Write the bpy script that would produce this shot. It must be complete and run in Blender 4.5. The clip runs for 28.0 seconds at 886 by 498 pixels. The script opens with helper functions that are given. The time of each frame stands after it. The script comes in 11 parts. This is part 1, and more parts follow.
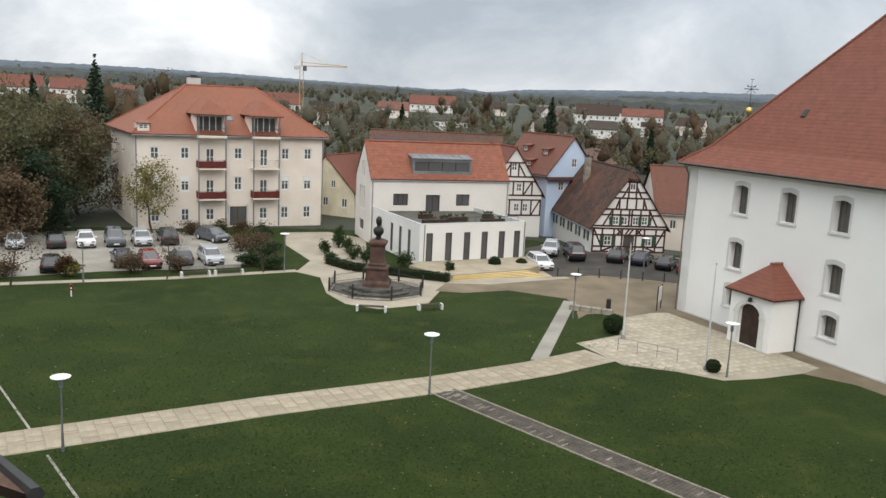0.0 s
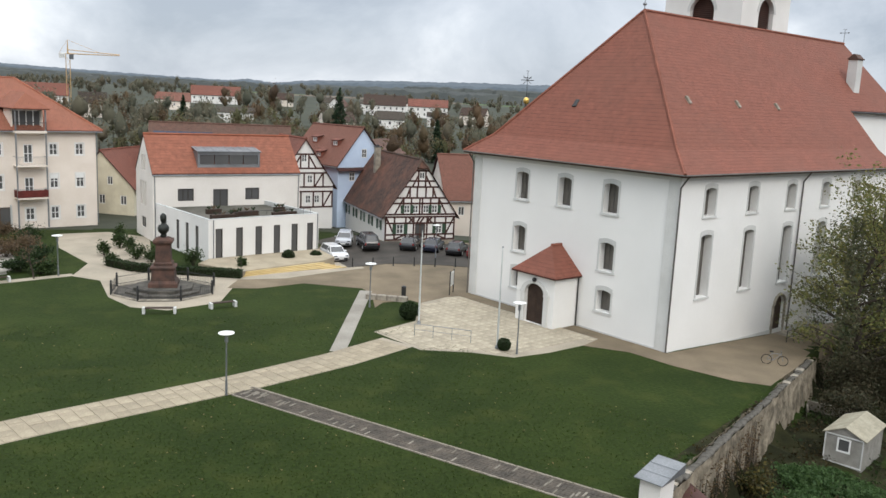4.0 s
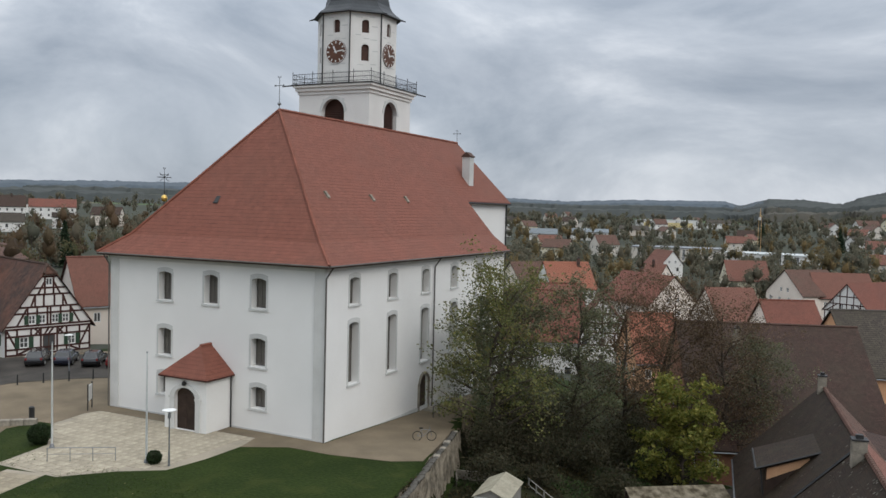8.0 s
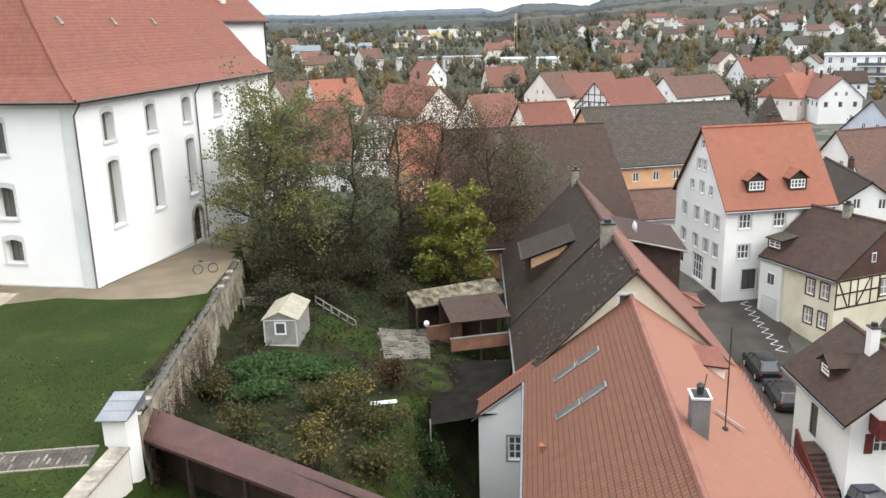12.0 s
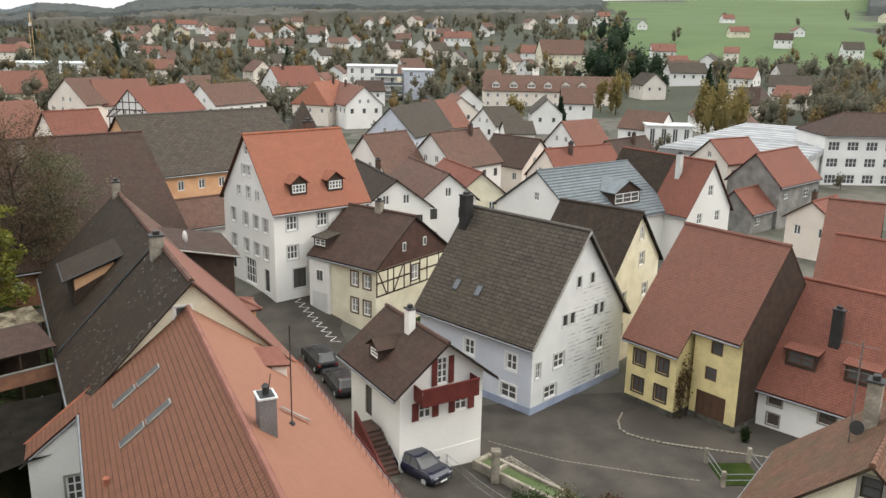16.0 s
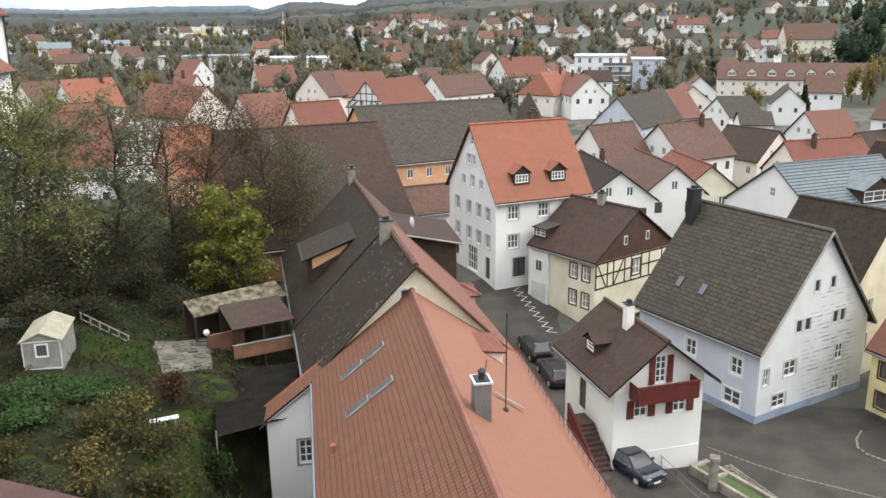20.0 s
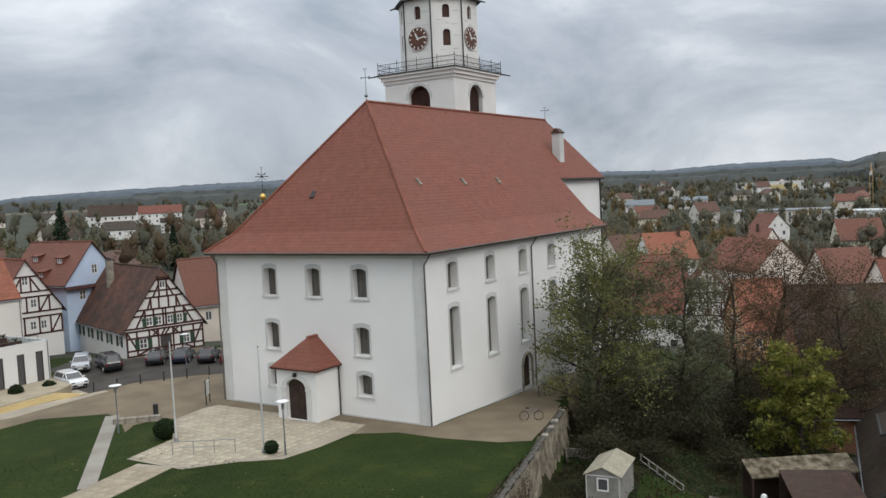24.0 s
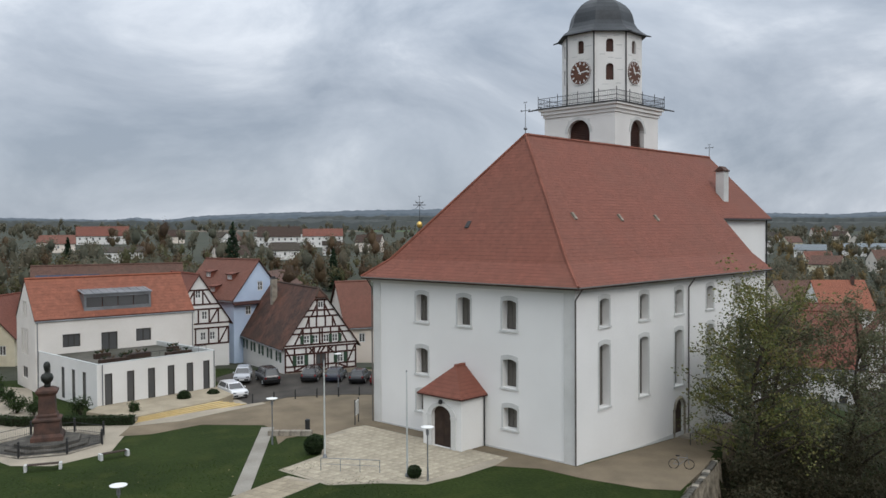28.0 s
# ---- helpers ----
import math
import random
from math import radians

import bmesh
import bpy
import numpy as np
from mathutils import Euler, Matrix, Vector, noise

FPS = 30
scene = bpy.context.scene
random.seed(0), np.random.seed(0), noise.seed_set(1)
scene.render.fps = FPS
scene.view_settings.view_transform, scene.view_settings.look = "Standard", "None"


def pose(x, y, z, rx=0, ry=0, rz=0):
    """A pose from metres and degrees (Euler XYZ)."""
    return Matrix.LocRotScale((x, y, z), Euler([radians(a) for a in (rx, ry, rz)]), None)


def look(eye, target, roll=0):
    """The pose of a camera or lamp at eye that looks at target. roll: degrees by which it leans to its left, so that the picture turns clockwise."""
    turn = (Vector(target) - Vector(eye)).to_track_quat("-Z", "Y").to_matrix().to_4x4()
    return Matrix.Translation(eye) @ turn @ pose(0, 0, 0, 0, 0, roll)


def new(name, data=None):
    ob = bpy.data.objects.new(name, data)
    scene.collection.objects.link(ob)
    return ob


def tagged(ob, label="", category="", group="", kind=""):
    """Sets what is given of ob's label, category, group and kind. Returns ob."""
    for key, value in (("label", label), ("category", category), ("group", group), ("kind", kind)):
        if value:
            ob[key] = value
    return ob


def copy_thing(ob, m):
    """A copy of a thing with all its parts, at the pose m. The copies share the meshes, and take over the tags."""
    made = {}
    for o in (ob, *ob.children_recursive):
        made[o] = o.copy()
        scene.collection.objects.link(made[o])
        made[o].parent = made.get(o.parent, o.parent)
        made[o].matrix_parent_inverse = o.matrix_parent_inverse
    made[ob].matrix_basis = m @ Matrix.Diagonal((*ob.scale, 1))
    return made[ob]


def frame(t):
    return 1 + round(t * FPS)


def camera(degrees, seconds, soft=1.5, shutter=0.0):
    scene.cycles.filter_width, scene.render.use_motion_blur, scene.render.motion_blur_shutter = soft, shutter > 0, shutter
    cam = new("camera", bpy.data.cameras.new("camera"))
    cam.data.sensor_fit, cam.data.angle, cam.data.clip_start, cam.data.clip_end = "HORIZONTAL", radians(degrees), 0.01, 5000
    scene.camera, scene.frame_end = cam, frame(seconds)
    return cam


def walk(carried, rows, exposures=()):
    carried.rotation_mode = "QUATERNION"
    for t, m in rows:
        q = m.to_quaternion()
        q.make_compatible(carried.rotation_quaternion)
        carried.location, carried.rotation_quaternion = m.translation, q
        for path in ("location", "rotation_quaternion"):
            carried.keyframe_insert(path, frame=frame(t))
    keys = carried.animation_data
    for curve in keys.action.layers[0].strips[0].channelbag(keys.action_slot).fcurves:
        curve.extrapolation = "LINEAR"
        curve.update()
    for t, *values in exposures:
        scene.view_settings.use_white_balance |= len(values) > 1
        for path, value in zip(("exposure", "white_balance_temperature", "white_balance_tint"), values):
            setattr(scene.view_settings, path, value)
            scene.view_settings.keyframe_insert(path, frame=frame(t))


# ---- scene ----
cam = camera(55.54, 28.0, 1.5)
EYE = (0.0, 0.0, 16.5)
# seconds, yaw, pitch, roll
PATH = [
    (0, 1.90, -10.10, -2.74),
    (0.5, 1.14, -9.83, -2.78),
    (1, 0.05, -9.66, -2.87),
    (1.5, -1.51, -9.79, -2.76),
    (2, -3.31, -9.80, -2.84),
    (2.5, -5.44, -9.49, -2.97),
    (4.5, -15.34, -10.06, -2.72),
    (5, -18.89, -9.20, -2.98),
    (5.5, -21.76, -7.10, -3.24),
    (6, -23.54, -5.22, -3.50),
    (6.5, -25.95, -3.85, -3.53),
    (7, -29.24, -2.82, -3.10),
    (7.5, -32.90, -2.07, -2.34),
    (8, -36.17, -2.76, -1.44),
    (8.5, -37.95, -4.25, -0.68),
    (9, -38.68, -5.74, 0.01),
    (9.5, -39.64, -7.35, 0.78),
    (10, -41.17, -9.42, 1.54),
    (10.5, -43.26, -11.60, 1.94),
    (11, -45.60, -13.80, 2.08),
    (11.5, -48.67, -15.16, 1.70),
    (12, -52.06, -15.01, 1.42),
    (12.5, -56.03, -14.30, 1.24),
    (13, -61.17, -13.79, 0.94),
    (13.5, -66.51, -13.34, 0.44),
    (15.5, -81.45, -13.31, -1.43),
    (16, -82.20, -14.61, -1.08),
    (16.5, -82.43, -15.87, -0.91),
    (17, -82.38, -16.42, -0.80),
    (17.5, -81.92, -16.33, -0.59),
    (18, -80.85, -15.81, -0.42),
    (18.5, -78.66, -15.21, -0.12),
    (19, -75.59, -14.99, 0.06),
    (19.5, -71.90, -15.45, 0.03),
    (20, -67.22, -15.32, 0.52),
    (20.5, -62.70, -13.73, 1.20),
    (21, -58.75, -11.82, 1.70),
    (21.5, -54.16, -10.60, 2.11),
    (22, -49.04, -9.35, 2.44),
    (22.5, -43.96, -7.70, 2.84),
    (24.5, -26.19, -2.83, 2.12),
    (25, -23.16, -1.71, 1.36),
    (25.5, -20.69, -0.93, 1.04),
    (26, -18.89, -0.60, 0.76),
    (26.5, -17.66, -0.77, 0.61),
    (27, -17.77, -1.21, 0.52),
    (27.5, -18.58, -1.45, 0.46),
    (28, -19.45, -1.45, 0.35),
]
EXPOSURE = [(0.0, 0.42, 6850, 10), (2.5, 0.42, 6850, 10), (5.0, 0.58, 6600, 10), (6.0, 0.3, 6650, 10), (7.0, 0.25, 6550, 10), (8.0, 0.04, 6550, 10), (10.0, 0.24, 6600, 10), (11.0, 0.68, 6850, 10), (12.0, 1.18, 6650, 10), (13.0, 1.06, 6650, 10), (16.0, 0.8, 7150, 10), (17.0, 1.08, 6550, 10), (18.0, 1.22, 6500, 10), (19.0, 1.03, 6600, 10), (20.0, 1.02, 6750, 10), (21.0, 0.66, 6700, 10), (22.5, 0.3, 6850, 10), (25.0, 0.06, 6500, 10), (28.0, 0.04, 6450, 10)]
walk(cam, [(t, pose(*EYE, 90 + p, r, w)) for t, w, p, r in PATH], EXPOSURE)

# ---- world and sun: an overcast November sky ----
world = bpy.data.worlds.new("overcast_sky")
scene.world = world
world.use_nodes = True
wn, wl = world.node_tree.nodes, world.node_tree.links
wn.clear()
w_out = wn.new("ShaderNodeOutputWorld")
w_bg = wn.new("ShaderNodeBackground")
w_sky = wn.new("ShaderNodeTexSky")
w_sky.sky_type, w_sky.sun_disc = "NISHITA", False
w_sky.sun_elevation, w_sky.sun_rotation = radians(38), radians(172)
w_co = wn.new("ShaderNodeTexCoord")
w_map = wn.new("ShaderNodeMapping")
w_map.inputs["Scale"].default_value = (1.35, 1.35, 2.9)
w_noise = wn.new("ShaderNodeTexNoise")
w_noise.inputs["Scale"].default_value, w_noise.inputs["Detail"].default_value = 2.1, 10.0
w_noise.inputs["Roughness"].default_value = 0.58
w_noise.inputs["Distortion"].default_value = 0.4
w_ramp = wn.new("ShaderNodeValToRGB")
w_ramp.color_ramp.elements[0].position, w_ramp.color_ramp.elements[1].position = 0.36, 0.70
w_ramp.color_ramp.elements[0].color = (3.25, 3.75, 4.5, 1)
w_ramp.color_ramp.elements[1].color = (8.0, 8.4, 9.0, 1)
w_mid = w_ramp.color_ramp.elements.new(0.52)
w_mid.color = (4.9, 5.4, 6.15, 1)
w_mix = wn.new("ShaderNodeMix")
w_mix.data_type = "RGBA"
w_mix.inputs[0].default_value = 0.93
wl.new(w_co.outputs["Generated"], w_map.inputs["Vector"])
wl.new(w_map.outputs[0], w_noise.inputs["Vector"])
wl.new(w_noise.outputs["Fac"], w_ramp.inputs[0])
wl.new(w_sky.outputs[0], w_mix.inputs[6])
wl.new(w_ramp.outputs[0], w_mix.inputs[7])
w_sep = wn.new("ShaderNodeSeparateXYZ")
w_up = wn.new("ShaderNodeMix")
w_up.data_type = "RGBA"
w_up.inputs[6].default_value, w_up.inputs[7].default_value = (1.0, 1.0, 1.0, 1), (3.5, 3.4, 3.2, 1)
w_mul = wn.new("ShaderNodeVectorMath")
w_mul.operation = "MULTIPLY"
wl.new(w_co.outputs["Generated"], w_sep.inputs[0])
w_lift = wn.new("ShaderNodeMapRange")
w_lift.inputs[1].default_value, w_lift.inputs[2].default_value = 0.16, 1.0
wl.new(w_sep.outputs["Z"], w_lift.inputs[0])
wl.new(w_lift.outputs[0], w_up.inputs[0])
wl.new(w_mix.outputs[2], w_mul.inputs[0])
wl.new(w_up.outputs[2], w_mul.inputs[1])
wl.new(w_mul.outputs[0], w_bg.inputs["Color"])
w_bg.inputs["Strength"].default_value = 0.10
wl.new(w_bg.outputs[0], w_out.inputs[0])

sun_data = bpy.data.lights.new("sun", "SUN")
sun_data.energy, sun_data.angle, sun_data.color = 0.75, radians(22), (1.0, 0.96, 0.9)
sun = new("sun", sun_data)
sun.matrix_world = look((10, -72, 66), (0, 0, 12))


# ---- materials ----
def mat(name, col, rough=0.8, col2=None, scale=3.0, fine=40.0, bump=0.15, metal=0.0, stain=0.25, coord="Object", spec=0.3, objvar=0.0):
    """A matte surface with variation at two scales and a fine relief."""
    m = bpy.data.materials.new(name)
    m.use_nodes = True
    n, l = m.node_tree.nodes, m.node_tree.links
    b = n["Principled BSDF"]
    b.inputs["Roughness"].default_value, b.inputs["Metallic"].default_value = rough, metal
    b.inputs["Specular IOR Level"].default_value = spec
    co = n.new("ShaderNodeTexCoord")
    big, small = n.new("ShaderNodeTexNoise"), n.new("ShaderNodeTexNoise")
    big.inputs["Scale"].default_value, small.inputs["Scale"].default_value = 1.0 / scale, fine
    big.inputs["Detail"].default_value, small.inputs["Detail"].default_value = 6, 4
    l.new(co.outputs[coord], big.inputs["Vector"])
    l.new(co.outputs[coord], small.inputs["Vector"])
    ramp = n.new("ShaderNodeValToRGB")
    ramp.color_ramp.elements[0].position, ramp.color_ramp.elements[1].position = 0.35, 0.68
    c2 = col2 or tuple(c * (1 - stain) for c in col)
    ramp.color_ramp.elements[0].color, ramp.color_ramp.elements[1].color = (*c2, 1), (*col, 1)
    l.new(big.outputs["Fac"], ramp.inputs[0])
    mix = n.new("ShaderNodeMix")
    mix.data_type, mix.blend_type = "RGBA", "OVERLAY"
    mix.inputs[0].default_value = 0.35
    l.new(ramp.outputs[0], mix.inputs[6])
    l.new(small.outputs["Fac"], mix.inputs[7])
    last = mix.outputs[2]
    if objvar:
        info, hsv = n.new("ShaderNodeObjectInfo"), n.new("ShaderNodeHueSaturation")
        mr = n.new("ShaderNodeMapRange")
        mr.inputs[3].default_value, mr.inputs[4].default_value = 1 - objvar, 1 + objvar
        l.new(info.outputs["Random"], mr.inputs[0])
        l.new(mr.outputs[0], hsv.inputs["Value"])
        l.new(last, hsv.inputs["Color"])
        last = hsv.outputs[0]
    l.new(last, b.inputs["Base Color"])
    if bump:
        bp = n.new("ShaderNodeBump")
        bp.inputs["Strength"].default_value, bp.inputs["Distance"].default_value = bump, 0.05
        l.new(small.outputs["Fac"], bp.inputs["Height"])
        l.new(bp.outputs[0], b.inputs["Normal"])
    return m


def tile_mat(name, col, dark, w=0.2, h=0.17, patch=0.5, patchcol=None, bump=0.6, rough=0.75, shift=0.5, var=0.5, plen=5.0, mottled=0.3, joint=0.012):
    """Roof tiles laid out in the mesh's UV metres: courses, joints, single tiles that differ, weathering."""
    m = bpy.data.materials.new(name)
    m.use_nodes = True
    n, l = m.node_tree.nodes, m.node_tree.links
    b = n["Principled BSDF"]
    b.inputs["Roughness"].default_value = rough
    b.inputs["Specular IOR Level"].default_value = 0.25
    uv = n.new("ShaderNodeUVMap")
    br = n.new("ShaderNodeTexBrick")
    br.offset = shift
    br.inputs["Scale"].default_value = 1.0
    br.inputs["Brick Width"].default_value, br.inputs["Row Height"].default_value = w, h
    br.inputs["Mortar Size"].default_value, br.inputs["Mortar Smooth"].default_value = joint, 0.6
    br.inputs["Bias"].default_value = 0.0
    lo = tuple(a * (1 - var) + c * var for a, c in zip(col, dark))
    br.inputs["Color1"].default_value, br.inputs["Color2"].default_value = (*col, 1), (*lo, 1)
    br.inputs["Mortar"].default_value = (*(c * 0.35 for c in dark), 1)
    l.new(uv.outputs[0], br.inputs["Vector"])
    co = n.new("ShaderNodeTexCoord")
    ns = n.new("ShaderNodeTexNoise")
    ns.inputs["Scale"].default_value, ns.inputs["Detail"].default_value = 1.0 / plen, 8
    ns.inputs["Roughness"].default_value = 0.62
    l.new(co.outputs["Object"], ns.inputs["Vector"])
    rp = n.new("ShaderNodeValToRGB")
    rp.color_ramp.elements[0].position, rp.color_ramp.elements[1].position = 0.42, 0.7
    rp.color_ramp.elements[0].color, rp.color_ramp.elements[1].color = (0, 0, 0, 1), (patch, patch, patch, 1)
    l.new(ns.outputs["Fac"], rp.inputs[0])
    mx = n.new("ShaderNodeMix")
    mx.data_type = "RGBA"
    l.new(rp.outputs[0], mx.inputs[0])
    l.new(br.outputs["Color"], mx.inputs[6])
    mx.inputs[7].default_value = (*(patchcol or dark), 1)
    mottle, mm, mr = n.new("ShaderNodeTexNoise"), n.new("ShaderNodeMix"), n.new("ShaderNodeMapRange")
    mottle.inputs["Scale"].default_value, mottle.inputs["Detail"].default_value, mottle.inputs["Roughness"].default_value = 1.7, 7, 0.7
    mr.inputs[1].default_value, mr.inputs[2].default_value = 0.3, 0.72
    mr.inputs[3].default_value, mr.inputs[4].default_value = 1 - mottled, 1 + mottled * 0.8
    mm.data_type, mm.blend_type = "RGBA", "MULTIPLY"
    mm.inputs[0].default_value = 1.0
    l.new(co.outputs["Object"], mottle.inputs["Vector"])
    l.new(mottle.outputs["Fac"], mr.inputs[0])
    l.new(mx.outputs[2], mm.inputs[6])
    l.new(mr.outputs[0], mm.inputs[7])
    l.new(mm.outputs[2], b.inputs["Base Color"])
    bp = n.new("ShaderNodeBump")
    bp.inputs["Strength"].default_value, bp.inputs["Distance"].default_value = bump, 0.03
    bp.invert = True
    l.new(br.outputs["Fac"], bp.inputs["Height"])
    l.new(bp.outputs[0], b.inputs["Normal"])
    return m


def glass_mat(name, col=(0.02, 0.025, 0.03), rough=0.08):
    m = bpy.data.materials.new(name)
    m.use_nodes = True
    n, l = m.node_tree.nodes, m.node_tree.links
    b = n["Principled BSDF"]
    b.inputs["Base Color"].default_value, b.inputs["Roughness"].default_value = (*col, 1), rough
    co, ns, bp = n.new("ShaderNodeTexCoord"), n.new("ShaderNodeTexNoise"), n.new("ShaderNodeBump")
    ns.inputs["Scale"].default_value = 1.5
    bp.inputs["Strength"].default_value, bp.inputs["Distance"].default_value = 0.08, 0.05
    l.new(co.outputs["Object"], ns.inputs["Vector"])
    l.new(ns.outputs["Fac"], bp.inputs["Height"])
    l.new(bp.outputs[0], b.inputs["Normal"])
    return m


def leaf_mat(name, cols, rough=0.6):
    m = bpy.data.materials.new(name)
    m.use_nodes = True
    n, l = m.node_tree.nodes, m.node_tree.links
    b = n["Principled BSDF"]
    b.inputs["Roughness"].default_value = rough
    b.inputs["Specular IOR Level"].default_value = 0.2
    g = n.new("ShaderNodeNewGeometry")
    rp = n.new("ShaderNodeValToRGB")
    rp.color_ramp.elements[0].color = (*cols[0], 1)
    rp.color_ramp.elements[1].color = (*cols[-1], 1)
    for i, c in enumerate(cols[1:-1]):
        rp.color_ramp.elements.new((i + 1) / (len(cols) - 1)).color = (*c, 1)
    l.new(g.outputs["Random Per Island"], rp.inputs[0])
    l.new(rp.outputs[0], b.inputs["Base Color"])
    tr, mx = n.new("ShaderNodeBsdfTranslucent"), n.new("ShaderNodeMixShader")
    l.new(rp.outputs[0], tr.inputs["Color"])
    mx.inputs[0].default_value = 0.4
    l.new(b.outputs[0], mx.inputs[1])
    l.new(tr.outputs[0], mx.inputs[2])
    l.new(mx.outputs[0], n["Material Output"].inputs["Surface"])
    return m


def grass_mat(name):
    m = mat(name, (0.026, 0.040, 0.008), 0.9, (0.016, 0.027, 0.005), 7.0, 5.0, 1.0, coord="Object", spec=0.1)
    n, l = m.node_tree.nodes, m.node_tree.links
    b = n["Principled BSDF"]
    src = b.inputs["Base Color"].links[0].from_socket
    src.node.inputs[0].default_value = 0.75
    co, ns, rp, mx = n.new("ShaderNodeTexCoord"), n.new("ShaderNodeTexNoise"), n.new("ShaderNodeValToRGB"), n.new("ShaderNodeMix")
    ns.inputs["Scale"].default_value, ns.inputs["Detail"].default_value = 0.45, 7
    l.new(co.outputs["Object"], ns.inputs["Vector"])
    rp.color_ramp.elements[0].position, rp.color_ramp.elements[1].position = 0.52, 0.75
    l.new(ns.outputs["Fac"], rp.inputs[0])
    mx.data_type = "RGBA"
    l.new(rp.outputs[0], mx.inputs[0])
    l.new(src, mx.inputs[6])
    mx.inputs[7].default_value = (0.036, 0.046, 0.010, 1)
    l.new(mx.outputs[2], b.inputs["Base Color"])
    return m


M = {}
M["plaster_white"] = mat("plaster_white", (0.75, 0.735, 0.705), 0.9, (0.67, 0.655, 0.625), 4, 25, 0.06)
M["church_white"] = mat("church_white", (0.80, 0.79, 0.765), 0.9, (0.75, 0.74, 0.715), 5, 25, 0.05)
M["render_grey"] = mat("render_grey", (0.26, 0.25, 0.235), 0.95, (0.14, 0.135, 0.125), 1.6, 10, 0.3)
M["sheet_white"] = mat("sheet_white", (0.37, 0.375, 0.38), 0.7, (0.27, 0.275, 0.28), 3, 8, 0.05)
M["band_grey"] = mat("band_grey", (0.63, 0.625, 0.60), 0.9, (0.56, 0.555, 0.53), 1.5, 20, 0.06)
M["plaster_grey"] = mat("plaster_grey", (0.60, 0.60, 0.58), 0.9, (0.50, 0.50, 0.48), 2, 25, 0.06)
M["plaster_cream"] = mat("plaster_cream", (0.76, 0.68, 0.60), 0.9, (0.68, 0.60, 0.52), 3, 25, 0.08)
M["plaster_beige"] = mat("plaster_beige", (0.66, 0.61, 0.54), 0.9, (0.58, 0.54, 0.48), 3, 25, 0.08)
M["plaster_yellow"] = mat("plaster_yellow", (0.72, 0.60, 0.31), 0.9, (0.54, 0.45, 0.24), 1.2, 18, 0.08)
M["plaster_pale_yellow"] = mat("plaster_pale_yellow", (0.72, 0.67, 0.52), 0.9, (0.58, 0.53, 0.40), 1.6, 25, 0.08)
M["plaster_blue"] = mat("plaster_blue", (0.54, 0.64, 0.78), 0.9, (0.46, 0.56, 0.71), 3, 25, 0.06)
M["plaster_pale_blue"] = mat("plaster_pale_blue", (0.54, 0.565, 0.62), 0.9, (0.46, 0.485, 0.54), 2, 25, 0.08)
M["plaster_orange"] = mat("plaster_orange", (0.64, 0.38, 0.22), 0.9, (0.52, 0.29, 0.16), 2, 25, 0.08)


def streak_mat(name, col, dark):
    """Pale shingled wall whose edges show dark in uneven level streaks."""
    m = mat(name, col, 0.9, tuple(c * 0.86 for c in col), 2, 20, 0.1)
    n, l = m.node_tree.nodes, m.node_tree.links
    b = n["Principled BSDF"]
    src = b.inputs["Base Color"].links[0].from_socket
    co, mp, ns, wv = n.new("ShaderNodeTexCoord"), n.new("ShaderNodeMapping"), n.new("ShaderNodeTexNoise"), n.new("ShaderNodeTexWave")
    mp.inputs["Scale"].default_value = (1.0, 0.9, 3.0)
    ns.inputs["Scale"].default_value, ns.inputs["Detail"].default_value, ns.inputs["Roughness"].default_value = 1.0, 5, 0.65
    l.new(co.outputs["Object"], mp.inputs[0])
    l.new(mp.outputs[0], ns.inputs["Vector"])
    wv.bands_direction, wv.inputs["Scale"].default_value, wv.inputs["Distortion"].default_value = "Z", 0.95, 1.6
    wv.inputs["Detail"].default_value, wv.inputs["Detail Scale"].default_value = 2.0, 0.7
    l.new(co.outputs["Object"], wv.inputs["Vector"])
    pl, sp = n.new("ShaderNodeMapping"), n.new("ShaderNodeTexGradient")
    pl.inputs["Scale"].default_value, pl.inputs["Location"].default_value = (0.0, 0.29, 0.145), (0.0, 0.44, -0.52)
    sp.gradient_type = "SPHERICAL"
    l.new(co.outputs["Object"], pl.inputs[0])
    l.new(pl.outputs[0], sp.inputs[0])
    r1, r2, r3, mu, m2, mx = n.new("ShaderNodeMapRange"), n.new("ShaderNodeMapRange"), n.new("ShaderNodeMapRange"), n.new("ShaderNodeMath"), n.new("ShaderNodeMath"), n.new("ShaderNodeMix")
    r1.inputs[1].default_value, r1.inputs[2].default_value = 0.46, 0.62
    r2.inputs[1].default_value, r2.inputs[2].default_value = 0.62, 0.95
    r3.inputs[1].default_value, r3.inputs[2].default_value = 0.04, 0.42
    mu.operation = m2.operation = "MULTIPLY"
    l.new(ns.outputs["Fac"], r1.inputs[0])
    l.new(wv.outputs["Fac"], r2.inputs[0])
    l.new(sp.outputs["Fac"], r3.inputs[0])
    l.new(r1.outputs[0], mu.inputs[0])
    l.new(r2.outputs[0], mu.inputs[1])
    l.new(mu.outputs[0], m2.inputs[0])
    l.new(r3.outputs[0], m2.inputs[1])
    mu = m2
    mx.data_type = "RGBA"
    l.new(mu.outputs[0], mx.inputs[0])
    l.new(src, mx.inputs[6])
    mx.inputs[7].default_value = (*dark, 1)
    l.new(mx.outputs[2], b.inputs["Base Color"])
    return m


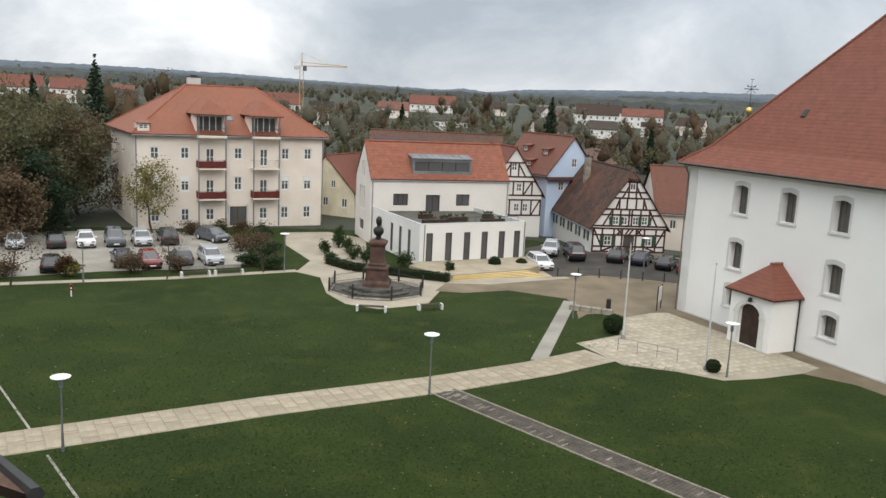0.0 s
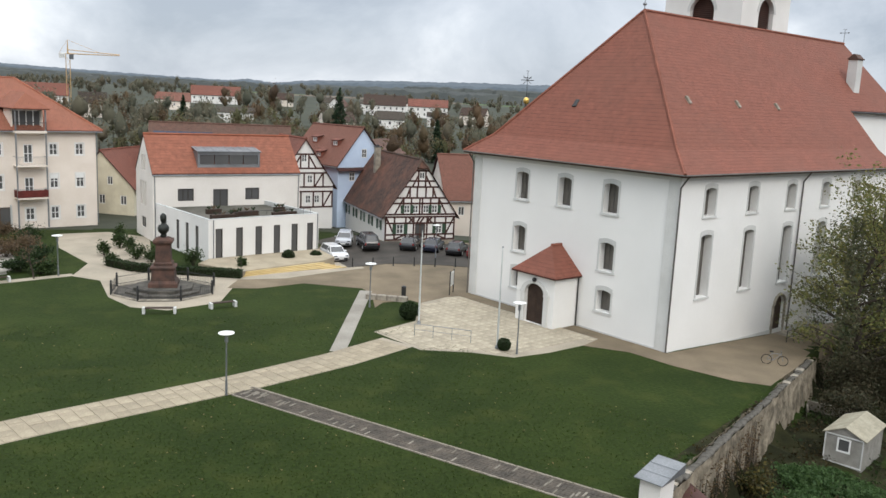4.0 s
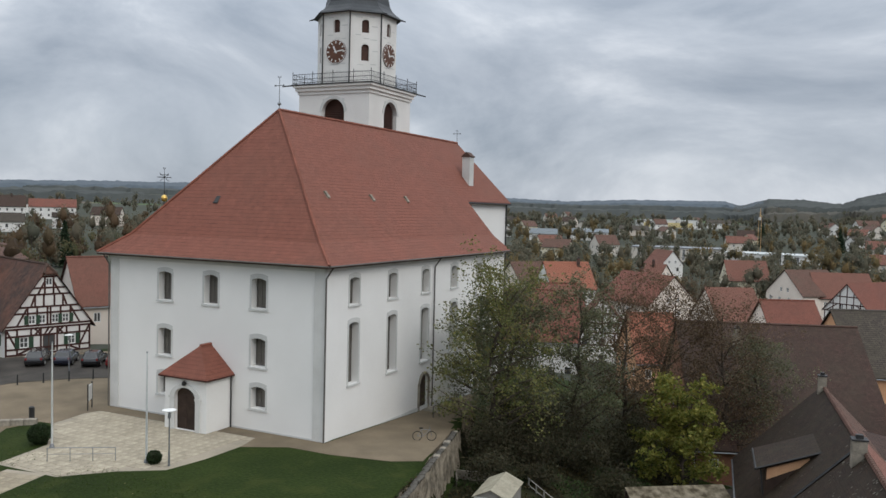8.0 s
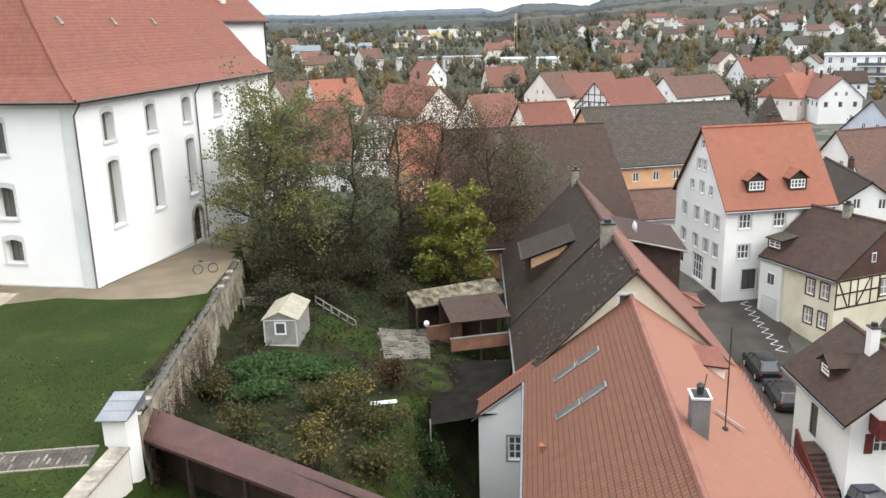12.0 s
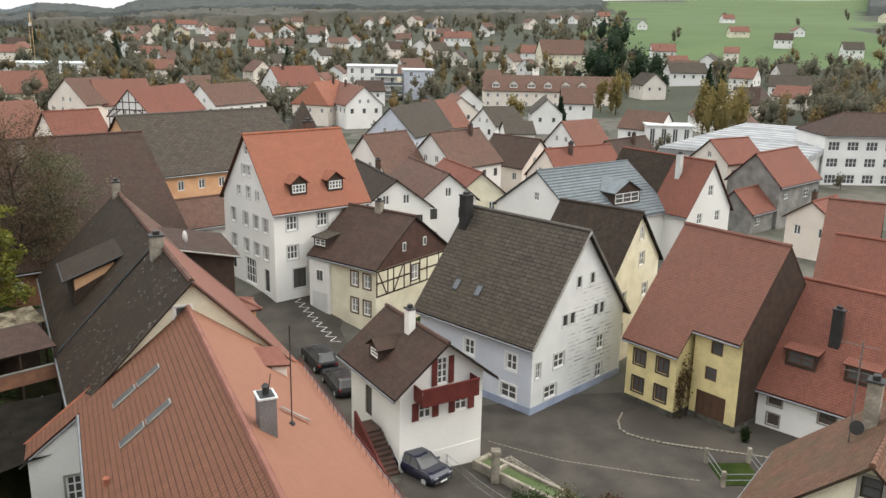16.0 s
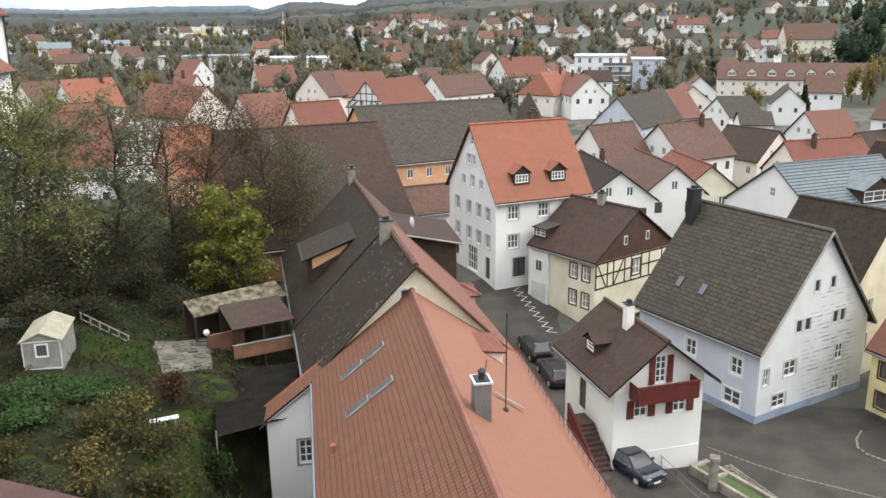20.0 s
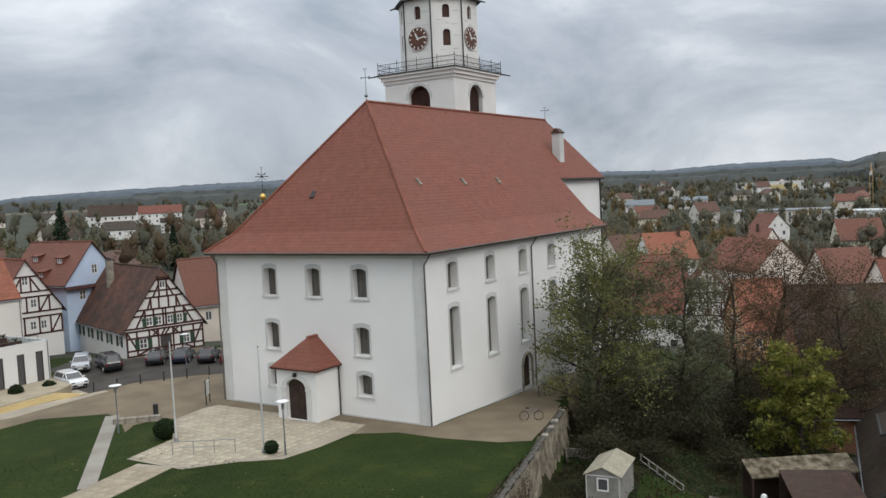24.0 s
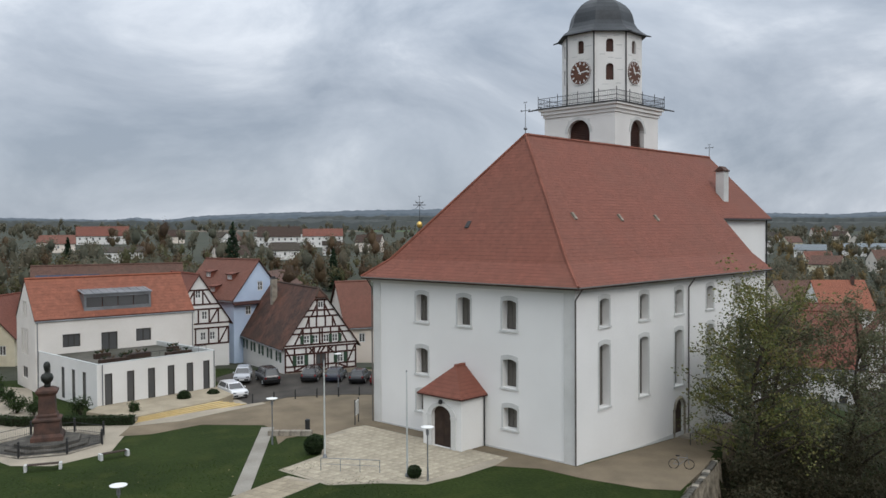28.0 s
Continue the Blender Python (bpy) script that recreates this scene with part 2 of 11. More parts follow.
M["plaster_worn"] = streak_mat("plaster_worn", (0.68, 0.69, 0.68), (0.16, 0.155, 0.145))
M["plinth_blue"] = mat("plinth_blue", (0.35, 0.40, 0.52), 0.9, (0.25, 0.29, 0.38), 1.5, 20, 0.1)
M["clay_pale"] = mat("clay_pale", (0.52, 0.38, 0.30), 0.8, (0.42, 0.30, 0.24), 0.5, 20, 0.1)
M["stone_worn"] = mat("stone_worn", (0.25, 0.225, 0.185), 0.95, (0.14, 0.125, 0.10), 1.2, 8, 0.5)
M["pipe_grey"] = mat("pipe_grey", (0.15, 0.135, 0.12), 0.6, (0.11, 0.10, 0.09), 1.0, 12, 0.05, metal=0.2)
M["stone"] = mat("stone", (0.36, 0.32, 0.26), 0.95, (0.17, 0.15, 0.12), 0.9, 7, 0.8)
M["rubble"] = mat("rubble", (0.27, 0.23, 0.17), 0.95, (0.10, 0.084, 0.06), 0.8, 5, 0.9)
M["bush_yellow"] = leaf_mat("bush_yellow", [(0.045, 0.045, 0.018), (0.060, 0.046, 0.020), (0.26, 0.205, 0.05), (0.050, 0.040, 0.020)])
M["stone_dark"] = mat("stone_dark", (0.11, 0.10, 0.085), 0.95, (0.045, 0.042, 0.035), 0.7, 7, 0.8)
M["stone_red"] = mat("stone_red", (0.115, 0.062, 0.047), 0.9, (0.048, 0.034, 0.028), 0.8, 12, 0.4)
M["slab_pale"] = mat("slab_pale", (0.335, 0.285, 0.205), 0.9, (0.25, 0.21, 0.15), 1.5, 14, 0.2, objvar=0.10)
M["sett"] = mat("sett", (0.105, 0.088, 0.070), 0.9, (0.055, 0.048, 0.040), 0.7, 8, 0.8)
M["gravel"] = mat("gravel", (0.36, 0.31, 0.24), 0.95, (0.28, 0.245, 0.19), 2.5, 18, 0.4)
M["gravel_dull"] = mat("gravel_dull", (0.198, 0.155, 0.104), 0.95, (0.132, 0.104, 0.068), 3, 14, 0.4)
M["plaster_warm"] = mat("plaster_warm", (0.73, 0.69, 0.64), 0.9, (0.67, 0.63, 0.58), 3, 25, 0.05)
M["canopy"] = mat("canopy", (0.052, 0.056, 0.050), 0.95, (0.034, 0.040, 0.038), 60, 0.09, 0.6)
# crest trees: the bluish grey is distance haze painted into the base colour
M["canopy_hazed"] = mat("canopy_hazed", (0.086, 0.104, 0.122), 0.95, (0.070, 0.088, 0.104), 90, 0.05, 0.4)
M["canopy_brown"] = mat("canopy_brown", (0.070, 0.060, 0.044), 0.95, (0.042, 0.044, 0.036), 30, 0.14, 0.6)
M["gravel_grey"] = mat("gravel_grey", (0.30, 0.28, 0.24), 0.95, (0.22, 0.20, 0.17), 3, 18, 0.4)
M["asphalt"] = mat("asphalt", (0.068, 0.059, 0.049), 0.9, (0.038, 0.033, 0.028), 2.5, 14, 0.25)
M["asphalt_wet"] = mat("asphalt_wet", (0.070, 0.060, 0.049), 0.75, (0.042, 0.036, 0.030), 4, 20, 0.25)
M["sand_slab"] = mat("sand_slab", (0.62, 0.50, 0.28), 0.9, (0.54, 0.43, 0.24), 1.5, 14, 0.15, objvar=0.06)
M["water_green"] = mat("water_green", (0.10, 0.13, 0.06), 0.15, (0.07, 0.10, 0.04), 0.8, 6, 0.03)
M["sand_dark"] = mat("sand_dark", (0.62, 0.46, 0.20), 0.9, (0.52, 0.38, 0.16), 1.5, 14, 0.1)
M["grass"] = grass_mat("grass")
M["core_shade"] = mat("core_shade", (0.022, 0.023, 0.011), 0.95, (0.014, 0.021, 0.007), 1.5, 9, 0.8)
M["wood_dark"] = mat("wood_dark", (0.055, 0.035, 0.025), 0.8, (0.035, 0.022, 0.016), 0.6, 20, 0.3)
M["wood_red"] = mat("wood_red", (0.13, 0.025, 0.02), 0.7, (0.09, 0.018, 0.015), 0.6, 20, 0.2)
M["timber_red"] = mat("timber_red", (0.072, 0.030, 0.024), 0.8, (0.045, 0.019, 0.016), 0.6, 20, 0.3)
M["wood_grey"] = mat("wood_grey", (0.30, 0.29, 0.26), 0.85, (0.20, 0.19, 0.17), 0.7, 20, 0.3)
M["metal_dark"] = mat("metal_dark", (0.045, 0.045, 0.045), 0.5, (0.03, 0.03, 0.03), 1, 20, 0.05, metal=0.3)
M["metal_zinc"] = mat("metal_zinc", (0.27, 0.28, 0.29), 0.5, (0.19, 0.20, 0.21), 1.5, 12, 0.05, metal=0.6)
M["metal_pale"] = mat("metal_pale", (0.62, 0.64, 0.63), 0.4, (0.54, 0.56, 0.55), 1.5, 12, 0.03, metal=0.3)
M["frame_white"] = mat("frame_white", (0.76, 0.76, 0.74), 0.5, None, 1, 30, 0.02, stain=0.08)
M["frame_dark"] = mat("frame_dark", (0.05, 0.045, 0.04), 0.5, None, 1, 30, 0.02)
M["frame_brown"] = mat("frame_brown", (0.10, 0.055, 0.035), 0.6, None, 1, 30, 0.05)
M["shutter_green"] = mat("shutter_green", (0.035, 0.075, 0.045), 0.6, None, 1, 30, 0.1)
M["shutter_red"] = mat("shutter_red", (0.14, 0.03, 0.025), 0.6, None, 1, 30, 0.1)
M["gold"] = mat("gold", (0.75, 0.50, 0.15), 0.3, (0.6, 0.4, 0.1), 1, 20, 0.02, metal=0.9)
M["slate"] = mat("slate", (0.050, 0.055, 0.060), 0.55, (0.032, 0.036, 0.040), 1.5, 6, 0.2)
M["rubber"] = mat("rubber", (0.015, 0.015, 0.015), 0.85, None, 1, 20, 0.1)
M["bronze"] = mat("bronze", (0.035, 0.038, 0.032), 0.55, (0.022, 0.024, 0.02), 0.6, 12, 0.2, metal=0.4)
M["bark"] = mat("bark", (0.075, 0.060, 0.045), 0.95, (0.04, 0.032, 0.025), 0.5, 14, 0.6)
# grey base: the sky's reflection painted into the panes
M["glass"] = glass_mat("glass", (0.085, 0.085, 0.085), 0.12)
M["glass_leaded"] = glass_mat("glass_leaded", (0.15, 0.138, 0.12), 0.22)
# paler base for curtains, with reflected sky painted in as well
M["glass_grey"] = glass_mat("glass_grey", (0.24, 0.23, 0.22), 0.3)
M["glass_pale"] = glass_mat("glass_pale", (0.10, 0.11, 0.12), 0.15)
M["solar"] = glass_mat("solar", (0.012, 0.018, 0.045), 0.2)
M["roof_church"] = tile_mat("roof_church", (0.245, 0.088, 0.058), (0.15, 0.054, 0.040), 0.17, 0.34, 0.6, (0.165, 0.072, 0.050), var=0.35, plen=7, mottled=0.16, joint=0.016, bump=0.7)
M["roof_orange"] = tile_mat("roof_orange", (0.285, 0.112, 0.069), (0.18, 0.070, 0.046), 0.18, 0.19, 0.5, (0.29, 0.095, 0.055), var=0.30, mottled=0.1)
M["roof_new"] = tile_mat("roof_new", (0.25, 0.094, 0.058), (0.14, 0.054, 0.036), 6.0, 0.42, 0.3, (0.30, 0.09, 0.05), var=0.20)
M["roof_red"] = tile_mat("roof_red", (0.212, 0.078, 0.053), (0.13, 0.048, 0.036), 0.18, 0.19, 0.6, (0.12, 0.055, 0.04), var=0.40, mottled=0.15)
M["roof_rolls"] = tile_mat("roof_rolls", (0.185, 0.080, 0.048), (0.105, 0.046, 0.030), 0.24, 0.30, 0.35, (0.150, 0.062, 0.038), var=0.35, plen=2, mottled=0.10, joint=0.02, bump=0.8)
M["roof_pale"] = tile_mat("roof_pale", (0.255, 0.116, 0.076), (0.200, 0.088, 0.058), 0.24, 0.33, 0.4, (0.225, 0.100, 0.066), var=0.2, plen=3, mottled=0.06, joint=0.004, bump=0.2)
M["roof_pink"] = tile_mat("roof_pink", (0.232, 0.104, 0.076), (0.135, 0.060, 0.046), 0.24, 0.33, 0.25, (0.19, 0.082, 0.060), var=0.45, plen=2, mottled=0.07, joint=0.011, bump=0.5)
M["roof_brown"] = tile_mat("roof_brown", (0.070, 0.038, 0.028), (0.034, 0.021, 0.017), 0.18, 0.19, 0.7, (0.045, 0.036, 0.024), var=0.50, plen=3)
M["roof_dark"] = tile_mat("roof_dark", (0.040, 0.023, 0.014), (0.014, 0.009, 0.006), 0.18, 0.19, 0.7, (0.034, 0.028, 0.016), var=0.60, plen=1.6, mottled=0.5)
M["roof_slate"] = tile_mat("roof_slate", (0.078, 0.062, 0.048), (0.034, 0.027, 0.022), 0.8, 0.33, 0.7, (0.056, 0.048, 0.032), bump=0.9, var=0.45, plen=2.4, mottled=0.3, joint=0.035)
M["roof_moss"] = tile_mat("roof_moss", (0.165, 0.080, 0.050), (0.075, 0.045, 0.032), 0.18, 0.19, 0.85, (0.085, 0.066, 0.036), var=0.50, plen=1.6)
M["roof_dull"] = tile_mat("roof_dull", (0.20, 0.085, 0.060), (0.12, 0.055, 0.042), 0.18, 0.20, 0.4, (0.13, 0.07, 0.05), var=0.35, plen=4, mottled=0.14)
M["roof_umber"] = tile_mat("roof_umber", (0.145, 0.075, 0.055), (0.08, 0.046, 0.036), 0.20, 0.22, 0.6, (0.085, 0.062, 0.045), var=0.40, plen=3)
M["roof_metal"] = tile_mat("roof_metal", (0.155, 0.178, 0.19), (0.11, 0.125, 0.135), 8.0, 0.42, 0.2, None, var=0.4, rough=0.5, bump=1.0)
M["roof_rust"] = tile_mat("roof_rust", (0.080, 0.043, 0.031), (0.036, 0.024, 0.019), 0.18, 0.19, 0.9, (0.150, 0.064, 0.040), var=0.7, plen=2.6, mottled=0.45)
M["patio_stone"] = mat("patio_stone", (0.17, 0.15, 0.12), 0.95, (0.075, 0.07, 0.052), 1.2, 9, 0.4)
M["leaf_litter"] = mat("leaf_litter", (0.20, 0.17, 0.12), 0.95, (0.045, 0.034, 0.018), 0.5, 14, 0.6)
for k_, c_ in dict(roof_rust=(0.08, 0.05, 0.036), roof_church=(0.24, 0.085, 0.055), roof_orange=(0.34, 0.12, 0.07), roof_new=(0.31, 0.10, 0.055), roof_red=(0.22, 0.075, 0.05), roof_pink=(0.235, 0.10, 0.074), roof_brown=(0.095, 0.055, 0.042),
                   roof_dark=(0.062, 0.048, 0.040), roof_slate=(0.11, 0.098, 0.085), roof_metal=(0.13, 0.15, 0.16), roof_moss=(0.17, 0.085, 0.055), roof_dull=(0.18, 0.08, 0.058), roof_umber=(0.13, 0.07, 0.052)).items():
    M["cap_" + k_] = mat("cap_" + k_, c_, 0.8, tuple(v_ * 0.72 for v_ in c_), 1.2, 12, 0.2)
M["roof_corrugated"] = mat("roof_corrugated", (0.27, 0.28, 0.28), 0.8, (0.19, 0.20, 0.20), 3, 8, 0.1)
M["brick_dull"] = mat("brick_dull", (0.27, 0.13, 0.08), 0.9, (0.18, 0.09, 0.06), 0.8, 12, 0.3)
M["woodland"] = mat("woodland", (0.050, 0.054, 0.035), 0.95, (0.036, 0.040, 0.027), 30, 0.6, 0.3)
M["meadow"] = mat("meadow", (0.075, 0.115, 0.040), 0.95, (0.060, 0.095, 0.034), 60, 0.8, 0.1)
M["field_brown"] = mat("field_brown", (0.14, 0.105, 0.075), 0.95, (0.11, 0.085, 0.06), 60, 0.8, 0.1)
M["yard"] = mat("yard", (0.115, 0.105, 0.090), 0.95, (0.060, 0.060, 0.045), 4, 6, 0.3)
M["sheet_brown"] = mat("sheet_brown", (0.085, 0.036, 0.030), 0.6, (0.055, 0.026, 0.022), 1.2, 10, 0.1)
M["louvre_brown"] = mat("louvre_brown", (0.075, 0.034, 0.024), 0.7, (0.05, 0.024, 0.018), 0.8, 20, 0.1)
M["crane_orange"] = mat("crane_orange", (0.55, 0.36, 0.17), 0.6, (0.48, 0.31, 0.15), 1, 20, 0.02)
M["plaza_slab"] = mat("plaza_slab", (0.40, 0.35, 0.265), 0.9, (0.30, 0.262, 0.195), 1.2, 14, 0.2, objvar=0.12)
M["clock_brown"] = mat("clock_brown", (0.13, 0.055, 0.03), 0.5, (0.095, 0.04, 0.024), 0.8, 20, 0.02)
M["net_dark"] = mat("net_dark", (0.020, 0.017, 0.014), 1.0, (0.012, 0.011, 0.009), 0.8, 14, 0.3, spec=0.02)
M["rough_grass"] = mat("rough_grass", (0.030, 0.030, 0.013), 0.95, (0.014, 0.015, 0.007), 1.3, 6, 0.9, spec=0.1)
M["shed_sheet"] = mat("shed_sheet", (0.36, 0.33, 0.25), 0.6, (0.25, 0.225, 0.165), 0.7, 8, 0.1)
M["tree_autumn"] = leaf_mat("tree_autumn", [(0.10, 0.112, 0.042), (0.18, 0.178, 0.06), (0.29, 0.24, 0.08), (0.16, 0.12, 0.06)])
M["tree_dark"] = leaf_mat("tree_dark", [(0.066, 0.080, 0.043), (0.120, 0.120, 0.058), (0.150, 0.132, 0.066), (0.095, 0.077, 0.046)])
M["tree_olive"] = leaf_mat("tree_olive", [(0.078, 0.098, 0.034), (0.140, 0.155, 0.050), (0.230, 0.215, 0.075), (0.120, 0.108, 0.050)])
M["tree_dusk"] = leaf_mat("tree_dusk", [(0.08, 0.1, 0.06), (0.13, 0.145, 0.08), (0.17, 0.165, 0.09), (0.125, 0.11, 0.07)])
M["tree_brown"] = leaf_mat("tree_brown", [(0.078, 0.054, 0.036), (0.144, 0.094, 0.054), (0.114, 0.089, 0.050)])
M["tree_yellow"] = leaf_mat("tree_yellow", [(0.085, 0.108, 0.022), (0.165, 0.18, 0.036), (0.26, 0.23, 0.052), (0.115, 0.13, 0.026)])
M["bush_autumn"] = leaf_mat("bush_autumn", [(0.030, 0.040, 0.016), (0.050, 0.056, 0.022), (0.13, 0.105, 0.030), (0.055, 0.040, 0.022)])
M["tree_green"] = leaf_mat("tree_green", [(0.018, 0.034, 0.012), (0.035, 0.06, 0.018), (0.05, 0.075, 0.022)])
M["tree_golden"] = leaf_mat("tree_golden", [(0.14, 0.115, 0.060), (0.20, 0.15, 0.070), (0.23, 0.16, 0.075), (0.15, 0.125, 0.068)], 0.9)
M["garden_green"] = leaf_mat("garden_green", [(0.032, 0.066, 0.020), (0.050, 0.096, 0.030), (0.074, 0.124, 0.042)])
M["grass_blade"] = leaf_mat("grass_blade", [(0.026, 0.046, 0.008), (0.038, 0.064, 0.012), (0.060, 0.080, 0.018), (0.032, 0.052, 0.010)])
M["lichen"] = leaf_mat("lichen", [(0.07, 0.062, 0.048), (0.16, 0.15, 0.125), (0.10, 0.095, 0.075), (0.24, 0.22, 0.19)])
M["under_dark"] = leaf_mat("under_dark", [(0.034, 0.038, 0.020), (0.052, 0.052, 0.028), (0.074, 0.062, 0.034), (0.046, 0.040, 0.025)])
M["litter_dull"] = leaf_mat("litter_dull", [(0.036, 0.032, 0.014), (0.072, 0.057, 0.022), (0.030, 0.022, 0.011), (0.050, 0.036, 0.016)])
M["fallen_leaf"] = leaf_mat("fallen_leaf", [(0.22, 0.17, 0.08), (0.30, 0.25, 0.12), (0.16, 0.11, 0.05)])
M["conifer"] = leaf_mat("conifer", [(0.016, 0.031, 0.019), (0.031, 0.055, 0.027), (0.047, 0.066, 0.035)])
M["hedge"] = leaf_mat("hedge", [(0.013, 0.026, 0.010), (0.026, 0.047, 0.016), (0.039, 0.058, 0.021)])
M["shrub_red"] = leaf_mat("shrub_red", [(0.06, 0.03, 0.018), (0.10, 0.05, 0.025), (0.07, 0.06, 0.02)])
M["birch_gold"] = leaf_mat("birch_gold", [(0.17, 0.14, 0.055), (0.27, 0.21, 0.08), (0.23, 0.18, 0.07), (0.15, 0.13, 0.06)], 0.9)
# leaves lightened and greyed, with the haze of distance put into their colour
M["hazed_wood"] = leaf_mat("hazed_wood", [(0.118, 0.124, 0.092), (0.150, 0.142, 0.100), (0.172, 0.146, 0.102), (0.124, 0.130, 0.098)], 0.9)



def paint(name, col):
    m = mat(name, col, 0.25, None, 2, 30, 0.0, stain=0.06, spec=0.5)
    m.node_tree.nodes["Principled BSDF"].inputs["Coat Weight"].default_value = 0.6
    return m


for nm_, col_ in dict(car_black=(0.012, 0.012, 0.014), car_silver=(0.42, 0.43, 0.45), car_white=(0.72, 0.72, 0.72), car_red=(0.17, 0.014, 0.014),
                      car_blue=(0.012, 0.015, 0.032), car_grey=(0.10, 0.11, 0.12)).items():
    M[nm_] = paint(nm_, col_)


# ---- mesh tools ----
class Mesh:
    """Collects faces; each may carry UV metres."""

    def __init__(self):
        self.v, self.f, self.uv = [], [], []

    def face(self, pts, uv=None):
        i = len(self.v)
        self.v.extend(tuple(p) for p in pts)
        self.f.append(tuple(range(i, i + len(pts))))
        self.uv.append(uv)
        return self

    def box(self, x0, y0, z0, x1, y1, z1, m=None, bevel=0.0):
        if bevel:
            b = bevel
            rings = [(x0 + b, y0 + b, x1 - b, y1 - b, z0), (x0, y0, x1, y1, z0 + b), (x0, y0, x1, y1, z1 - b), (x0 + b, y0 + b, x1 - b, y1 - b, z1)]
        else:
            rings = [(x0, y0, x1, y1, z0), (x0, y0, x1, y1, z1)]
        loops = [[(a, c, z), (d, c, z), (d, e, z), (a, e, z)] for a, c, d, e, z in rings]
        return self.loft(loops, m)

    def loft(self, loops, m=None, caps=True):
        """Joins closed loops of the same number of points (anticlockwise seen from above, upwards)."""
        i, k = len(self.v), len(loops[0])
        for lp in loops:
            self.v.extend(tuple(m @ Vector(p)) if m else tuple(p) for p in lp)
        for r in range(len(loops) - 1):
            for a in range(k):
                b = (a + 1) % k
                self.f.append((i + r * k + a, i + r * k + b, i + (r + 1) * k + b, i + (r + 1) * k + a))
                self.uv.append(None)
        if caps:
            self.f.append(tuple(i + a for a in reversed(range(k))))
            self.f.append(tuple(i + (len(loops) - 1) * k + a for a in range(k)))
            self.uv.extend((None, None))
        return self

    def tube(self, a, b, r0, r1=None, k=6, caps=True):
        a, b = Vector(a), Vector(b)
        q = (b - a).to_track_quat("Z", "Y")
        r1 = r0 if r1 is None else r1
        lp = lambda c, r: [c + q @ Vector((r * math.cos(6.28318 * j / k), r * math.sin(6.28318 * j / k), 0)) for j in range(k)]
        return self.loft([lp(a, r0), lp(b, r1)], None, caps)

    def lathe(self, prof, k=12, m=None, caps=True, turn=0.0):
        """prof: (radius, z) upwards."""
        return self.loft([[(r * math.cos(6.28318 * j / k + turn), r * math.sin(6.28318 * j / k + turn), z) for j in range(k)] for r, z in prof], m, caps)

    def data(self, name, material):
        me = bpy.data.meshes.new(name)
        me.from_pydata(self.v, [], self.f)
        if any(self.uv):
            lay = me.uv_layers.new(name="UVMap")
            flat = []
            for f, uv in zip(self.f, self.uv):
                flat.extend(c for p in (uv or [(0, 0)] * len(f)) for c in p)
            lay.data.foreach_set("uv", flat)
        if material:
            me.materials.append(material)
        return me


def part(name, ms, material, parent=None, label="", smooth=False):
    """Links a Mesh (or mesh data) as one object under a thing or a part."""
    me = ms if isinstance(ms, bpy.types.Mesh) else ms.data(name, material)
    if smooth:
        me.shade_smooth()
    ob = new(name, me)
    ob.parent = parent
    if label:
        ob["label"] = label
    return ob


def thing(name, label, category, x=0.0, y=0.0, z=0.0, rz=0.0, group="", kind=""):
    ob = tagged(new(name), label, category, group, kind)
    ob.matrix_basis = pose(x, y, z, 0, 0, rz)
    return ob


def sstep(a, b, x):
    t = min(1.0, max(0.0, (x - a) / (b - a)))
    return t * t * (3 - 2 * t)


# ---- the plan: church axes, retaining wall, ground heights ----
CH_MID, CH_U, CH_D = Vector((23.0, 60.5)), Vector((0.4616, -0.8871)), Vector((0.8871, 0.4616))
WALL0, WALL_W, WALL_N = Vector((16.3, 30.5)), Vector((0.741, 0.672)), Vector((0.672, -0.741))


FAR_R = (110, 200, 330, 500, 800)
FAR_AZ = (50, 0, -35, -55, -75, -95, -125)
FAR_Z = ((0, 2, 5, 9, 15), (-1, 1, 4, 8, 14), (-6, -6, -3, 2, 8), (-9, -9, -8, -3, 4), (-10, -10, -9, 2, 22), (-10.5, -10.5, -6, 4, 26), (-10.5, -10.5, -5, 5, 28))
# skyline: bearing, elevation of the tree tops in degrees, distance of the crest
CREST = ((50, 1.0, 3200), (30, 1.05, 3200), (22, 1.04, 3200), (15.6, 0.97, 3200), (9.2, 0.78, 3200), (2.0, 0.6, 3100), (0.6, 0.76, 3000), (-1.0, 0.58, 3000), (-3.6, 0.87, 2900), (-9, 1.08, 2800), (-14, 1.2, 2700), (-19, 1.27, 2700),
         (-30, 1.1, 2900), (-41, 0.8, 3100), (-44.5, 0.68, 3200), (-48.5, 0.88, 3200), (-54.6, 0.92, 3200), (-55.6, 0.62, 2800), (-57.3, 1.12, 2100), (-59.2, 1.1, 2000), (-61.6, 0.86, 1900), (-62.5, 1.3, 1650), (-64.7, 1.82, 1550),
         (-66.8, 2.1, 1500), (-70.5, 2.22, 1500), (-74, 2.2, 1500), (-76.6, 1.98, 1500), (-77.4, 2.07, 1500), (-80.6, 2.3, 1500), (-86, 2.4, 1500), (-92, 2.5, 1550), (-100, 2.6, 1600), (-112, 2.7, 1600), (-125, 2.6, 1600))


def crest(az):
    az = min(50, max(-125, az))
    j = next(i for i in range(len(CREST) - 1) if CREST[i + 1][0] <= az)
    a, b = CREST[j], CREST[j + 1]
    k = (a[0] - az) / (a[0] - b[0])
    return a[1] * (1 - k) + b[1] * k, a[2] * (1 - k) + b[2] * k


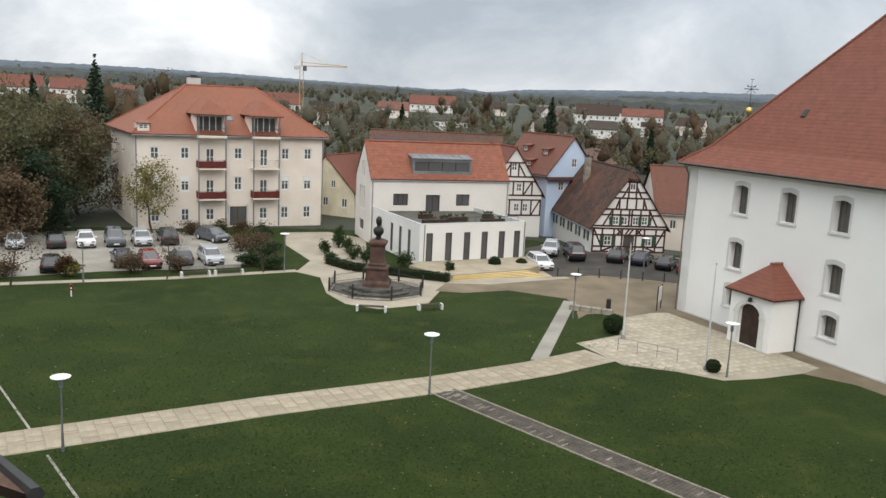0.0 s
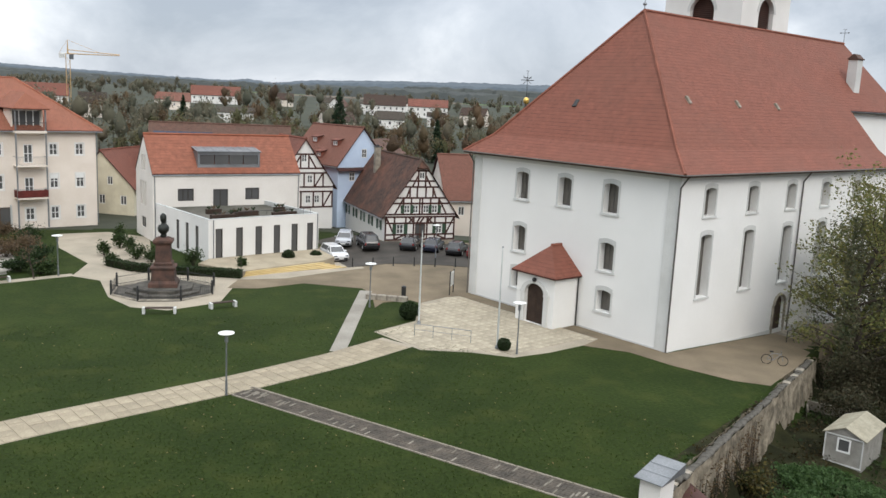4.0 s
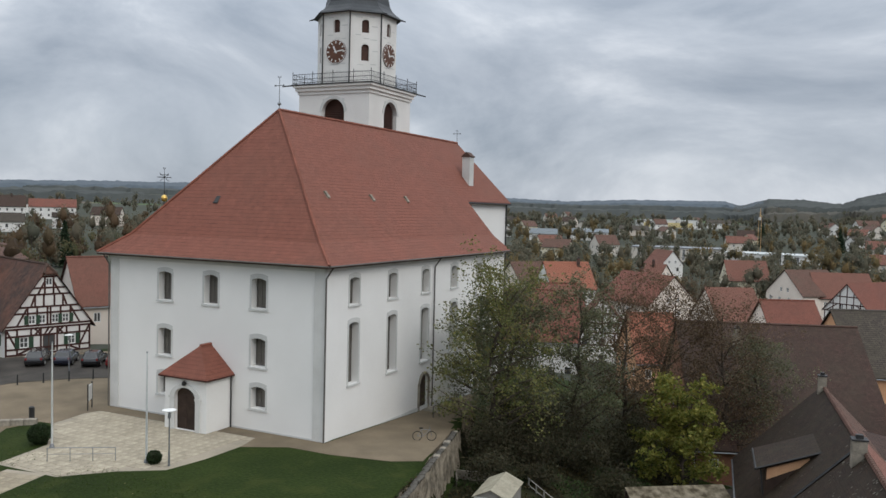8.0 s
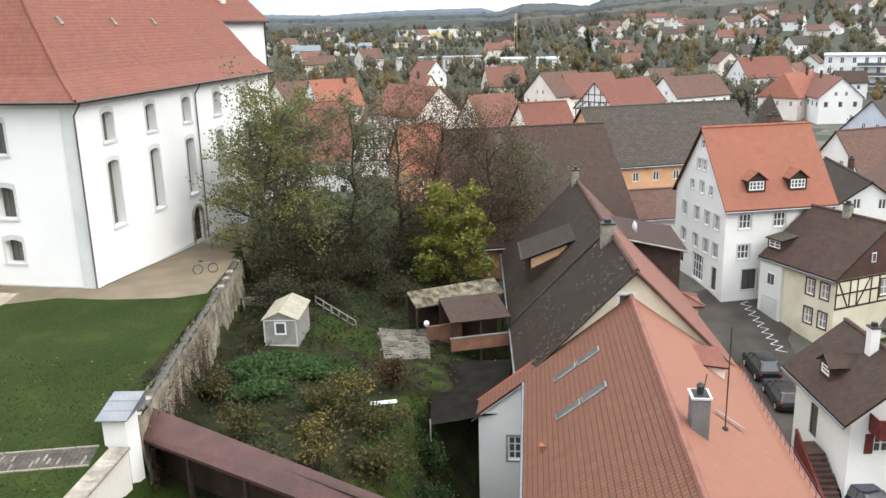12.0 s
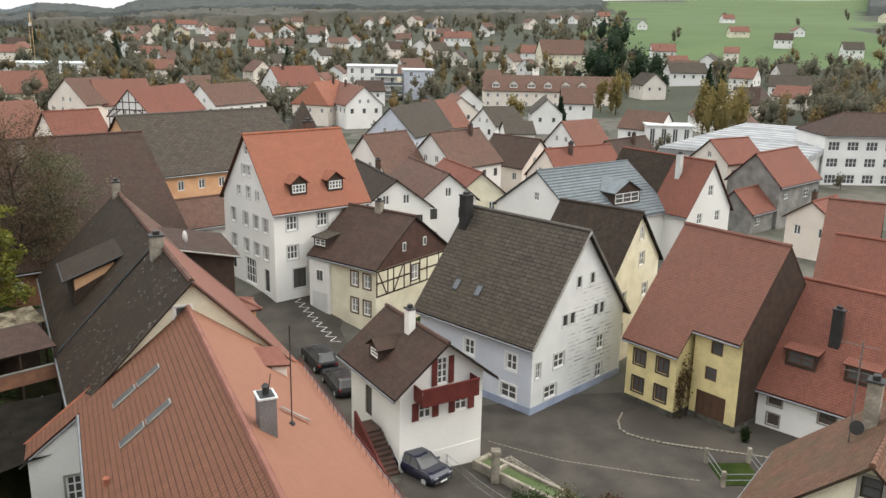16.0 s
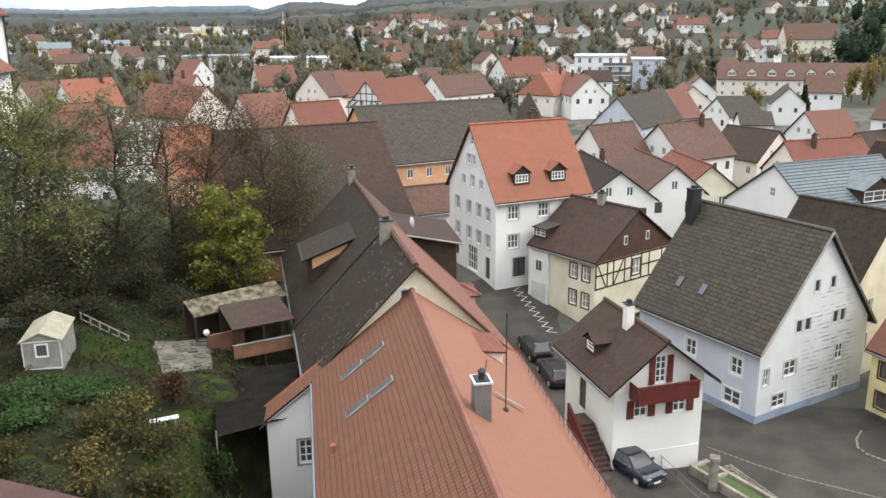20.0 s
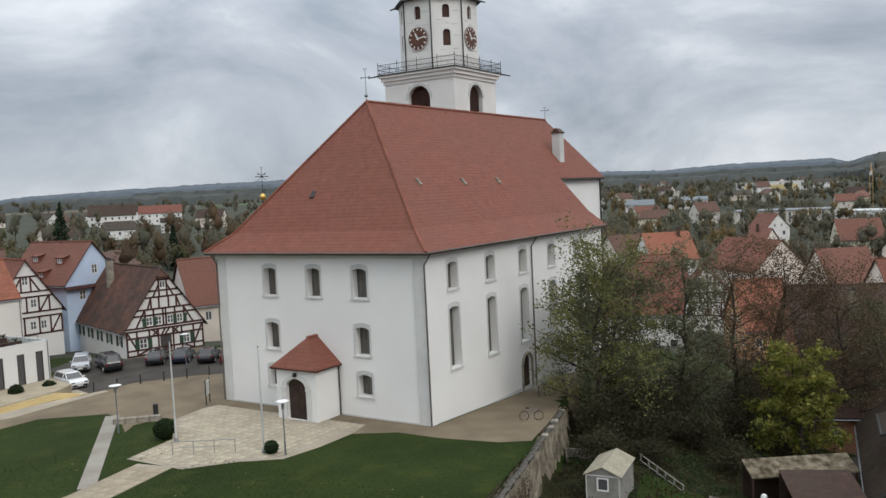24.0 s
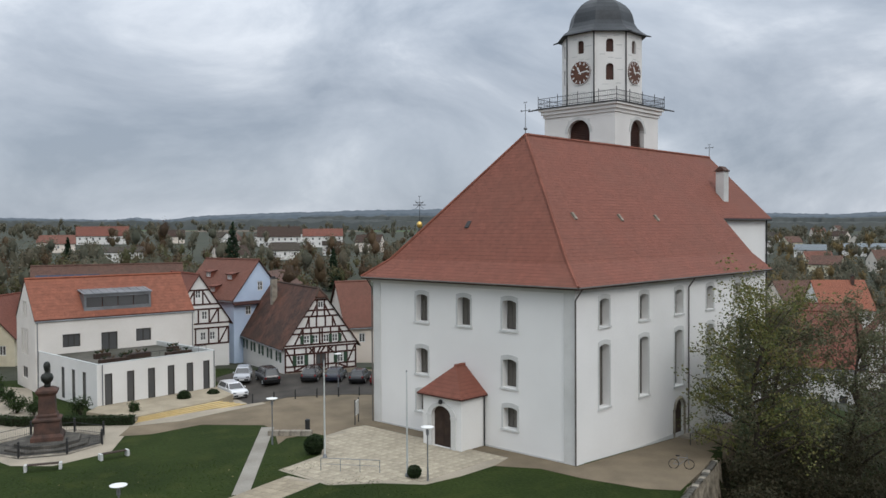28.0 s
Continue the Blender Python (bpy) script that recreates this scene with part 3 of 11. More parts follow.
def far_height(x, y):
    r, az = math.hypot(x, y), math.degrees(math.atan2(-x, y))
    if az > 120:
        az = -125
    az = min(50, max(-125, az))
    j = next(i for i in range(len(FAR_AZ) - 1) if FAR_AZ[i + 1] <= az)
    k = (FAR_AZ[j] - az) / (FAR_AZ[j] - FAR_AZ[j + 1])
    lr = math.log(min(max(r, FAR_R[0]), FAR_R[-1]))
    i = max(i for i in range(len(FAR_R) - 1) if math.log(FAR_R[i]) <= lr + 1e-9)
    q = (lr - math.log(FAR_R[i])) / (math.log(FAR_R[i + 1]) - math.log(FAR_R[i]))
    lo = FAR_Z[j][i] * (1 - q) + FAR_Z[j][i + 1] * q
    hi = FAR_Z[j + 1][i] * (1 - q) + FAR_Z[j + 1][i + 1] * q
    z = lo * (1 - k) + hi * k
    if r > 800:
        el, far = crest(az)
        top = 16.5 + math.tan(radians(el)) * far - 11
        f = (min(r, far) - 800) / (far - 800)
        z += (top - z) * (0.35 * f + 0.65 * f * f) - 0.02 * max(0.0, r - far) + 6 * noise.noise((x / 260, y / 260, 0)) * f * (1 - f)
    return z


def height(x, y):
    """The ground's height."""
    p = Vector((x, y))
    q = p - CH_MID
    d, lat = q.dot(CH_D), q.dot(CH_U)
    up = -0.048 * min(40.0, max(0.0, d)) * sstep(-14, 4, lat)
    up -= 0.75 * math.exp(-((x - 8.5) ** 2 + (y - 88.0) ** 2) / 30.0)
    w = p - WALL0
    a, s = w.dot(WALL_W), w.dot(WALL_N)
    low = -3.0 * sstep(0.05, 0.65, s) - 2.0 * sstep(4, 13, s) - 2.8 * sstep(13, 22, s) - 2.7 * sstep(22, 36, s) + 2.4 * sstep(26, 44, a) * sstep(24, 36, s)
    low = low * sstep(0.0, 0.6, s)
    near = up * (1 - sstep(0.0, 0.6, s)) + low
    nx, ny = x - 41.8, y - 19.8   # dug out beside the long house
    xl, yl = -0.8387 * nx - 0.5446 * ny, 0.5446 * nx - 0.8387 * ny
    dig = sstep(-13.5, -9.3, yl) * (1 - sstep(8, 11, yl)) * sstep(-2.0, 0.5, xl) * (1 - sstep(32, 36, xl))
    near += 0.95 * math.exp(-((x - 43.6) ** 2 + (y - 8.3) ** 2) / 14.0)
    near = near * (1 - dig) + min(near, -11.2) * dig
    f = sstep(92, 130, math.hypot(x, y))
    return near * (1 - f) + far_height(x, y) * f if f > 0 else near


# ---- ground: one sheet ----
def axis_steps(lo, hi, step, reach):
    out = [lo + i * step for i in range(int((hi - lo) / step) + 1)]
    s = step
    a, b = out[0], out[-1]
    left, right = [], []
    while a > -reach or b < reach:
        s *= 1.075
        a, b = a - s, b + s
        left.append(a), right.append(b)
    return left[::-1] + out + right


def build_ground():
    xs, ys = axis_steps(-50, 85, 0.9, 4200), axis_steps(-30, 100, 0.9, 4200)
    me = bpy.data.meshes.new("ground")
    vs = [(x, y, height(x, y)) for y in ys for x in xs]
    n = len(xs)
    fs = [(j * n + i, j * n + i + 1, (j + 1) * n + i + 1, (j + 1) * n + i) for j in range(len(ys) - 1) for i in range(n - 1)]
    me.from_pydata(vs, [], fs)
    for k in ("grass", "woodland", "meadow", "field_brown", "yard"):
        me.materials.append(M[k])
    idx = []
    for j in range(len(ys) - 1):
        for i in range(n - 1):
            x, y = (xs[i] + xs[i + 1]) / 2, (ys[j] + ys[j + 1]) / 2
            r, az = math.hypot(x, y), math.degrees(math.atan2(-x, y))
            m = 0
            if r > 105 or az > 160 or az < -120:
                m = 1
            if r > 450 and -109 < az + 4 * noise.noise((x / 150, y / 150, 3)) < -93 and noise.noise((x / 260, y / 260, 8)) > -0.35:
                m = 2
            if 900 < r < 2900 and noise.noise((x / 420, y / 420, 5)) > 0.05 and az > -56:
                m = 3 if noise.noise((x / 500, y / 500, 2)) > 0.05 else 2
            w = Vector((x, y)) - WALL0
            if w.dot(WALL_N) > 22 and -118 < az < -38 and r < 260 and noise.noise((x / 14, y / 14, 6)) > -0.22:
                m = 4
            idx.append(m)
    me.polygons.foreach_set("material_index", idx)
    me.shade_smooth()
    return tagged(new("ground", me), "dark green mown lawn and rough grass slopes in late autumn", "lawn", kind="structure")


ground = build_ground()


def ribbon(name, line, widths, dz, material, label, category, step=1.0, across=4):
    """A strip along a line that lies on the ground; widths: (left, right)."""
    pts = []
    for (x0, y0), (x1, y1) in zip(line, line[1:]):
        n = max(1, int(math.hypot(x1 - x0, y1 - y0) / step))
        pts += [(x0 + (x1 - x0) * i / n, y0 + (y1 - y0) * i / n) for i in range(n)]
    pts.append(line[-1])
    rows = []
    for i, p in enumerate(pts):
        a, b = Vector(pts[max(0, i - 1)]), Vector(pts[min(len(pts) - 1, i + 1)])
        t = (b - a).normalized()
        nrm = Vector((-t.y, t.x))
        row = []
        for j in range(across + 1):
            q = Vector(p) + nrm * (widths[0] + (-widths[1] - widths[0]) * j / across)
            row.append((q.x, q.y, height(q.x, q.y) + dz))
        rows.append(row)
    ms = Mesh()
    for r0, r1 in zip(rows, rows[1:]):
        for j in range(across):
            ms.face([r0[j], r0[j + 1], r1[j + 1], r1[j]])
        ms.face([r0[0], r1[0], Vector(r1[0]) - Vector((0, 0, 0.15)), Vector(r0[0]) - Vector((0, 0, 0.15))])
        ms.face([r1[-1], r0[-1], Vector(r0[-1]) - Vector((0, 0, 0.15)), Vector(r1[-1]) - Vector((0, 0, 0.15))])
    return tagged(part(name, ms, material), label, category, kind="structure")


# ---- walls with openings, windows, roofs ----
def wall_panel(ms, o, r, n, width, top, holes, depth, base=0.0, apex=None, cut=None):
    """A wall seen from outside: o its left foot, r to the right, n outwards; holes (x0, z0, x1, z1); apex: gable height; cut: height at which the gable is cut off."""
    o, r, n = Vector(o), Vector(r), Vector(n)
    up = Vector((0, 0, 1))

    def t_at(x):
        if apex is None:
            return top
        z = top + (apex - top) * (1 - abs(2 * x / width - 1))
        return min(z, cut) if cut else z

    xs = {0.0, width}
    if apex is not None:
        xs.add(width / 2)
        if cut:
            k = (cut - top) / (apex - top) * width / 2
            xs |= {k, width - k}
    for h in holes:
        xs |= {h[0], h[2]}
    xs = sorted(x for x in xs if -1e-6 <= x <= width + 1e-6)
    at = lambda x, z: o + r * x + up * z
    for xa, xb in zip(xs, xs[1:]):
        if xb - xa < 1e-5:
            continue
        mid = (xa + xb) / 2
        zs = base
        for h in sorted((h for h in holes if h[0] < mid < h[2]), key=lambda h: h[1]):
            if h[1] > zs + 1e-5:
                ms.face([at(xa, zs), at(xb, zs), at(xb, h[1]), at(xa, h[1])])
            zs = h[3]
        if t_at(xb) > zs + 1e-5 or t_at(xa) > zs + 1e-5:
            ms.face([at(xa, zs), at(xb, zs), at(xb, t_at(xb)), at(xa, t_at(xa))])
    inn = -n * depth
    for x0, z0, x1, z1 in holes:
        c = [at(x0, z0), at(x1, z0), at(x1, z1), at(x0, z1)]
        for a, b in zip(c, c[1:] + c[:1]):
            ms.face([a, a + inn, b + inn, b])


WINDOW_CACHE = {}


def lattice(xs, zs, y0, y1):
    """One piece of crossing bars: upright bars xs, level bars zs, each (from, to)."""
    ms = Mesh()
    gx, gz = sorted(v for q in xs for v in q), sorted(v for q in zs for v in q)
    full = lambda i, j: 0 <= i < len(gx) - 1 and 0 <= j < len(gz) - 1 and (i % 2 == 0 or j % 2 == 0)
    for i in range(len(gx) - 1):
        for j in range(len(gz) - 1):
            if not full(i, j):
                continue
            a, b, c, d = gx[i], gx[i + 1], gz[j], gz[j + 1]
            ms.face([(a, y0, c), (b, y0, c), (b, y0, d), (a, y0, d)])
            ms.face([(a, y1, c), (a, y1, d), (b, y1, d), (b, y1, c)])
            for di, dj, p, q in ((-1, 0, (a, d), (a, c)), (1, 0, (b, c), (b, d)), (0, -1, (a, c), (b, c)), (0, 1, (b, d), (a, d))):
                if not full(i + di, j + dj):
                    ms.face([(p[0], y1, p[1]), (q[0], y1, q[1]), (q[0], y0, q[1]), (p[0], y0, p[1])])
    return ms


def window_meshes(w, h, nx, ny, fmat, glass="glass"):
    """Frame and pane of a window, centred, in the xz plane, facing -y."""
    key = (round(w, 2), round(h, 2), nx, ny, fmat, glass)
    if key not in WINDOW_CACHE:
        b = min(0.1, w * 0.125)
        xs, zs = [(-w / 2, -w / 2 + b)], [(0.0, b)]
        xs += [(-w / 2 + w * i / nx - b * 0.45, -w / 2 + w * i / nx + b * 0.45) for i in range(1, nx)] + [(w / 2 - b, w / 2)]
        zs += [(h * j / ny - b * 0.3, h * j / ny + b * 0.3) for j in range(1, ny)] + [(h - b, h)]
        fr = lattice(xs, zs, -0.04, 0.06)
        pn = Mesh().box(-w / 2 + 0.02, 0.0, 0.02, w / 2 - 0.02, 0.02, h - 0.02)
        WINDOW_CACHE[key] = (fr.data("window_frame", M[fmat]), pn.data("pane", M[glass]))
    return WINDOW_CACHE[key]


def add_window(parent, o, r, n, x, z, w, h, nx=2, ny=2, fmat="frame_white", depth=0.14, sill="", shutters="", surround="", name="window", glass="glass"):
    """A window in an opening of a wall: frame > pane, with sill, shutters and surround as the house has them."""
    o, r, n = Vector(o), Vector(r), Vector(n)
    fm, pm = window_meshes(w, h, nx, ny, fmat, glass)
    win = part(name, fm, None, parent)
    pos = o + r * x + Vector((0, 0, z)) - n * depth
    m = Matrix(((r.x, -n.x, 0, pos.x), (r.y, -n.y, 0, pos.y), (0, 0, 1, pos.z), (0, 0, 0, 1)))
    win.matrix_basis = m
    part("pane", pm, None, win)
    if sill:
        part("sill", Mesh().box(-w / 2 - 0.08, -depth - 0.08, -0.07, w / 2 + 0.08, 0.0, -0.005), M[sill], win)
    if shutters:
        for s in (-1, 1):
            a = s * (w / 2 + 0.03)
            b = s * (w / 2 + 0.03 + w * 0.5)
            lo_, hi_ = min(a, b), max(a, b)
            loops = []
            for k in range(15):
                y_ = -depth - (0.07 if k % 2 else 0.09)
                loops.append([(lo_, y_, h * k / 14), (hi_, y_, h * k / 14), (hi_, -depth - 0.012, h * k / 14), (lo_, -depth - 0.012, h * k / 14)])
            sh = Mesh().loft(loops)
            part("shutter", sh, M[shutters], win)
    if surround:
        q, e, y0, y1 = 0.13, 0.012, -depth - 0.035, -depth - 0.004
        sr = Mesh().box(-w / 2 - q, y0, -q, -w / 2 - e, y1, h + q).box(w / 2 + e, y0, -q, w / 2 + q, y1, h + q)
        sr.box(-w / 2 - e, y0, h + e, w / 2 + e, y1, h + q).box(-w / 2 - e, y0, -q, w / 2 + e, y1, -e)
        part("surround", sr, M[surround], win)
    return win


def slope_uv(pts, eave_dir):
    e = Vector(eave_dir).normalized()
    nrm = Vector((0, 0, 0))
    for a, b in zip(pts, list(pts[1:]) + [pts[0]]):
        nrm += Vector(a).cross(Vector(b))
    nrm.normalize()
    s = nrm.cross(e)
    if s.z < 0:
        s = -s
    return [(Vector(p).dot(e), Vector(p).dot(s)) for p in pts]


def roof_shell(faces, th):
    """faces: lists of points of the roof's upper side, anticlockwise; closed below at th and round the rim."""
    ms = Mesh()
    dn = Vector((0, 0, -th))
    edges = {}
    for pts in faces:
        pts = [Vector(p) for p in pts]
        hd = max(((b - a) for a, b in zip(pts, pts[1:] + pts[:1]) if abs((b - a).z) < 0.02), key=lambda q: q.length, default=Vector((1, 0, 0)))
        ms.face(pts, slope_uv(pts, hd))
        ms.face([p + dn for p in reversed(pts)])
        for a, b in zip(pts, pts[1:] + pts[:1]):
            edges[(tuple(round(c, 3) for c in a), tuple(round(c, 3) for c in b))] = (a, b)
    for (ka, kb), (a, b) in edges.items():
        if (kb, ka) not in edges:
            ms.face([b, a, a + dn, b + dn])
    return ms


def ridge_caps(line, r=0.13, step=0.38):
    """Overlapping cap tiles along a ridge or hip, in one mesh."""
    ms = Mesh()
    for a, b in zip(line, line[1:]):
        a, b = Vector(a), Vector(b)
        n = max(1, int((b - a).length / step))
        for i in range(n):
            p, q = a + (b - a) * i / n, a + (b - a) * (i + 1.06) / n
            ms.tube(p, q, r * 1.12, r * 0.95, 6)
    return ms


def chimney(parent, x, y, z0, z1, w=0.6, d=0.6, material="stone", cap="metal_dark", rz=0):
    ms = Mesh().box(-w / 2, -d / 2, 0, w / 2, d / 2, z1 - z0, None, 0.02)
    ch = part("chimney", ms, M[material], parent)
    ch.matrix_basis = pose(x, y, z0, 0, 0, rz)
    cp = Mesh().box(-w / 2 - 0.06, -d / 2 - 0.06, z1 - z0 + 0.004, w / 2 + 0.06, d / 2 + 0.06, z1 - z0 + 0.1, None, 0.02)
    cp.box(-w / 4, -d / 4, z1 - z0 + 0.1, w / 4, d / 4, z1 - z0 + 0.32)
    part("chimney_cap", cp, M[cap], ch)
    return ch


def house(name, label, x, y, ang, L, W, z0, he, hr, wall="plaster_white", roof="roof_red", category="house", th=0.16, oe=0.4, og=0.3, hip=(0, 0), hipf=(0, 0),
          wins=(), depth=0.14, chimneys=(), foot=1.5, gutter=True, group="", caps=True, wall_ends=None, plinth=""):
    """A gabled or hipped house. x, y: the middle of its roof's first end; ang: the ridge's direction; L, W: the roof's plan; he, hr: eave and ridge over z0.
    hip: ridge set back at each end; hipf: height of the hip's foot as a part of the slope. wins: (wall, x, z, w, h, options)."""
    H = thing(name, label, category, x, y, z0, ang, group)
    sl = (hr - he) / (W / 2)
    wt = he + oe * sl - th * 1.0
    wa = hr - th * 1.1
    hw = W / 2 - oe
    x0, x1 = og, L - og
    sides = {"s0": ((x0, -hw, 0), (1, 0, 0), (0, -1, 0), x1 - x0), "s1": ((x1, hw, 0), (-1, 0, 0), (0, 1, 0), x1 - x0),
             "g0": ((x0, hw, 0), (0, -1, 0), (-1, 0, 0), 2 * hw), "g1": ((x1, -hw, 0), (0, 1, 0), (1, 0, 0), 2 * hw)}
    for k, (o, r, n, w) in sides.items():
        holes = [(q[1] - q[3] / 2, q[2], q[1] + q[3] / 2, q[2] + q[4]) for q in wins if q[0] == k]
        ms = Mesh()
        gi = 0 if k == "g0" else 1
        ap = wa if k[0] == "g" and not (hip[gi] and not hipf[gi]) else None
        cut = wt + (wa - wt) * hipf[gi] if ap and hip[gi] else None
        wall_panel(ms, o, r, n, w, wt, holes, depth + 0.05, -foot, ap, cut)
        wm = wall_ends[gi] if wall_ends and k[0] == "g" else (wall_ends[2 + (k == "s1")] if wall_ends and len(wall_ends) > 2 else wall)
        wo = part("wall", ms, M[wm], H)
        for q in wins:
            if q[0] == k:
                add_window(wo, o, r, n, q[1], q[2], q[3], q[4], depth=depth, **(q[5] if len(q) > 5 else {}))
        if plinth and k in ("s0", "s1", "g0", "g1"):
            o_, n_ = Vector(o), Vector(n)
            pl = Mesh()
            c = [o_ - Vector(r) * 0.03 + n_ * 0.03, o_ + Vector(r) * (w + 0.03) + n_ * 0.03]
            lo, hi = Vector((0, 0, -foot)), Vector((0, 0, 0.55))
            pl.face([c[0] + lo, c[1] + lo, c[1] + hi, c[0] + hi])
            pl.face([c[0] + hi, c[1] + hi, c[1] + hi - n_ * 0.03, c[0] + hi - n_ * 0.03])
            part("plinth", pl, M[plinth], wo)
    # roof
    E = {(i, j): Vector((L * i, W * (j - 0.5), he)) for i in (0, 1) for j in (0, 1)}
    R = [Vector((hip[0], 0, hr)), Vector((L - hip[1], 0, hr))]

    def verge(i, j):
        f = hipf[i]
        return Vector((L * i, W * (j - 0.5) * (1 - f), he + (hr - he) * f))

    def uniq(ps):
        out = []
        for p in ps:
            if not out or (p - out[-1]).length > 1e-4:
                out.append(p)
        return out
    v = {(i, j): (verge(i, j) if hip[i] else R[i]) for i in (0, 1) for j in (0, 1)}
    faces = [uniq([E[0, 0], E[1, 0], v[1, 0], R[1], R[0], v[0, 0]]), uniq([E[1, 1], E[0, 1], v[0, 1], R[0], R[1], v[1, 1]])]
    faces = [f[:-1] if (f[0] - f[-1]).length < 1e-4 else f for f in faces]
    if hip[0]:
        faces.append([v[0, 1], v[0, 0], R[0]])
    if hip[1]:
        faces.append([v[1, 0], v[1, 1], R[1]])
    ro = part("roof", roof_shell(faces, th), M[roof], H)
    if caps:
        line = [R[0], R[1]]
        cm = ridge_caps(line)
        for i in (0, 1):
            if hip[i]:
                for j in (0, 1):
                    cc = ridge_caps([v[i, j], R[i]])
                    k0 = len(cm.v)
                    cm.v += cc.v
                    cm.f += [tuple(a + k0 for a in f) for f in cc.f]
                    cm.uv += cc.uv
        part("ridge_tiles", cm, M["cap_" + roof], ro)
    if gutter:
        for j in (0, 1):
            s = -1 if j == 0 else 1
            g = Mesh().tube((0.02, s * (W / 2 + 0.05), he - th - 0.02), (L - 0.02, s * (W / 2 + 0.05), he - th - 0.02), 0.07, 0.07, 6)
            part("gutter", g, M["metal_zinc"], ro)
    for cx, cy, ctop, *rest in chimneys:
        zr = hr - abs(cy) * sl
        chimney(ro, cx, cy, zr - 0.6, ctop, *rest)
    return H


def dormer(parent, x, side, W, he, hr, zf, w=1.5, h=1.3, dep=2.2, roof="roof_red", wall="wood_dark", nx=2, pitch=0.7, shed=False, fmat="frame_white"):
    """A dormer on slope side (-1 or 1) whose front foot stands at height zf of the slope."""
    sl = (hr - he) / (W / 2)
    yf = (W / 2 - (zf - he) / sl)
    D = part("dormer", Mesh(), M[wall], parent)
    D.matrix_basis = pose(x, side * yf, zf, 0, 0, 0 if side < 0 else 180)
    # in its own frame the front looks to -y
    ms = Mesh()
    wall_panel(ms, (-w / 2, 0, 0), (1, 0, 0), (0, -1, 0), w, h, [(0.14, 0.22, w - 0.14, h - 0.12)], 0.1, -0.4, None if shed else h + w / 2 * pitch)
    back = dep
    for s in (-1, 1):
        pts = [(s * w / 2, 0, -0.4), (s * w / 2, back, -0.4 + back * sl * 0), (s * w / 2, back, h), (s * w / 2, 0, h)]
        ms.face(pts if s > 0 else pts[::-1])
    D.data = ms.data("dormer", M[wall])
    add_window(D, (-w / 2, 0, 0), (1, 0, 0), (0, -1, 0), w / 2, 0.22, w - 0.28, h - 0.34, nx, 2, fmat, 0.06)
    o = 0.18
    if shed:
        b = 0.32
        f = [[(-w / 2 - o, -o, h + 0.02), (w / 2 + o, -o, h + 0.02), (w / 2 + o, back, h + b), (-w / 2 - o, back, h + b)]]
    else:
        ap = h + (w / 2 + o) * pitch
        f = [[(-w / 2 - o, -o, h - 0.02), (0, -o, ap), (0, back + 0.6, ap), (-w / 2 - o, back, h - 0.02)][::-1],
             [(w / 2 + o, -o, h - 0.02), (0, -o, ap), (0, back + 0.6, ap), (w / 2 + o, back, h - 0.02)]]
    part("dormer_roof", roof_shell([[Vector(p) for p in q] for q in f], 0.09), M[roof], D)
    return D


def skylight(parent, x, side, W, he, hr, zf, w=0.8, h=1.2):
    """A roof window lying on the slope."""
    sl = (hr - he) / (W / 2)
    yf = W / 2 - (zf - he) / sl
    a = math.degrees(math.atan(sl))
    fr = Mesh().box(-w / 2, 0, -0.02, w / 2, h, 0.06)
    S = part("skylight", fr, M["metal_dark"], parent)
    S.matrix_basis = pose(x, side * yf, zf, 0, 0, 0 if side < 0 else 180) @ pose(0, 0, 0, a, 0, 0)
    part("pane", Mesh().box(-w / 2 + 0.07, 0.07, 0.058, w / 2 - 0.07, h - 0.07, 0.072), M["glass_pale"], S)
    return S


def grid_wins(side, xs, zs, w, h, **opt):
    return [(side, x, z, w, h, opt) for x in xs for z in zs]


# ---- the church ----
CH_ANG = math.degrees(math.atan2(CH_D.y, CH_D.x))
church = thing("church", "large white baroque church with a red tiled hipped roof", "church", CH_MID.x, CH_MID.y, 0, CH_ANG)
# its own frame: x along the nave, y to the left (north); the front stands at x = 0


def arch_holes(x, z, w, h):
    return (x - w / 2, z, x + w / 2, z + h)


def church_wall(name, o, r, n, width, top, holes, depth=0.7, base=-2.6):
    ms = Mesh()
    wall_panel(ms, o, r, n, width, top, holes, depth, base)
    return part(name, ms, M["church_white"], church)


def church_window(wall, o, r, n, x, z, w, h, rows):
    """A deep window with a flat-arched head, painted grey surround, leaded dark glass."""
    win = add_window(wall, o, r, n, x, z, w, h, 3, rows, "pipe_grey", 0.62, glass="glass_leaded")
    d = 0.62
    q, y0, y1 = 0.17, -d - 0.03, -d - 0.004
    sr = Mesh().box(-w / 2 - q, y0, -0.02, -w / 2 - 0.004, y1, h).box(w / 2 + 0.004, y0, -0.02, w / 2 + q, y1, h)
    k = 8
    for i in range(k):
        a0, a1 = -1 + 2 * i / k, -1 + 2 * (i + 1) / k
        f = lambda a, e: (a * (w / 2 + e), (0.0 if e == 0 else q) + h + 0.16 * (1 - a * a) - (0.17 if e == 0 else 0.0))
        p = [f(a0, 0), f(a1, 0), f(a1, q), f(a0, q)]
        sr.loft([[(px, y0, pz) for px, pz in p], [(px, y1, pz) for px, pz in p]])
    part("surround", sr, M["plaster_grey"], win)
    part("sill", Mesh().box(-w / 2 - q - 0.05, -d - 0.1, -0.16, w / 2 + q + 0.05, -0.02, -0.025), M["plaster_grey"], win)
    return win


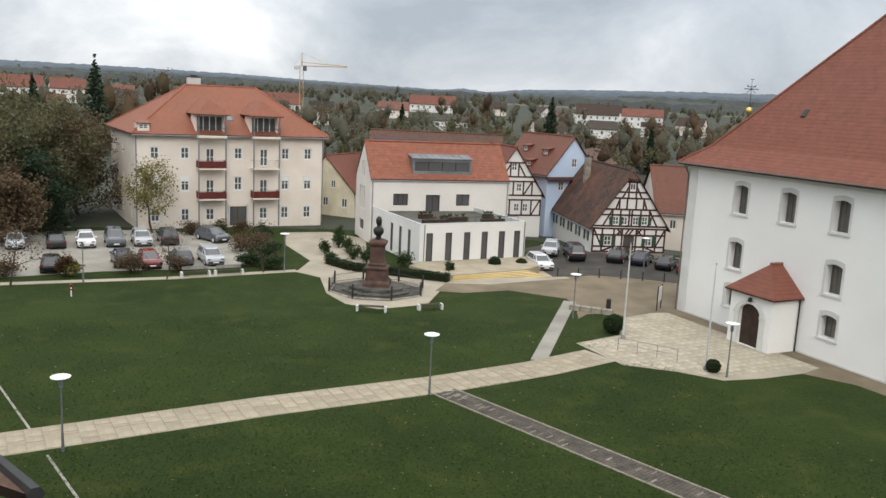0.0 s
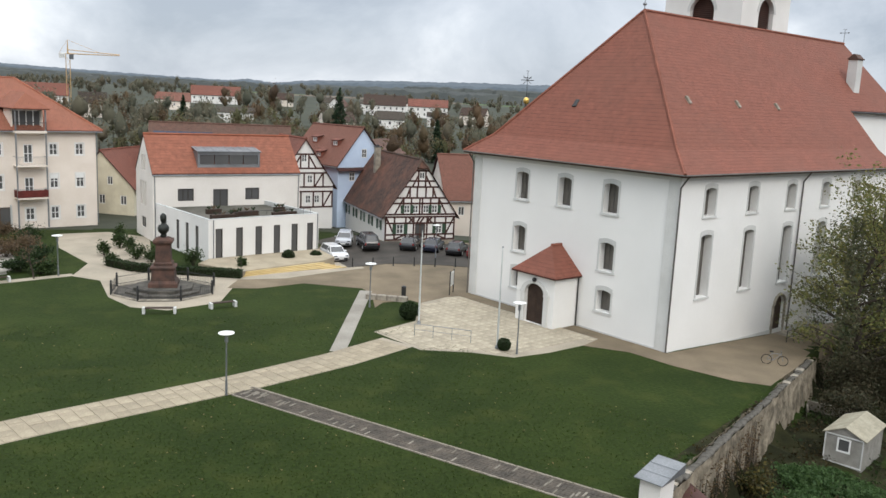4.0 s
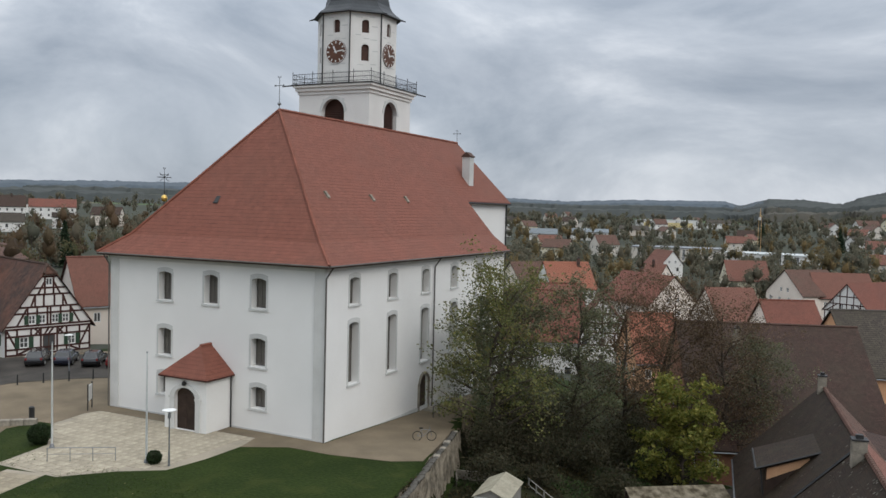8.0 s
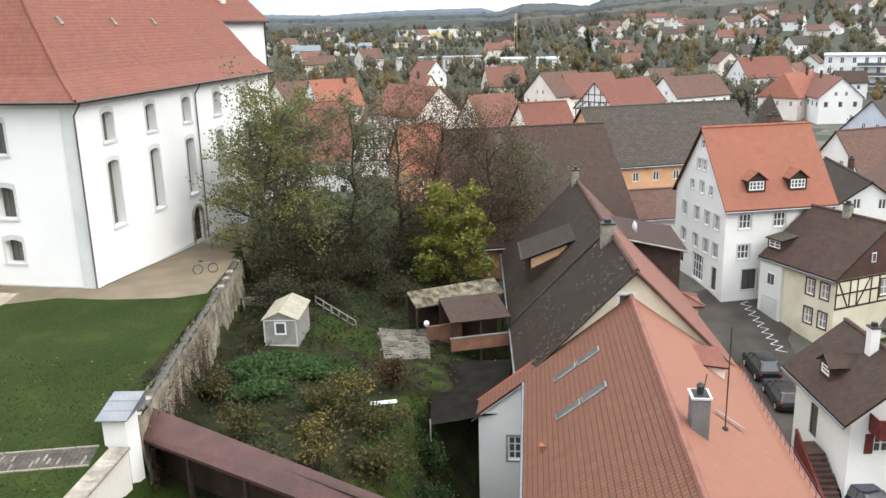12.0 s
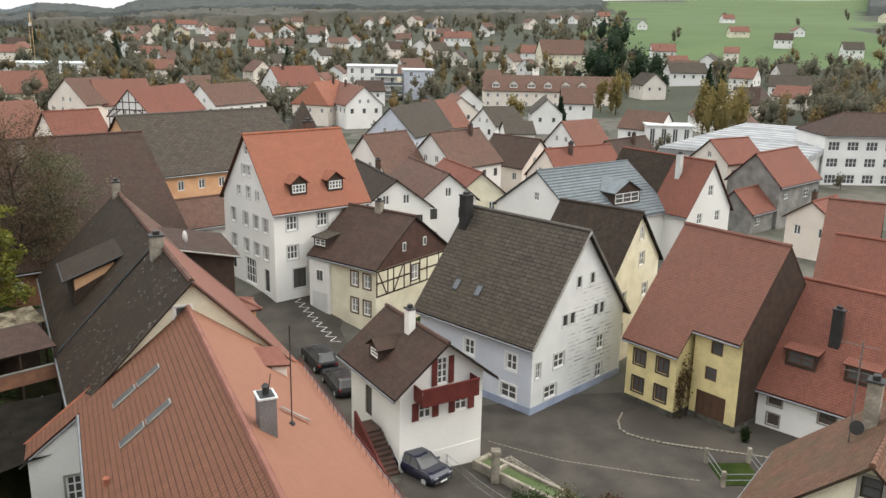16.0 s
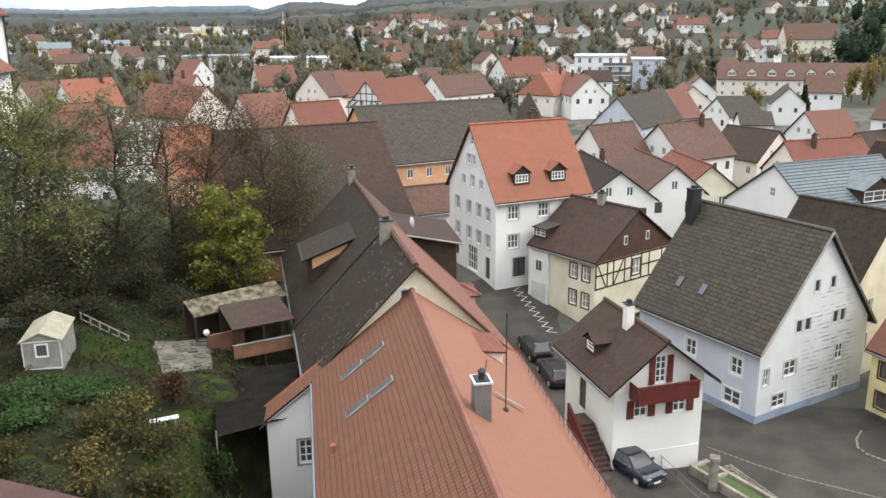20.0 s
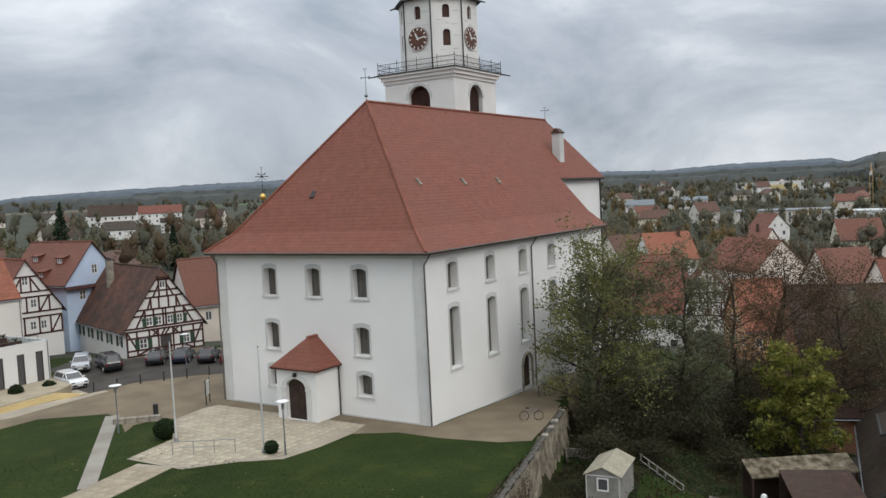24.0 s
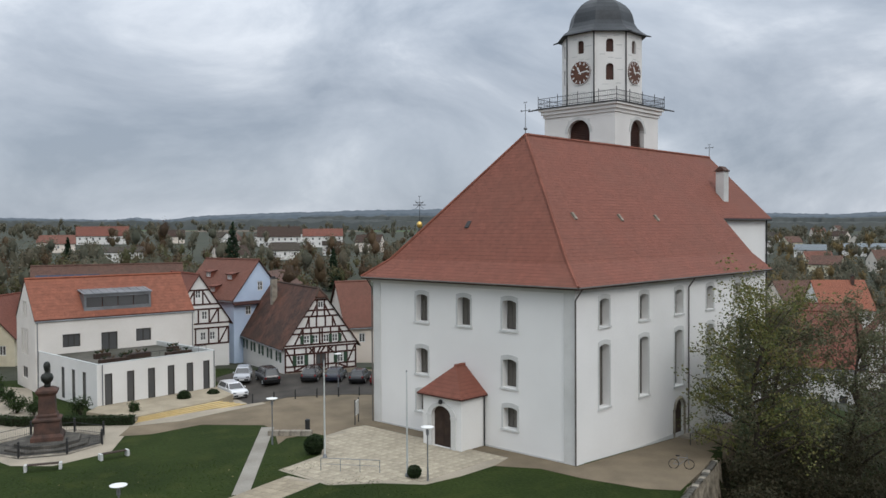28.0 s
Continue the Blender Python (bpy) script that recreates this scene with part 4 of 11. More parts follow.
HW, NL, EAVE = 10.26, 32.0, 12.35
front_wins = [(10.26 + u, z, 1.3, h) for u, z, h in ((-4.5, 8.95, 2.2), (0.04, 8.95, 2.2), (4.5, 8.95, 2.2), (-4.5, 4.7, 2.1), (4.5, 4.7, 2.1), (4.55, 1.65, 1.6), (-4.5, 1.65, 1.6))]
fo, fr_, fn = (0, HW, 0), (0, -1, 0), (-1, 0, 0)
cw = church_wall("front_wall", fo, fr_, fn, 2 * HW, EAVE, [arch_holes(x, z, w, h) for x, z, w, h in front_wins])
for x, z, w, h in front_wins:
    church_window(cw, fo, fr_, fn, x, z, w, h, 5)
side_wins = [(3.7 + 5.62 * i, 9.35, 1.3, 2.0) for i in range(5)] + [(3.7 + 5.62 * i, 3.5, 1.35, 4.55) for i in range(5)]
door_x = 15.0
so, sr_, sn = (0, -HW, 0), (1, 0, 0), (0, -1, 0)
cw = church_wall("side_wall", so, sr_, sn, NL, EAVE, [arch_holes(x, z, w, h) for x, z, w, h in side_wins] + [(door_x - 0.75, -0.65, door_x + 0.75, 2.35)])
for x, z, w, h in side_wins:
    church_window(cw, so, sr_, sn, x, z, w, h, 4 if h < 3 else 9)
church_wall("side_wall", (NL, HW, 0), (-1, 0, 0), (0, 1, 0), NL, EAVE, [])
church_wall("back_wall", (NL, -HW, 0), (0, 1, 0), (1, 0, 0), 2 * HW, EAVE, [])
for s in (-1, 1):
    pf = [(door_x + s * 0.75 * math.cos(radians(15 * k)), 1.62 + 0.73 * math.sin(radians(15 * k))) for k in range(7)] + [(door_x, 2.36), (door_x + s * 0.76, 2.36)]
    part("spandrel", Mesh().loft([[(x, -HW + 0.004, z) for x, z in pf], [(x, -HW + 0.19, z) for x, z in pf]]), M["church_white"], cw)
dr = part("door", Mesh().box(door_x - 0.73, -HW + 0.2, -0.65, door_x + 0.73, -HW + 0.32, 2.33), M["wood_dark"], cw)
sd = Mesh()
for s in (-1, 1):
    sd.box(door_x + s * 0.9 - 0.15, -HW - 0.07, -0.7, door_x + s * 0.9 + 0.15, -HW - 0.004, 1.62)
for k in range(8):
    q0, q1 = [(door_x + 0.86 * math.cos(radians(22.5 * j)), -HW - 0.05, 1.62 + 0.86 * math.sin(radians(22.5 * j))) for j in (k, k + 1)]
    sd.tube(q0, q1, 0.13, None, 4)
part("door_surround", sd, M["stone"], cw)
part("door_steps", Mesh().box(door_x - 1.5, -HW - 1.6, -1.5, door_x + 1.5, -HW - 0.004, -0.68).box(door_x - 1.5, -HW - 2.0, -1.5, door_x + 1.5, -HW - 1.6, -0.9), M["stone"], church)
rl_ = part("door_railing", Mesh(), M["metal_dark"], church)
ms = Mesh()
for k_, (px, py) in enumerate(((door_x - 2.6, -HW - 2.3), (door_x - 1.5, -HW - 2.3), (door_x + 1.5, -HW - 2.3), (door_x + 2.8, -HW - 2.3))):
    ms.tube((px, py, -1.6), (px, py, 0.35), 0.035, None, 5)
for zz in (-0.2, 0.33):
    ms.tube((door_x - 2.6, -HW - 2.3, zz), (door_x + 2.8, -HW - 2.3, zz), 0.025, None, 5)
rl_.data = ms.data("door_railing", M["metal_dark"])
# cornice under the eaves
cn = Mesh()
for z0, z1, o in ((EAVE - 0.45, EAVE - 0.25, 0.1), (EAVE - 0.25, EAVE, 0.26)):
    for q in ((-o, -HW - o, NL + o, -HW - 0.003), (-o, HW + 0.003, NL + o, HW + o), (-o, -HW - 0.003, -0.003, HW + 0.003)):
        part("cornice", Mesh().box(q[0], q[1], z0, q[2], q[3], z1), M["band_grey"], church)
# corner pilaster bands
for yy in (-HW, HW):
    s = 1 if yy < 0 else -1
    part("pilaster", Mesh().box(-0.06, min(yy, yy + s * 0.9), -1.5, -0.004, max(yy, yy + s * 0.9), EAVE - 0.46), M["band_grey"], church)
part("pilaster", Mesh().box(-0.06, -HW - 0.06, -1.5, 0.9, -HW - 0.004, EAVE - 0.46), M["church_white"], church)
part("base_course", Mesh().box(-0.05, -HW + 0.9, -1.5, -0.004, HW - 0.9, 0.12).box(0.9, -HW - 0.05, -3.0, NL, -HW - 0.004, -0.35), M["plaster_grey"], church)

# roof with bell-cast eaves; ridge at 24.3, hip towards the front
RZ, HIPX, RIDGE_END = 24.25, 7.9, 41.9
o = 0.75
B = [(-o, -HW - o, EAVE + 0.05), (NL + 0.2, -HW - o, EAVE + 0.05), (NL + 0.2, HW + o, EAVE + 0.05), (-o, HW + o, EAVE + 0.05)]
k = 0.16
zk = EAVE + 0.05 + (RZ - EAVE) * 0.125
inn = 1.95
C = [(-o + inn * 0.86, -HW - o + inn, zk), (NL + 0.2, -HW - o + inn, zk), (NL + 0.2, HW + o - inn, zk), (-o + inn * 0.86, HW + o - inn, zk)]
R0, R1 = (HIPX, 0, RZ), (NL + 0.2, 0, RZ)
nave_roof = part("roof", roof_shell([[Vector(p) for p in f] for f in (
    [B[0], B[1], C[1], C[0]], [C[0], C[1], R1, R0], [B[2], B[3], C[3], C[2]], [C[2], C[3], R0, R1], [B[3], B[0], C[0], C[3]], [C[3], C[0], R0])], 0.2), M["roof_church"], church)
part("ridge_tiles", ridge_caps([R0, (RIDGE_END, 0, RZ)], 0.13), M["cap_roof_church"], nave_roof)
for s in (0, 3):
    part("hip_tiles", ridge_caps([B[s], C[s], R0], 0.12), M["cap_roof_church"], nave_roof)
part("gutter", Mesh().tube((-o - 0.06, -HW - o, EAVE - 0.02), (-o - 0.06, HW + o, EAVE - 0.02), 0.07).tube((-o, -HW - o - 0.06, EAVE - 0.02), (NL, -HW - o - 0.06, EAVE - 0.02), 0.07), M["pipe_grey"], nave_roof)
for px, py in ((-0.12, -HW - 0.12), (16.4, -HW - 0.14), (-0.12, HW + 0.1)):
    dp = Mesh().tube((px, py, -2.0), (px, py, EAVE - 0.9), 0.06)
    ex = (px, py - 0.6, EAVE - 0.05) if py < 0 else (px - 0.6, py, EAVE - 0.05)
    dp.tube((px, py, EAVE - 0.9), ex, 0.06)
    part("downpipe", dp, M["pipe_grey"], church)
# gable wall of the nave above its eaves, and the taller, narrower choir
CHW, CE = 5.5, 17.3
part("back_gable", Mesh().face([(NL, -HW, EAVE), (NL, HW, EAVE), (NL, 0, RZ - 0.2)]), M["church_white"], church)
chx = 48.4
cho = 0.58
choir = Mesh()
poly = [(NL - 1.0, -CHW), (chx - 4.2, -CHW), (chx, -2.6), (chx, 2.6), (chx - 4.2, CHW), (NL - 1.0, CHW)]
choir.loft([[(x, y, -3) for x, y in poly], [(x, y, CE) for x, y in poly]])
part("choir", choir, M["church_white"], church)
cxs = NL + 0.2
poly2 = [(cxs, -CHW - cho), (chx - 4.0, -CHW - cho), (chx + cho, -2.9), (chx + cho, 2.9), (chx - 4.0, CHW + cho), (cxs, CHW + cho)]
P = [Vector((x, y, CE)) for x, y in poly2]
RA, RB = Vector((cxs, 0, RZ)), Vector((RIDGE_END, 0, RZ))
choir_roof = part("choir_roof", roof_shell([[P[0], P[1], RB, RA], [P[4], P[5], RA, RB], [P[1], P[2], RB], [P[2], P[3], RB], [P[3], P[4], RB]], 0.2), M["roof_church"], church)
part("gutter", Mesh().tube(P[0] - Vector((0, 0, 0.15)), P[1] - Vector((0, 0, 0.15)), 0.09).tube(P[1] - Vector((0, 0, 0.15)), P[2] - Vector((0, 0, 0.15)), 0.09), M["metal_dark"], choir_roof)
part("downpipe", Mesh().tube((chx - 4.3, -CHW - 0.15, -3), (chx - 4.3, -CHW - 0.15, CE - 0.2), 0.08), M["metal_dark"], church)
cch = Mesh().box(-0.55, -0.45, -1.5, 0.55, 0.45, 2.6, None, 0.03)
cc = part("chimney", cch, M["plaster_grey"], choir_roof)
cc.matrix_basis = pose(36.3, -4.1, 19.6)
part("chimney_cap", Mesh().box(-0.65, -0.55, 2.604, 0.65, 0.55, 2.72).loft([[(-0.6, -0.5, 2.72), (0.6, -0.5, 2.72), (0.6, 0.5, 2.72), (-0.6, 0.5, 2.72)], [(-0.6, -0.05, 3.15), (0.6, -0.05, 3.15), (0.6, 0.05, 3.15), (-0.6, 0.05, 3.15)]]), M["cap_roof_brown"], cc)
# small roof hatches
for hx, hz in ((6.0, 17.3), (12.6, 17.2), (18.6, 17.2)):
    yy = -(HW + o - inn) * (RZ - hz) / (RZ - zk)
    hs = part("roof_hatch", Mesh().box(-0.14, -0.34, -0.05, 0.14, 0.34, 0.16, None, 0.03), M["stone"], nave_roof)
    hs.matrix_basis = pose(hx, yy, hz, 50, 0, 0)
hs = part("roof_hatch", Mesh().box(-0.36, -0.2, -0.05, 0.36, 0.2, 0.14, None, 0.03), M["metal_dark"], nave_roof)
hs.matrix_basis = pose(2.9, 2.0, 16.7, 0, -52, 0)


def cross(parent, name, x, y, z, h, material="metal_dark", ball=0.0, bars=1):
    ms = Mesh().tube((0, 0, 0), (0, 0, h), 0.035, 0.022)
    if ball:
        ms.lathe([(0.02, ball), (ball * 0.35, ball * 1.1), (ball * 0.5, ball * 1.4), (ball * 0.35, ball * 1.7), (0.02, ball * 1.8)], 8)
    for i in range(bars):
        w = 0.42 - 0.12 * i
        ms.box(-0.025, -w, h * (0.72 + 0.14 * i), 0.025, w, h * (0.72 + 0.14 * i) + 0.05)
        for s in (-1, 1):
            ms.box(-0.04, s * w - 0.05, h * (0.72 + 0.14 * i) - 0.04, 0.04, s * w + 0.05, h * (0.72 + 0.14 * i) + 0.09)
    for s in (-1, 1):
        ms.box(-0.03, s * 0.1, h - 0.1, 0.03, s * 0.14, h + 0.02)
    c = part(name, ms, M[material], parent)
    c.matrix_basis = pose(x, y, z)
    return c


cross(nave_roof, "ridge_cross", HIPX, 0, RZ, 2.7, "metal_zinc", ball=0.34, bars=1)
cross(choir_roof, "ridge_cross", RIDGE_END, 0, RZ, 1.5, "metal_zinc", bars=1)

# porch before the front
porch = thing("church_porch", "small white church porch with red tiled roof and arched door", "porch", *(CH_MID + CH_U * 0.1), 0, CH_ANG)
PX, PW, PE, PA = -2.62, 1.95, 3.95, 6.0   # depth, half width, eave, apex
pm = Mesh()
wall_panel(pm, (PX, PW, 0), (0, -1, 0), (-1, 0, 0), 2 * PW, PE, [(0.97, 0.05, 2.93, 3.2)], 0.35, -0.3)
part("front_wall", pm, M["church_white"], porch)
for yy, rr, nn, oo in ((-PW, (1, 0, 0), (0, -1, 0), (PX, -PW, 0)), (PW, (-1, 0, 0), (0, 1, 0), (0.05 - 0.06, PW, 0))):
    pm = Mesh()
    wall_panel(pm, oo, rr, nn, -PX - 0.01, PE, [], 0.1, -0.3)
    part("side_wall", pm, M["church_white"], porch)
dm = Mesh()
for s in (-1, 1):
    a, b = sorted((s * 0.015, s * 0.975))
    dm.box(PX + 0.25, a, 0.06, PX + 0.33, b, 2.6)
    for zz in (0.3, 1.3, 2.0):
        dm.box(PX + 0.22, a + 0.1, zz, PX + 0.25, b - 0.1, zz + 0.55, None, 0.01)
dm.box(PX + 0.26, -0.975, 2.6, PX + 0.32, 0.975, 3.18)
part("door", dm, M["wood_dark"], porch, "dark brown double door")
for i in range(10):
    a0, a1 = math.pi * i / 10, math.pi * (i + 1) / 10
    p = [(0.985 * math.cos(a0), 2.42 + 0.74 * math.sin(a0)), (1.42 * math.cos(a0), 2.42 + 0.98 * math.sin(a0)), (1.42 * math.cos(a1), 2.42 + 0.98 * math.sin(a1)), (0.985 * math.cos(a1), 2.42 + 0.74 * math.sin(a1))]
    part("arch_stone", Mesh().loft([[(PX - 0.1, y, z) for y, z in p], [(PX - 0.004, y, z) for y, z in p]]), M["band_grey"], porch)
    # spandrel that closes the square opening above the arch
    p = [p[0], p[3], (p[3][0], 3.21), (p[0][0], 3.21)]
    part("spandrel", Mesh().loft([[(PX + 0.02, y, z) for y, z in p], [(PX + 0.2, y, z) for y, z in p]]), M["church_white"], porch)
for s in (-1, 1):
    part("jamb", Mesh().box(PX - 0.1, min(s * 0.99, s * 1.42), -0.1, PX - 0.004, max(s * 0.99, s * 1.42), 2.3), M["band_grey"], porch)
    part("capital", Mesh().box(PX - 0.14, min(s * 0.96, s * 1.5), 2.302, PX - 0.004, max(s * 0.96, s * 1.5), 2.46), M["band_grey"], porch)
e = 0.35
Q = [Vector(p) for p in ((PX - e, -PW - e, PE), (-0.01, -PW - e, PE), (-0.01, PW + e, PE), (PX - e, PW + e, PE))]
T0, T1 = Vector((PX + 1.5, 0, PA)), Vector((-0.01, 0, PA))
proof = part("roof", roof_shell([[Q[0], Q[1], T1, T0], [Q[2], Q[3], T0, T1], [Q[3], Q[0], T0]], 0.12), M["roof_church"], porch)
part("ridge_tiles", ridge_caps([T0, T1], 0.11), M["cap_roof_church"], proof)
part("downpipe", Mesh().tube((-0.12, -PW - 0.1, 0), (-0.12, -PW - 0.1, PE - 0.1), 0.05), M["metal_dark"], porch)
part("lamp", Mesh().lathe([(0.05, 3.3), (0.16, 3.36), (0.16, 3.55), (0.05, 3.65)], 8, pose(PX - 0.16, 0, 0)), M["metal_dark"], porch)

# ---- the tower ----
T_S = 8.9
tower = thing("church_tower", "white church tower with clock faces, railed gallery and dark onion dome", "church tower", *(CH_MID + CH_D * 27.3 - CH_U * 3.3), 0, CH_ANG)
# own frame: near corner at (0, 0); x along the nave, y to the north
GZ = 29.15
for oo, rr, nn in (((0, T_S, 0), (0, -1, 0), (-1, 0, 0)), ((0, 0, 0), (1, 0, 0), (0, -1, 0)), ((T_S, 0, 0), (0, 1, 0), (1, 0, 0)), ((T_S, T_S, 0), (-1, 0, 0), (0, 1, 0))):
    tm = Mesh()
    wall_panel(tm, oo, rr, nn, T_S, GZ, [(T_S / 2 - 1.38, 23.4, T_S / 2 + 1.38, 27.9)], 0.7, 8)
    tw = part("tower_wall", tm, M["plaster_white"], tower)
    O, Rr, Nn = Vector(oo), Vector(rr), Vector(nn)
    ms = Mesh()
    for i in range(23):   # sound louvres
        z = 23.45 + i * 0.19
        a = [O + Rr * (T_S / 2 + s * 1.37) - Nn * 0.42 for s in (-1, 1)]
        zz = Vector((0, 0, z))
        ms.face([a[0] + zz, a[1] + zz, a[1] + zz + Vector((0, 0, 0.15)) - Nn * 0.12, a[0] + zz + Vector((0, 0, 0.15)) - Nn * 0.12])
    a = [O + Rr * (T_S / 2 + s * 1.38) - Nn * 0.6 for s in (-1, 1)]
    ms.face([a[0] + Vector((0, 0, 23.4)), a[1] + Vector((0, 0, 23.4)), a[1] + Vector((0, 0, 27.9)), a[0] + Vector((0, 0, 27.9))])
    part("louvres", ms, M["louvre_brown"], tw)
    am = Mesh()   # arched head and raised surround
    for i in range(12):
        a0, a1 = math.pi * i / 12, math.pi * (i + 1) / 12
        P2 = lambda r, an, n_: O + Rr * (T_S / 2 + r * math.cos(an)) + Vector((0, 0, 26.5 + r * math.sin(an))) + Nn * n_
        am.face([P2(1.39, a0, -0.02), P2(1.39, a1, -0.02), O + Rr * (T_S / 2 + 1.39 * math.cos(a1)) + Vector((0, 0, 27.95)) - Nn * 0.02, O + Rr * (T_S / 2 + 1.39 * math.cos(a0)) + Vector((0, 0, 27.95)) - Nn * 0.02][::-1])
        am.face([P2(1.39, a0, 0.06), P2(1.72, a0, 0.06), P2(1.72, a1, 0.06), P2(1.39, a1, 0.06)])
        am.face([P2(1.72, a0, 0.06), P2(1.72, a0, 0.0), P2(1.72, a1, 0.0), P2(1.72, a1, 0.06)])
        am.face([P2(1.39, a0, -0.5), P2(1.39, a0, 0.06), P2(1.39, a1, 0.06), P2(1.39, a1, -0.5)])
    part("arch", am, M["plaster_grey"], tw)
cm = Mesh()
for z0, z1, q in ((GZ - 0.75, GZ - 0.4, 0.12), (GZ - 0.4, GZ, 0.3), (GZ, GZ + 0.22, 0.5)):
    cm.box(-q, -q, z0 + 0.002, T_S + q, T_S + q, z1)
part("cornice", cm, M["plaster_white"], tower)
part("gallery_floor", Mesh().box(-0.58, -0.58, GZ + 0.222, T_S + 0.58, T_S + 0.58, GZ + 0.34), M["metal_dark"], tower)
rail = Mesh()
g0, g1, gz = -0.5, T_S + 0.5, GZ + 0.34
for a, b in (((g0, g0), (g1, g0)), ((g1, g0), (g1, g1)), ((g1, g1), (g0, g1)), ((g0, g1), (g0, g0))):
    for zz in (0.15, 0.55, 1.05):
        rail.tube((*a, gz + zz), (*b, gz + zz), 0.03, 0.03, 4)
    for i in range(46):
        x, y = a[0] + (b[0] - a[0]) * i / 46, a[1] + (b[1] - a[1]) * i / 46
        rail.tube((x, y, gz), (x, y, gz + (1.35 if i % 12 == 0 else 1.05)), 0.045 if i % 12 == 0 else 0.013, None, 4)
part("railing", rail, M["metal_dark"], tower)
for cx, cy, s, t in ((g0, g1, -1, 1), (g1, g0, 1, -1), (g0, g0, -1, -1)):
    part("gargoyle", Mesh().tube((cx, cy, GZ + 0.25), (cx + s * 0.8, cy + t * 0.8, GZ + 0.05), 0.1, 0.06), M["metal_dark"], tower)
# octagon
OC, OR, OZ0, OZ1 = T_S / 2, 4.05, GZ + 0.3, 37.15
oct_r = OR / math.cos(math.pi / 8)
corner = lambda i, r, z: Vector((OC + r * math.cos(math.pi / 8 + i * math.pi / 4), OC + r * math.sin(math.pi / 8 + i * math.pi / 4), z))
for i in range(8):
    a, b = corner(i, oct_r, 0), corner(i + 1, oct_r, 0)
    w = (b - a).length
    r_ = (b - a) / w
    n_ = Vector((r_.y, -r_.x, 0))
    clocked = i in (3, 5, 1, 7)   # faces square to the walls
    holes = [(w / 2 - 0.4, 34.95, w / 2 + 0.4, 36.35)]
    if not clocked:
        holes.append((w / 2 - 0.42, 32.0, w / 2 + 0.42, 33.75))
    om = Mesh()
    wall_panel(om, a, r_, n_, w, OZ1, holes, 0.3, OZ0)
    ow = part("octagon_wall", om, M["plaster_white"], tower)
    for h in holes:
        q = Mesh()
        p = [a + r_ * h[0] - n_ * 0.25, a + r_ * h[2] - n_ * 0.25]
        q.face([p[0] + Vector((0, 0, h[1])), p[1] + Vector((0, 0, h[1])), p[1] + Vector((0, 0, h[3])), p[0] + Vector((0, 0, h[3]))])
        part("louvre", q, M["louvre_brown"], ow)
        for s in (0, 1):   # rounded heads
            q = Mesh()
            for j in range(5):
                an0, an1 = math.pi / 2 * j / 5, math.pi / 2 * (j + 1) / 5
                hw_ = (h[2] - h[0]) / 2
                f2 = lambda an, zz: a + r_ * ((h[0] + h[2]) / 2 + (1 if s else -1) * hw_ * math.cos(an)) - n_ * 0.01 + Vector((0, 0, zz))
                q.face([f2(an0, h[3] - hw_ + hw_ * math.sin(an0)), f2(an1, h[3] - hw_ + hw_ * math.sin(an1)), f2(an1, h[3] + 0.01), f2(an0, h[3] + 0.01)])
            part("arch_head", q, M["plaster_white"], ow)
    # painted stone bands
    rs = random.Random(i)
    for zz, off in ((30.2, 0), (30.8, 0.3), (31.5, -0.5), (34.3, 0.1), (34.65, -0.8), (31.6, 0.9), (34.2, 0.9), (30.85, -0.9), (36.5, -0.7), (36.6, 0.7), (35.6, 1.0), (33.0, 1.1)):
        c = a + r_ * (w / 2 + off) + n_ * 0.012
        l_ = 0.28 + 0.1 * rs.random()
        for d_ in (0,):
            bars = Mesh().face([c - r_ * l_ + Vector((0, 0, zz)), c + r_ * l_ + Vector((0, 0, zz)), c + r_ * l_ + Vector((0, 0, zz + 0.09)), c - r_ * l_ + Vector((0, 0, zz + 0.09))])
            part("quoin_band", bars, M["plaster_grey"], ow)
    if clocked:
        cl = Mesh()
        ctr = a + r_ * (w / 2) + n_ * 0.03 + Vector((0, 0, 32.9))
        ring = lambda r, d: [ctr + r_ * (r * math.cos(6.28318 * j / 32)) + Vector((0, 0, r * math.sin(6.28318 * j / 32))) + n_ * d for j in range(32)]
        cl.loft([ring(1.28, 0.0), ring(1.28, 0.05), ring(1.24, 0.07)])
        ck = part("clock", cl, M["clock_brown"], ow, "brown round clock face with cream numerals")
        nm = Mesh()
        ri, ro_ = ring(1.21, 0.085), ring(1.26, 0.085)
        for j in range(32):
            nm.face([ri[j], ro_[j], ro_[(j + 1) % 32], ri[(j + 1) % 32]])
        for j in range(12):
            an = math.pi / 6 * j
            dv = r_ * math.cos(an) + Vector((0, 0, math.sin(an)))
            tv = r_ * -math.sin(an) + Vector((0, 0, math.cos(an)))
            p0, p1 = ctr + dv * 0.86 + n_ * 0.09, ctr + dv * 1.12 + n_ * 0.09
            part("numeral", Mesh().face([p0 - tv * 0.05, p1 - tv * 0.075, p1 + tv * 0.075, p0 + tv * 0.05]), M["frame_white"], ck)
        part("clock_rim", nm, M["frame_white"], ck)
        for an, ln, wd in ((math.radians(8), 1.05, 0.05), (math.radians(118), 0.75, 0.075)):
            dv = r_ * math.cos(an) + Vector((0, 0, math.sin(an)))
            tv = r_ * -math.sin(an) + Vector((0, 0, math.cos(an)))
            h = Mesh().face([ctr - dv * 0.2 - tv * wd + n_ * 0.12, ctr + dv * ln * 0.8 - tv * wd * 1.3 + n_ * 0.12, ctr + dv * ln + n_ * 0.12, ctr + dv * ln * 0.8 + tv * wd * 1.3 + n_ * 0.12, ctr - dv * 0.2 + tv * wd + n_ * 0.12])
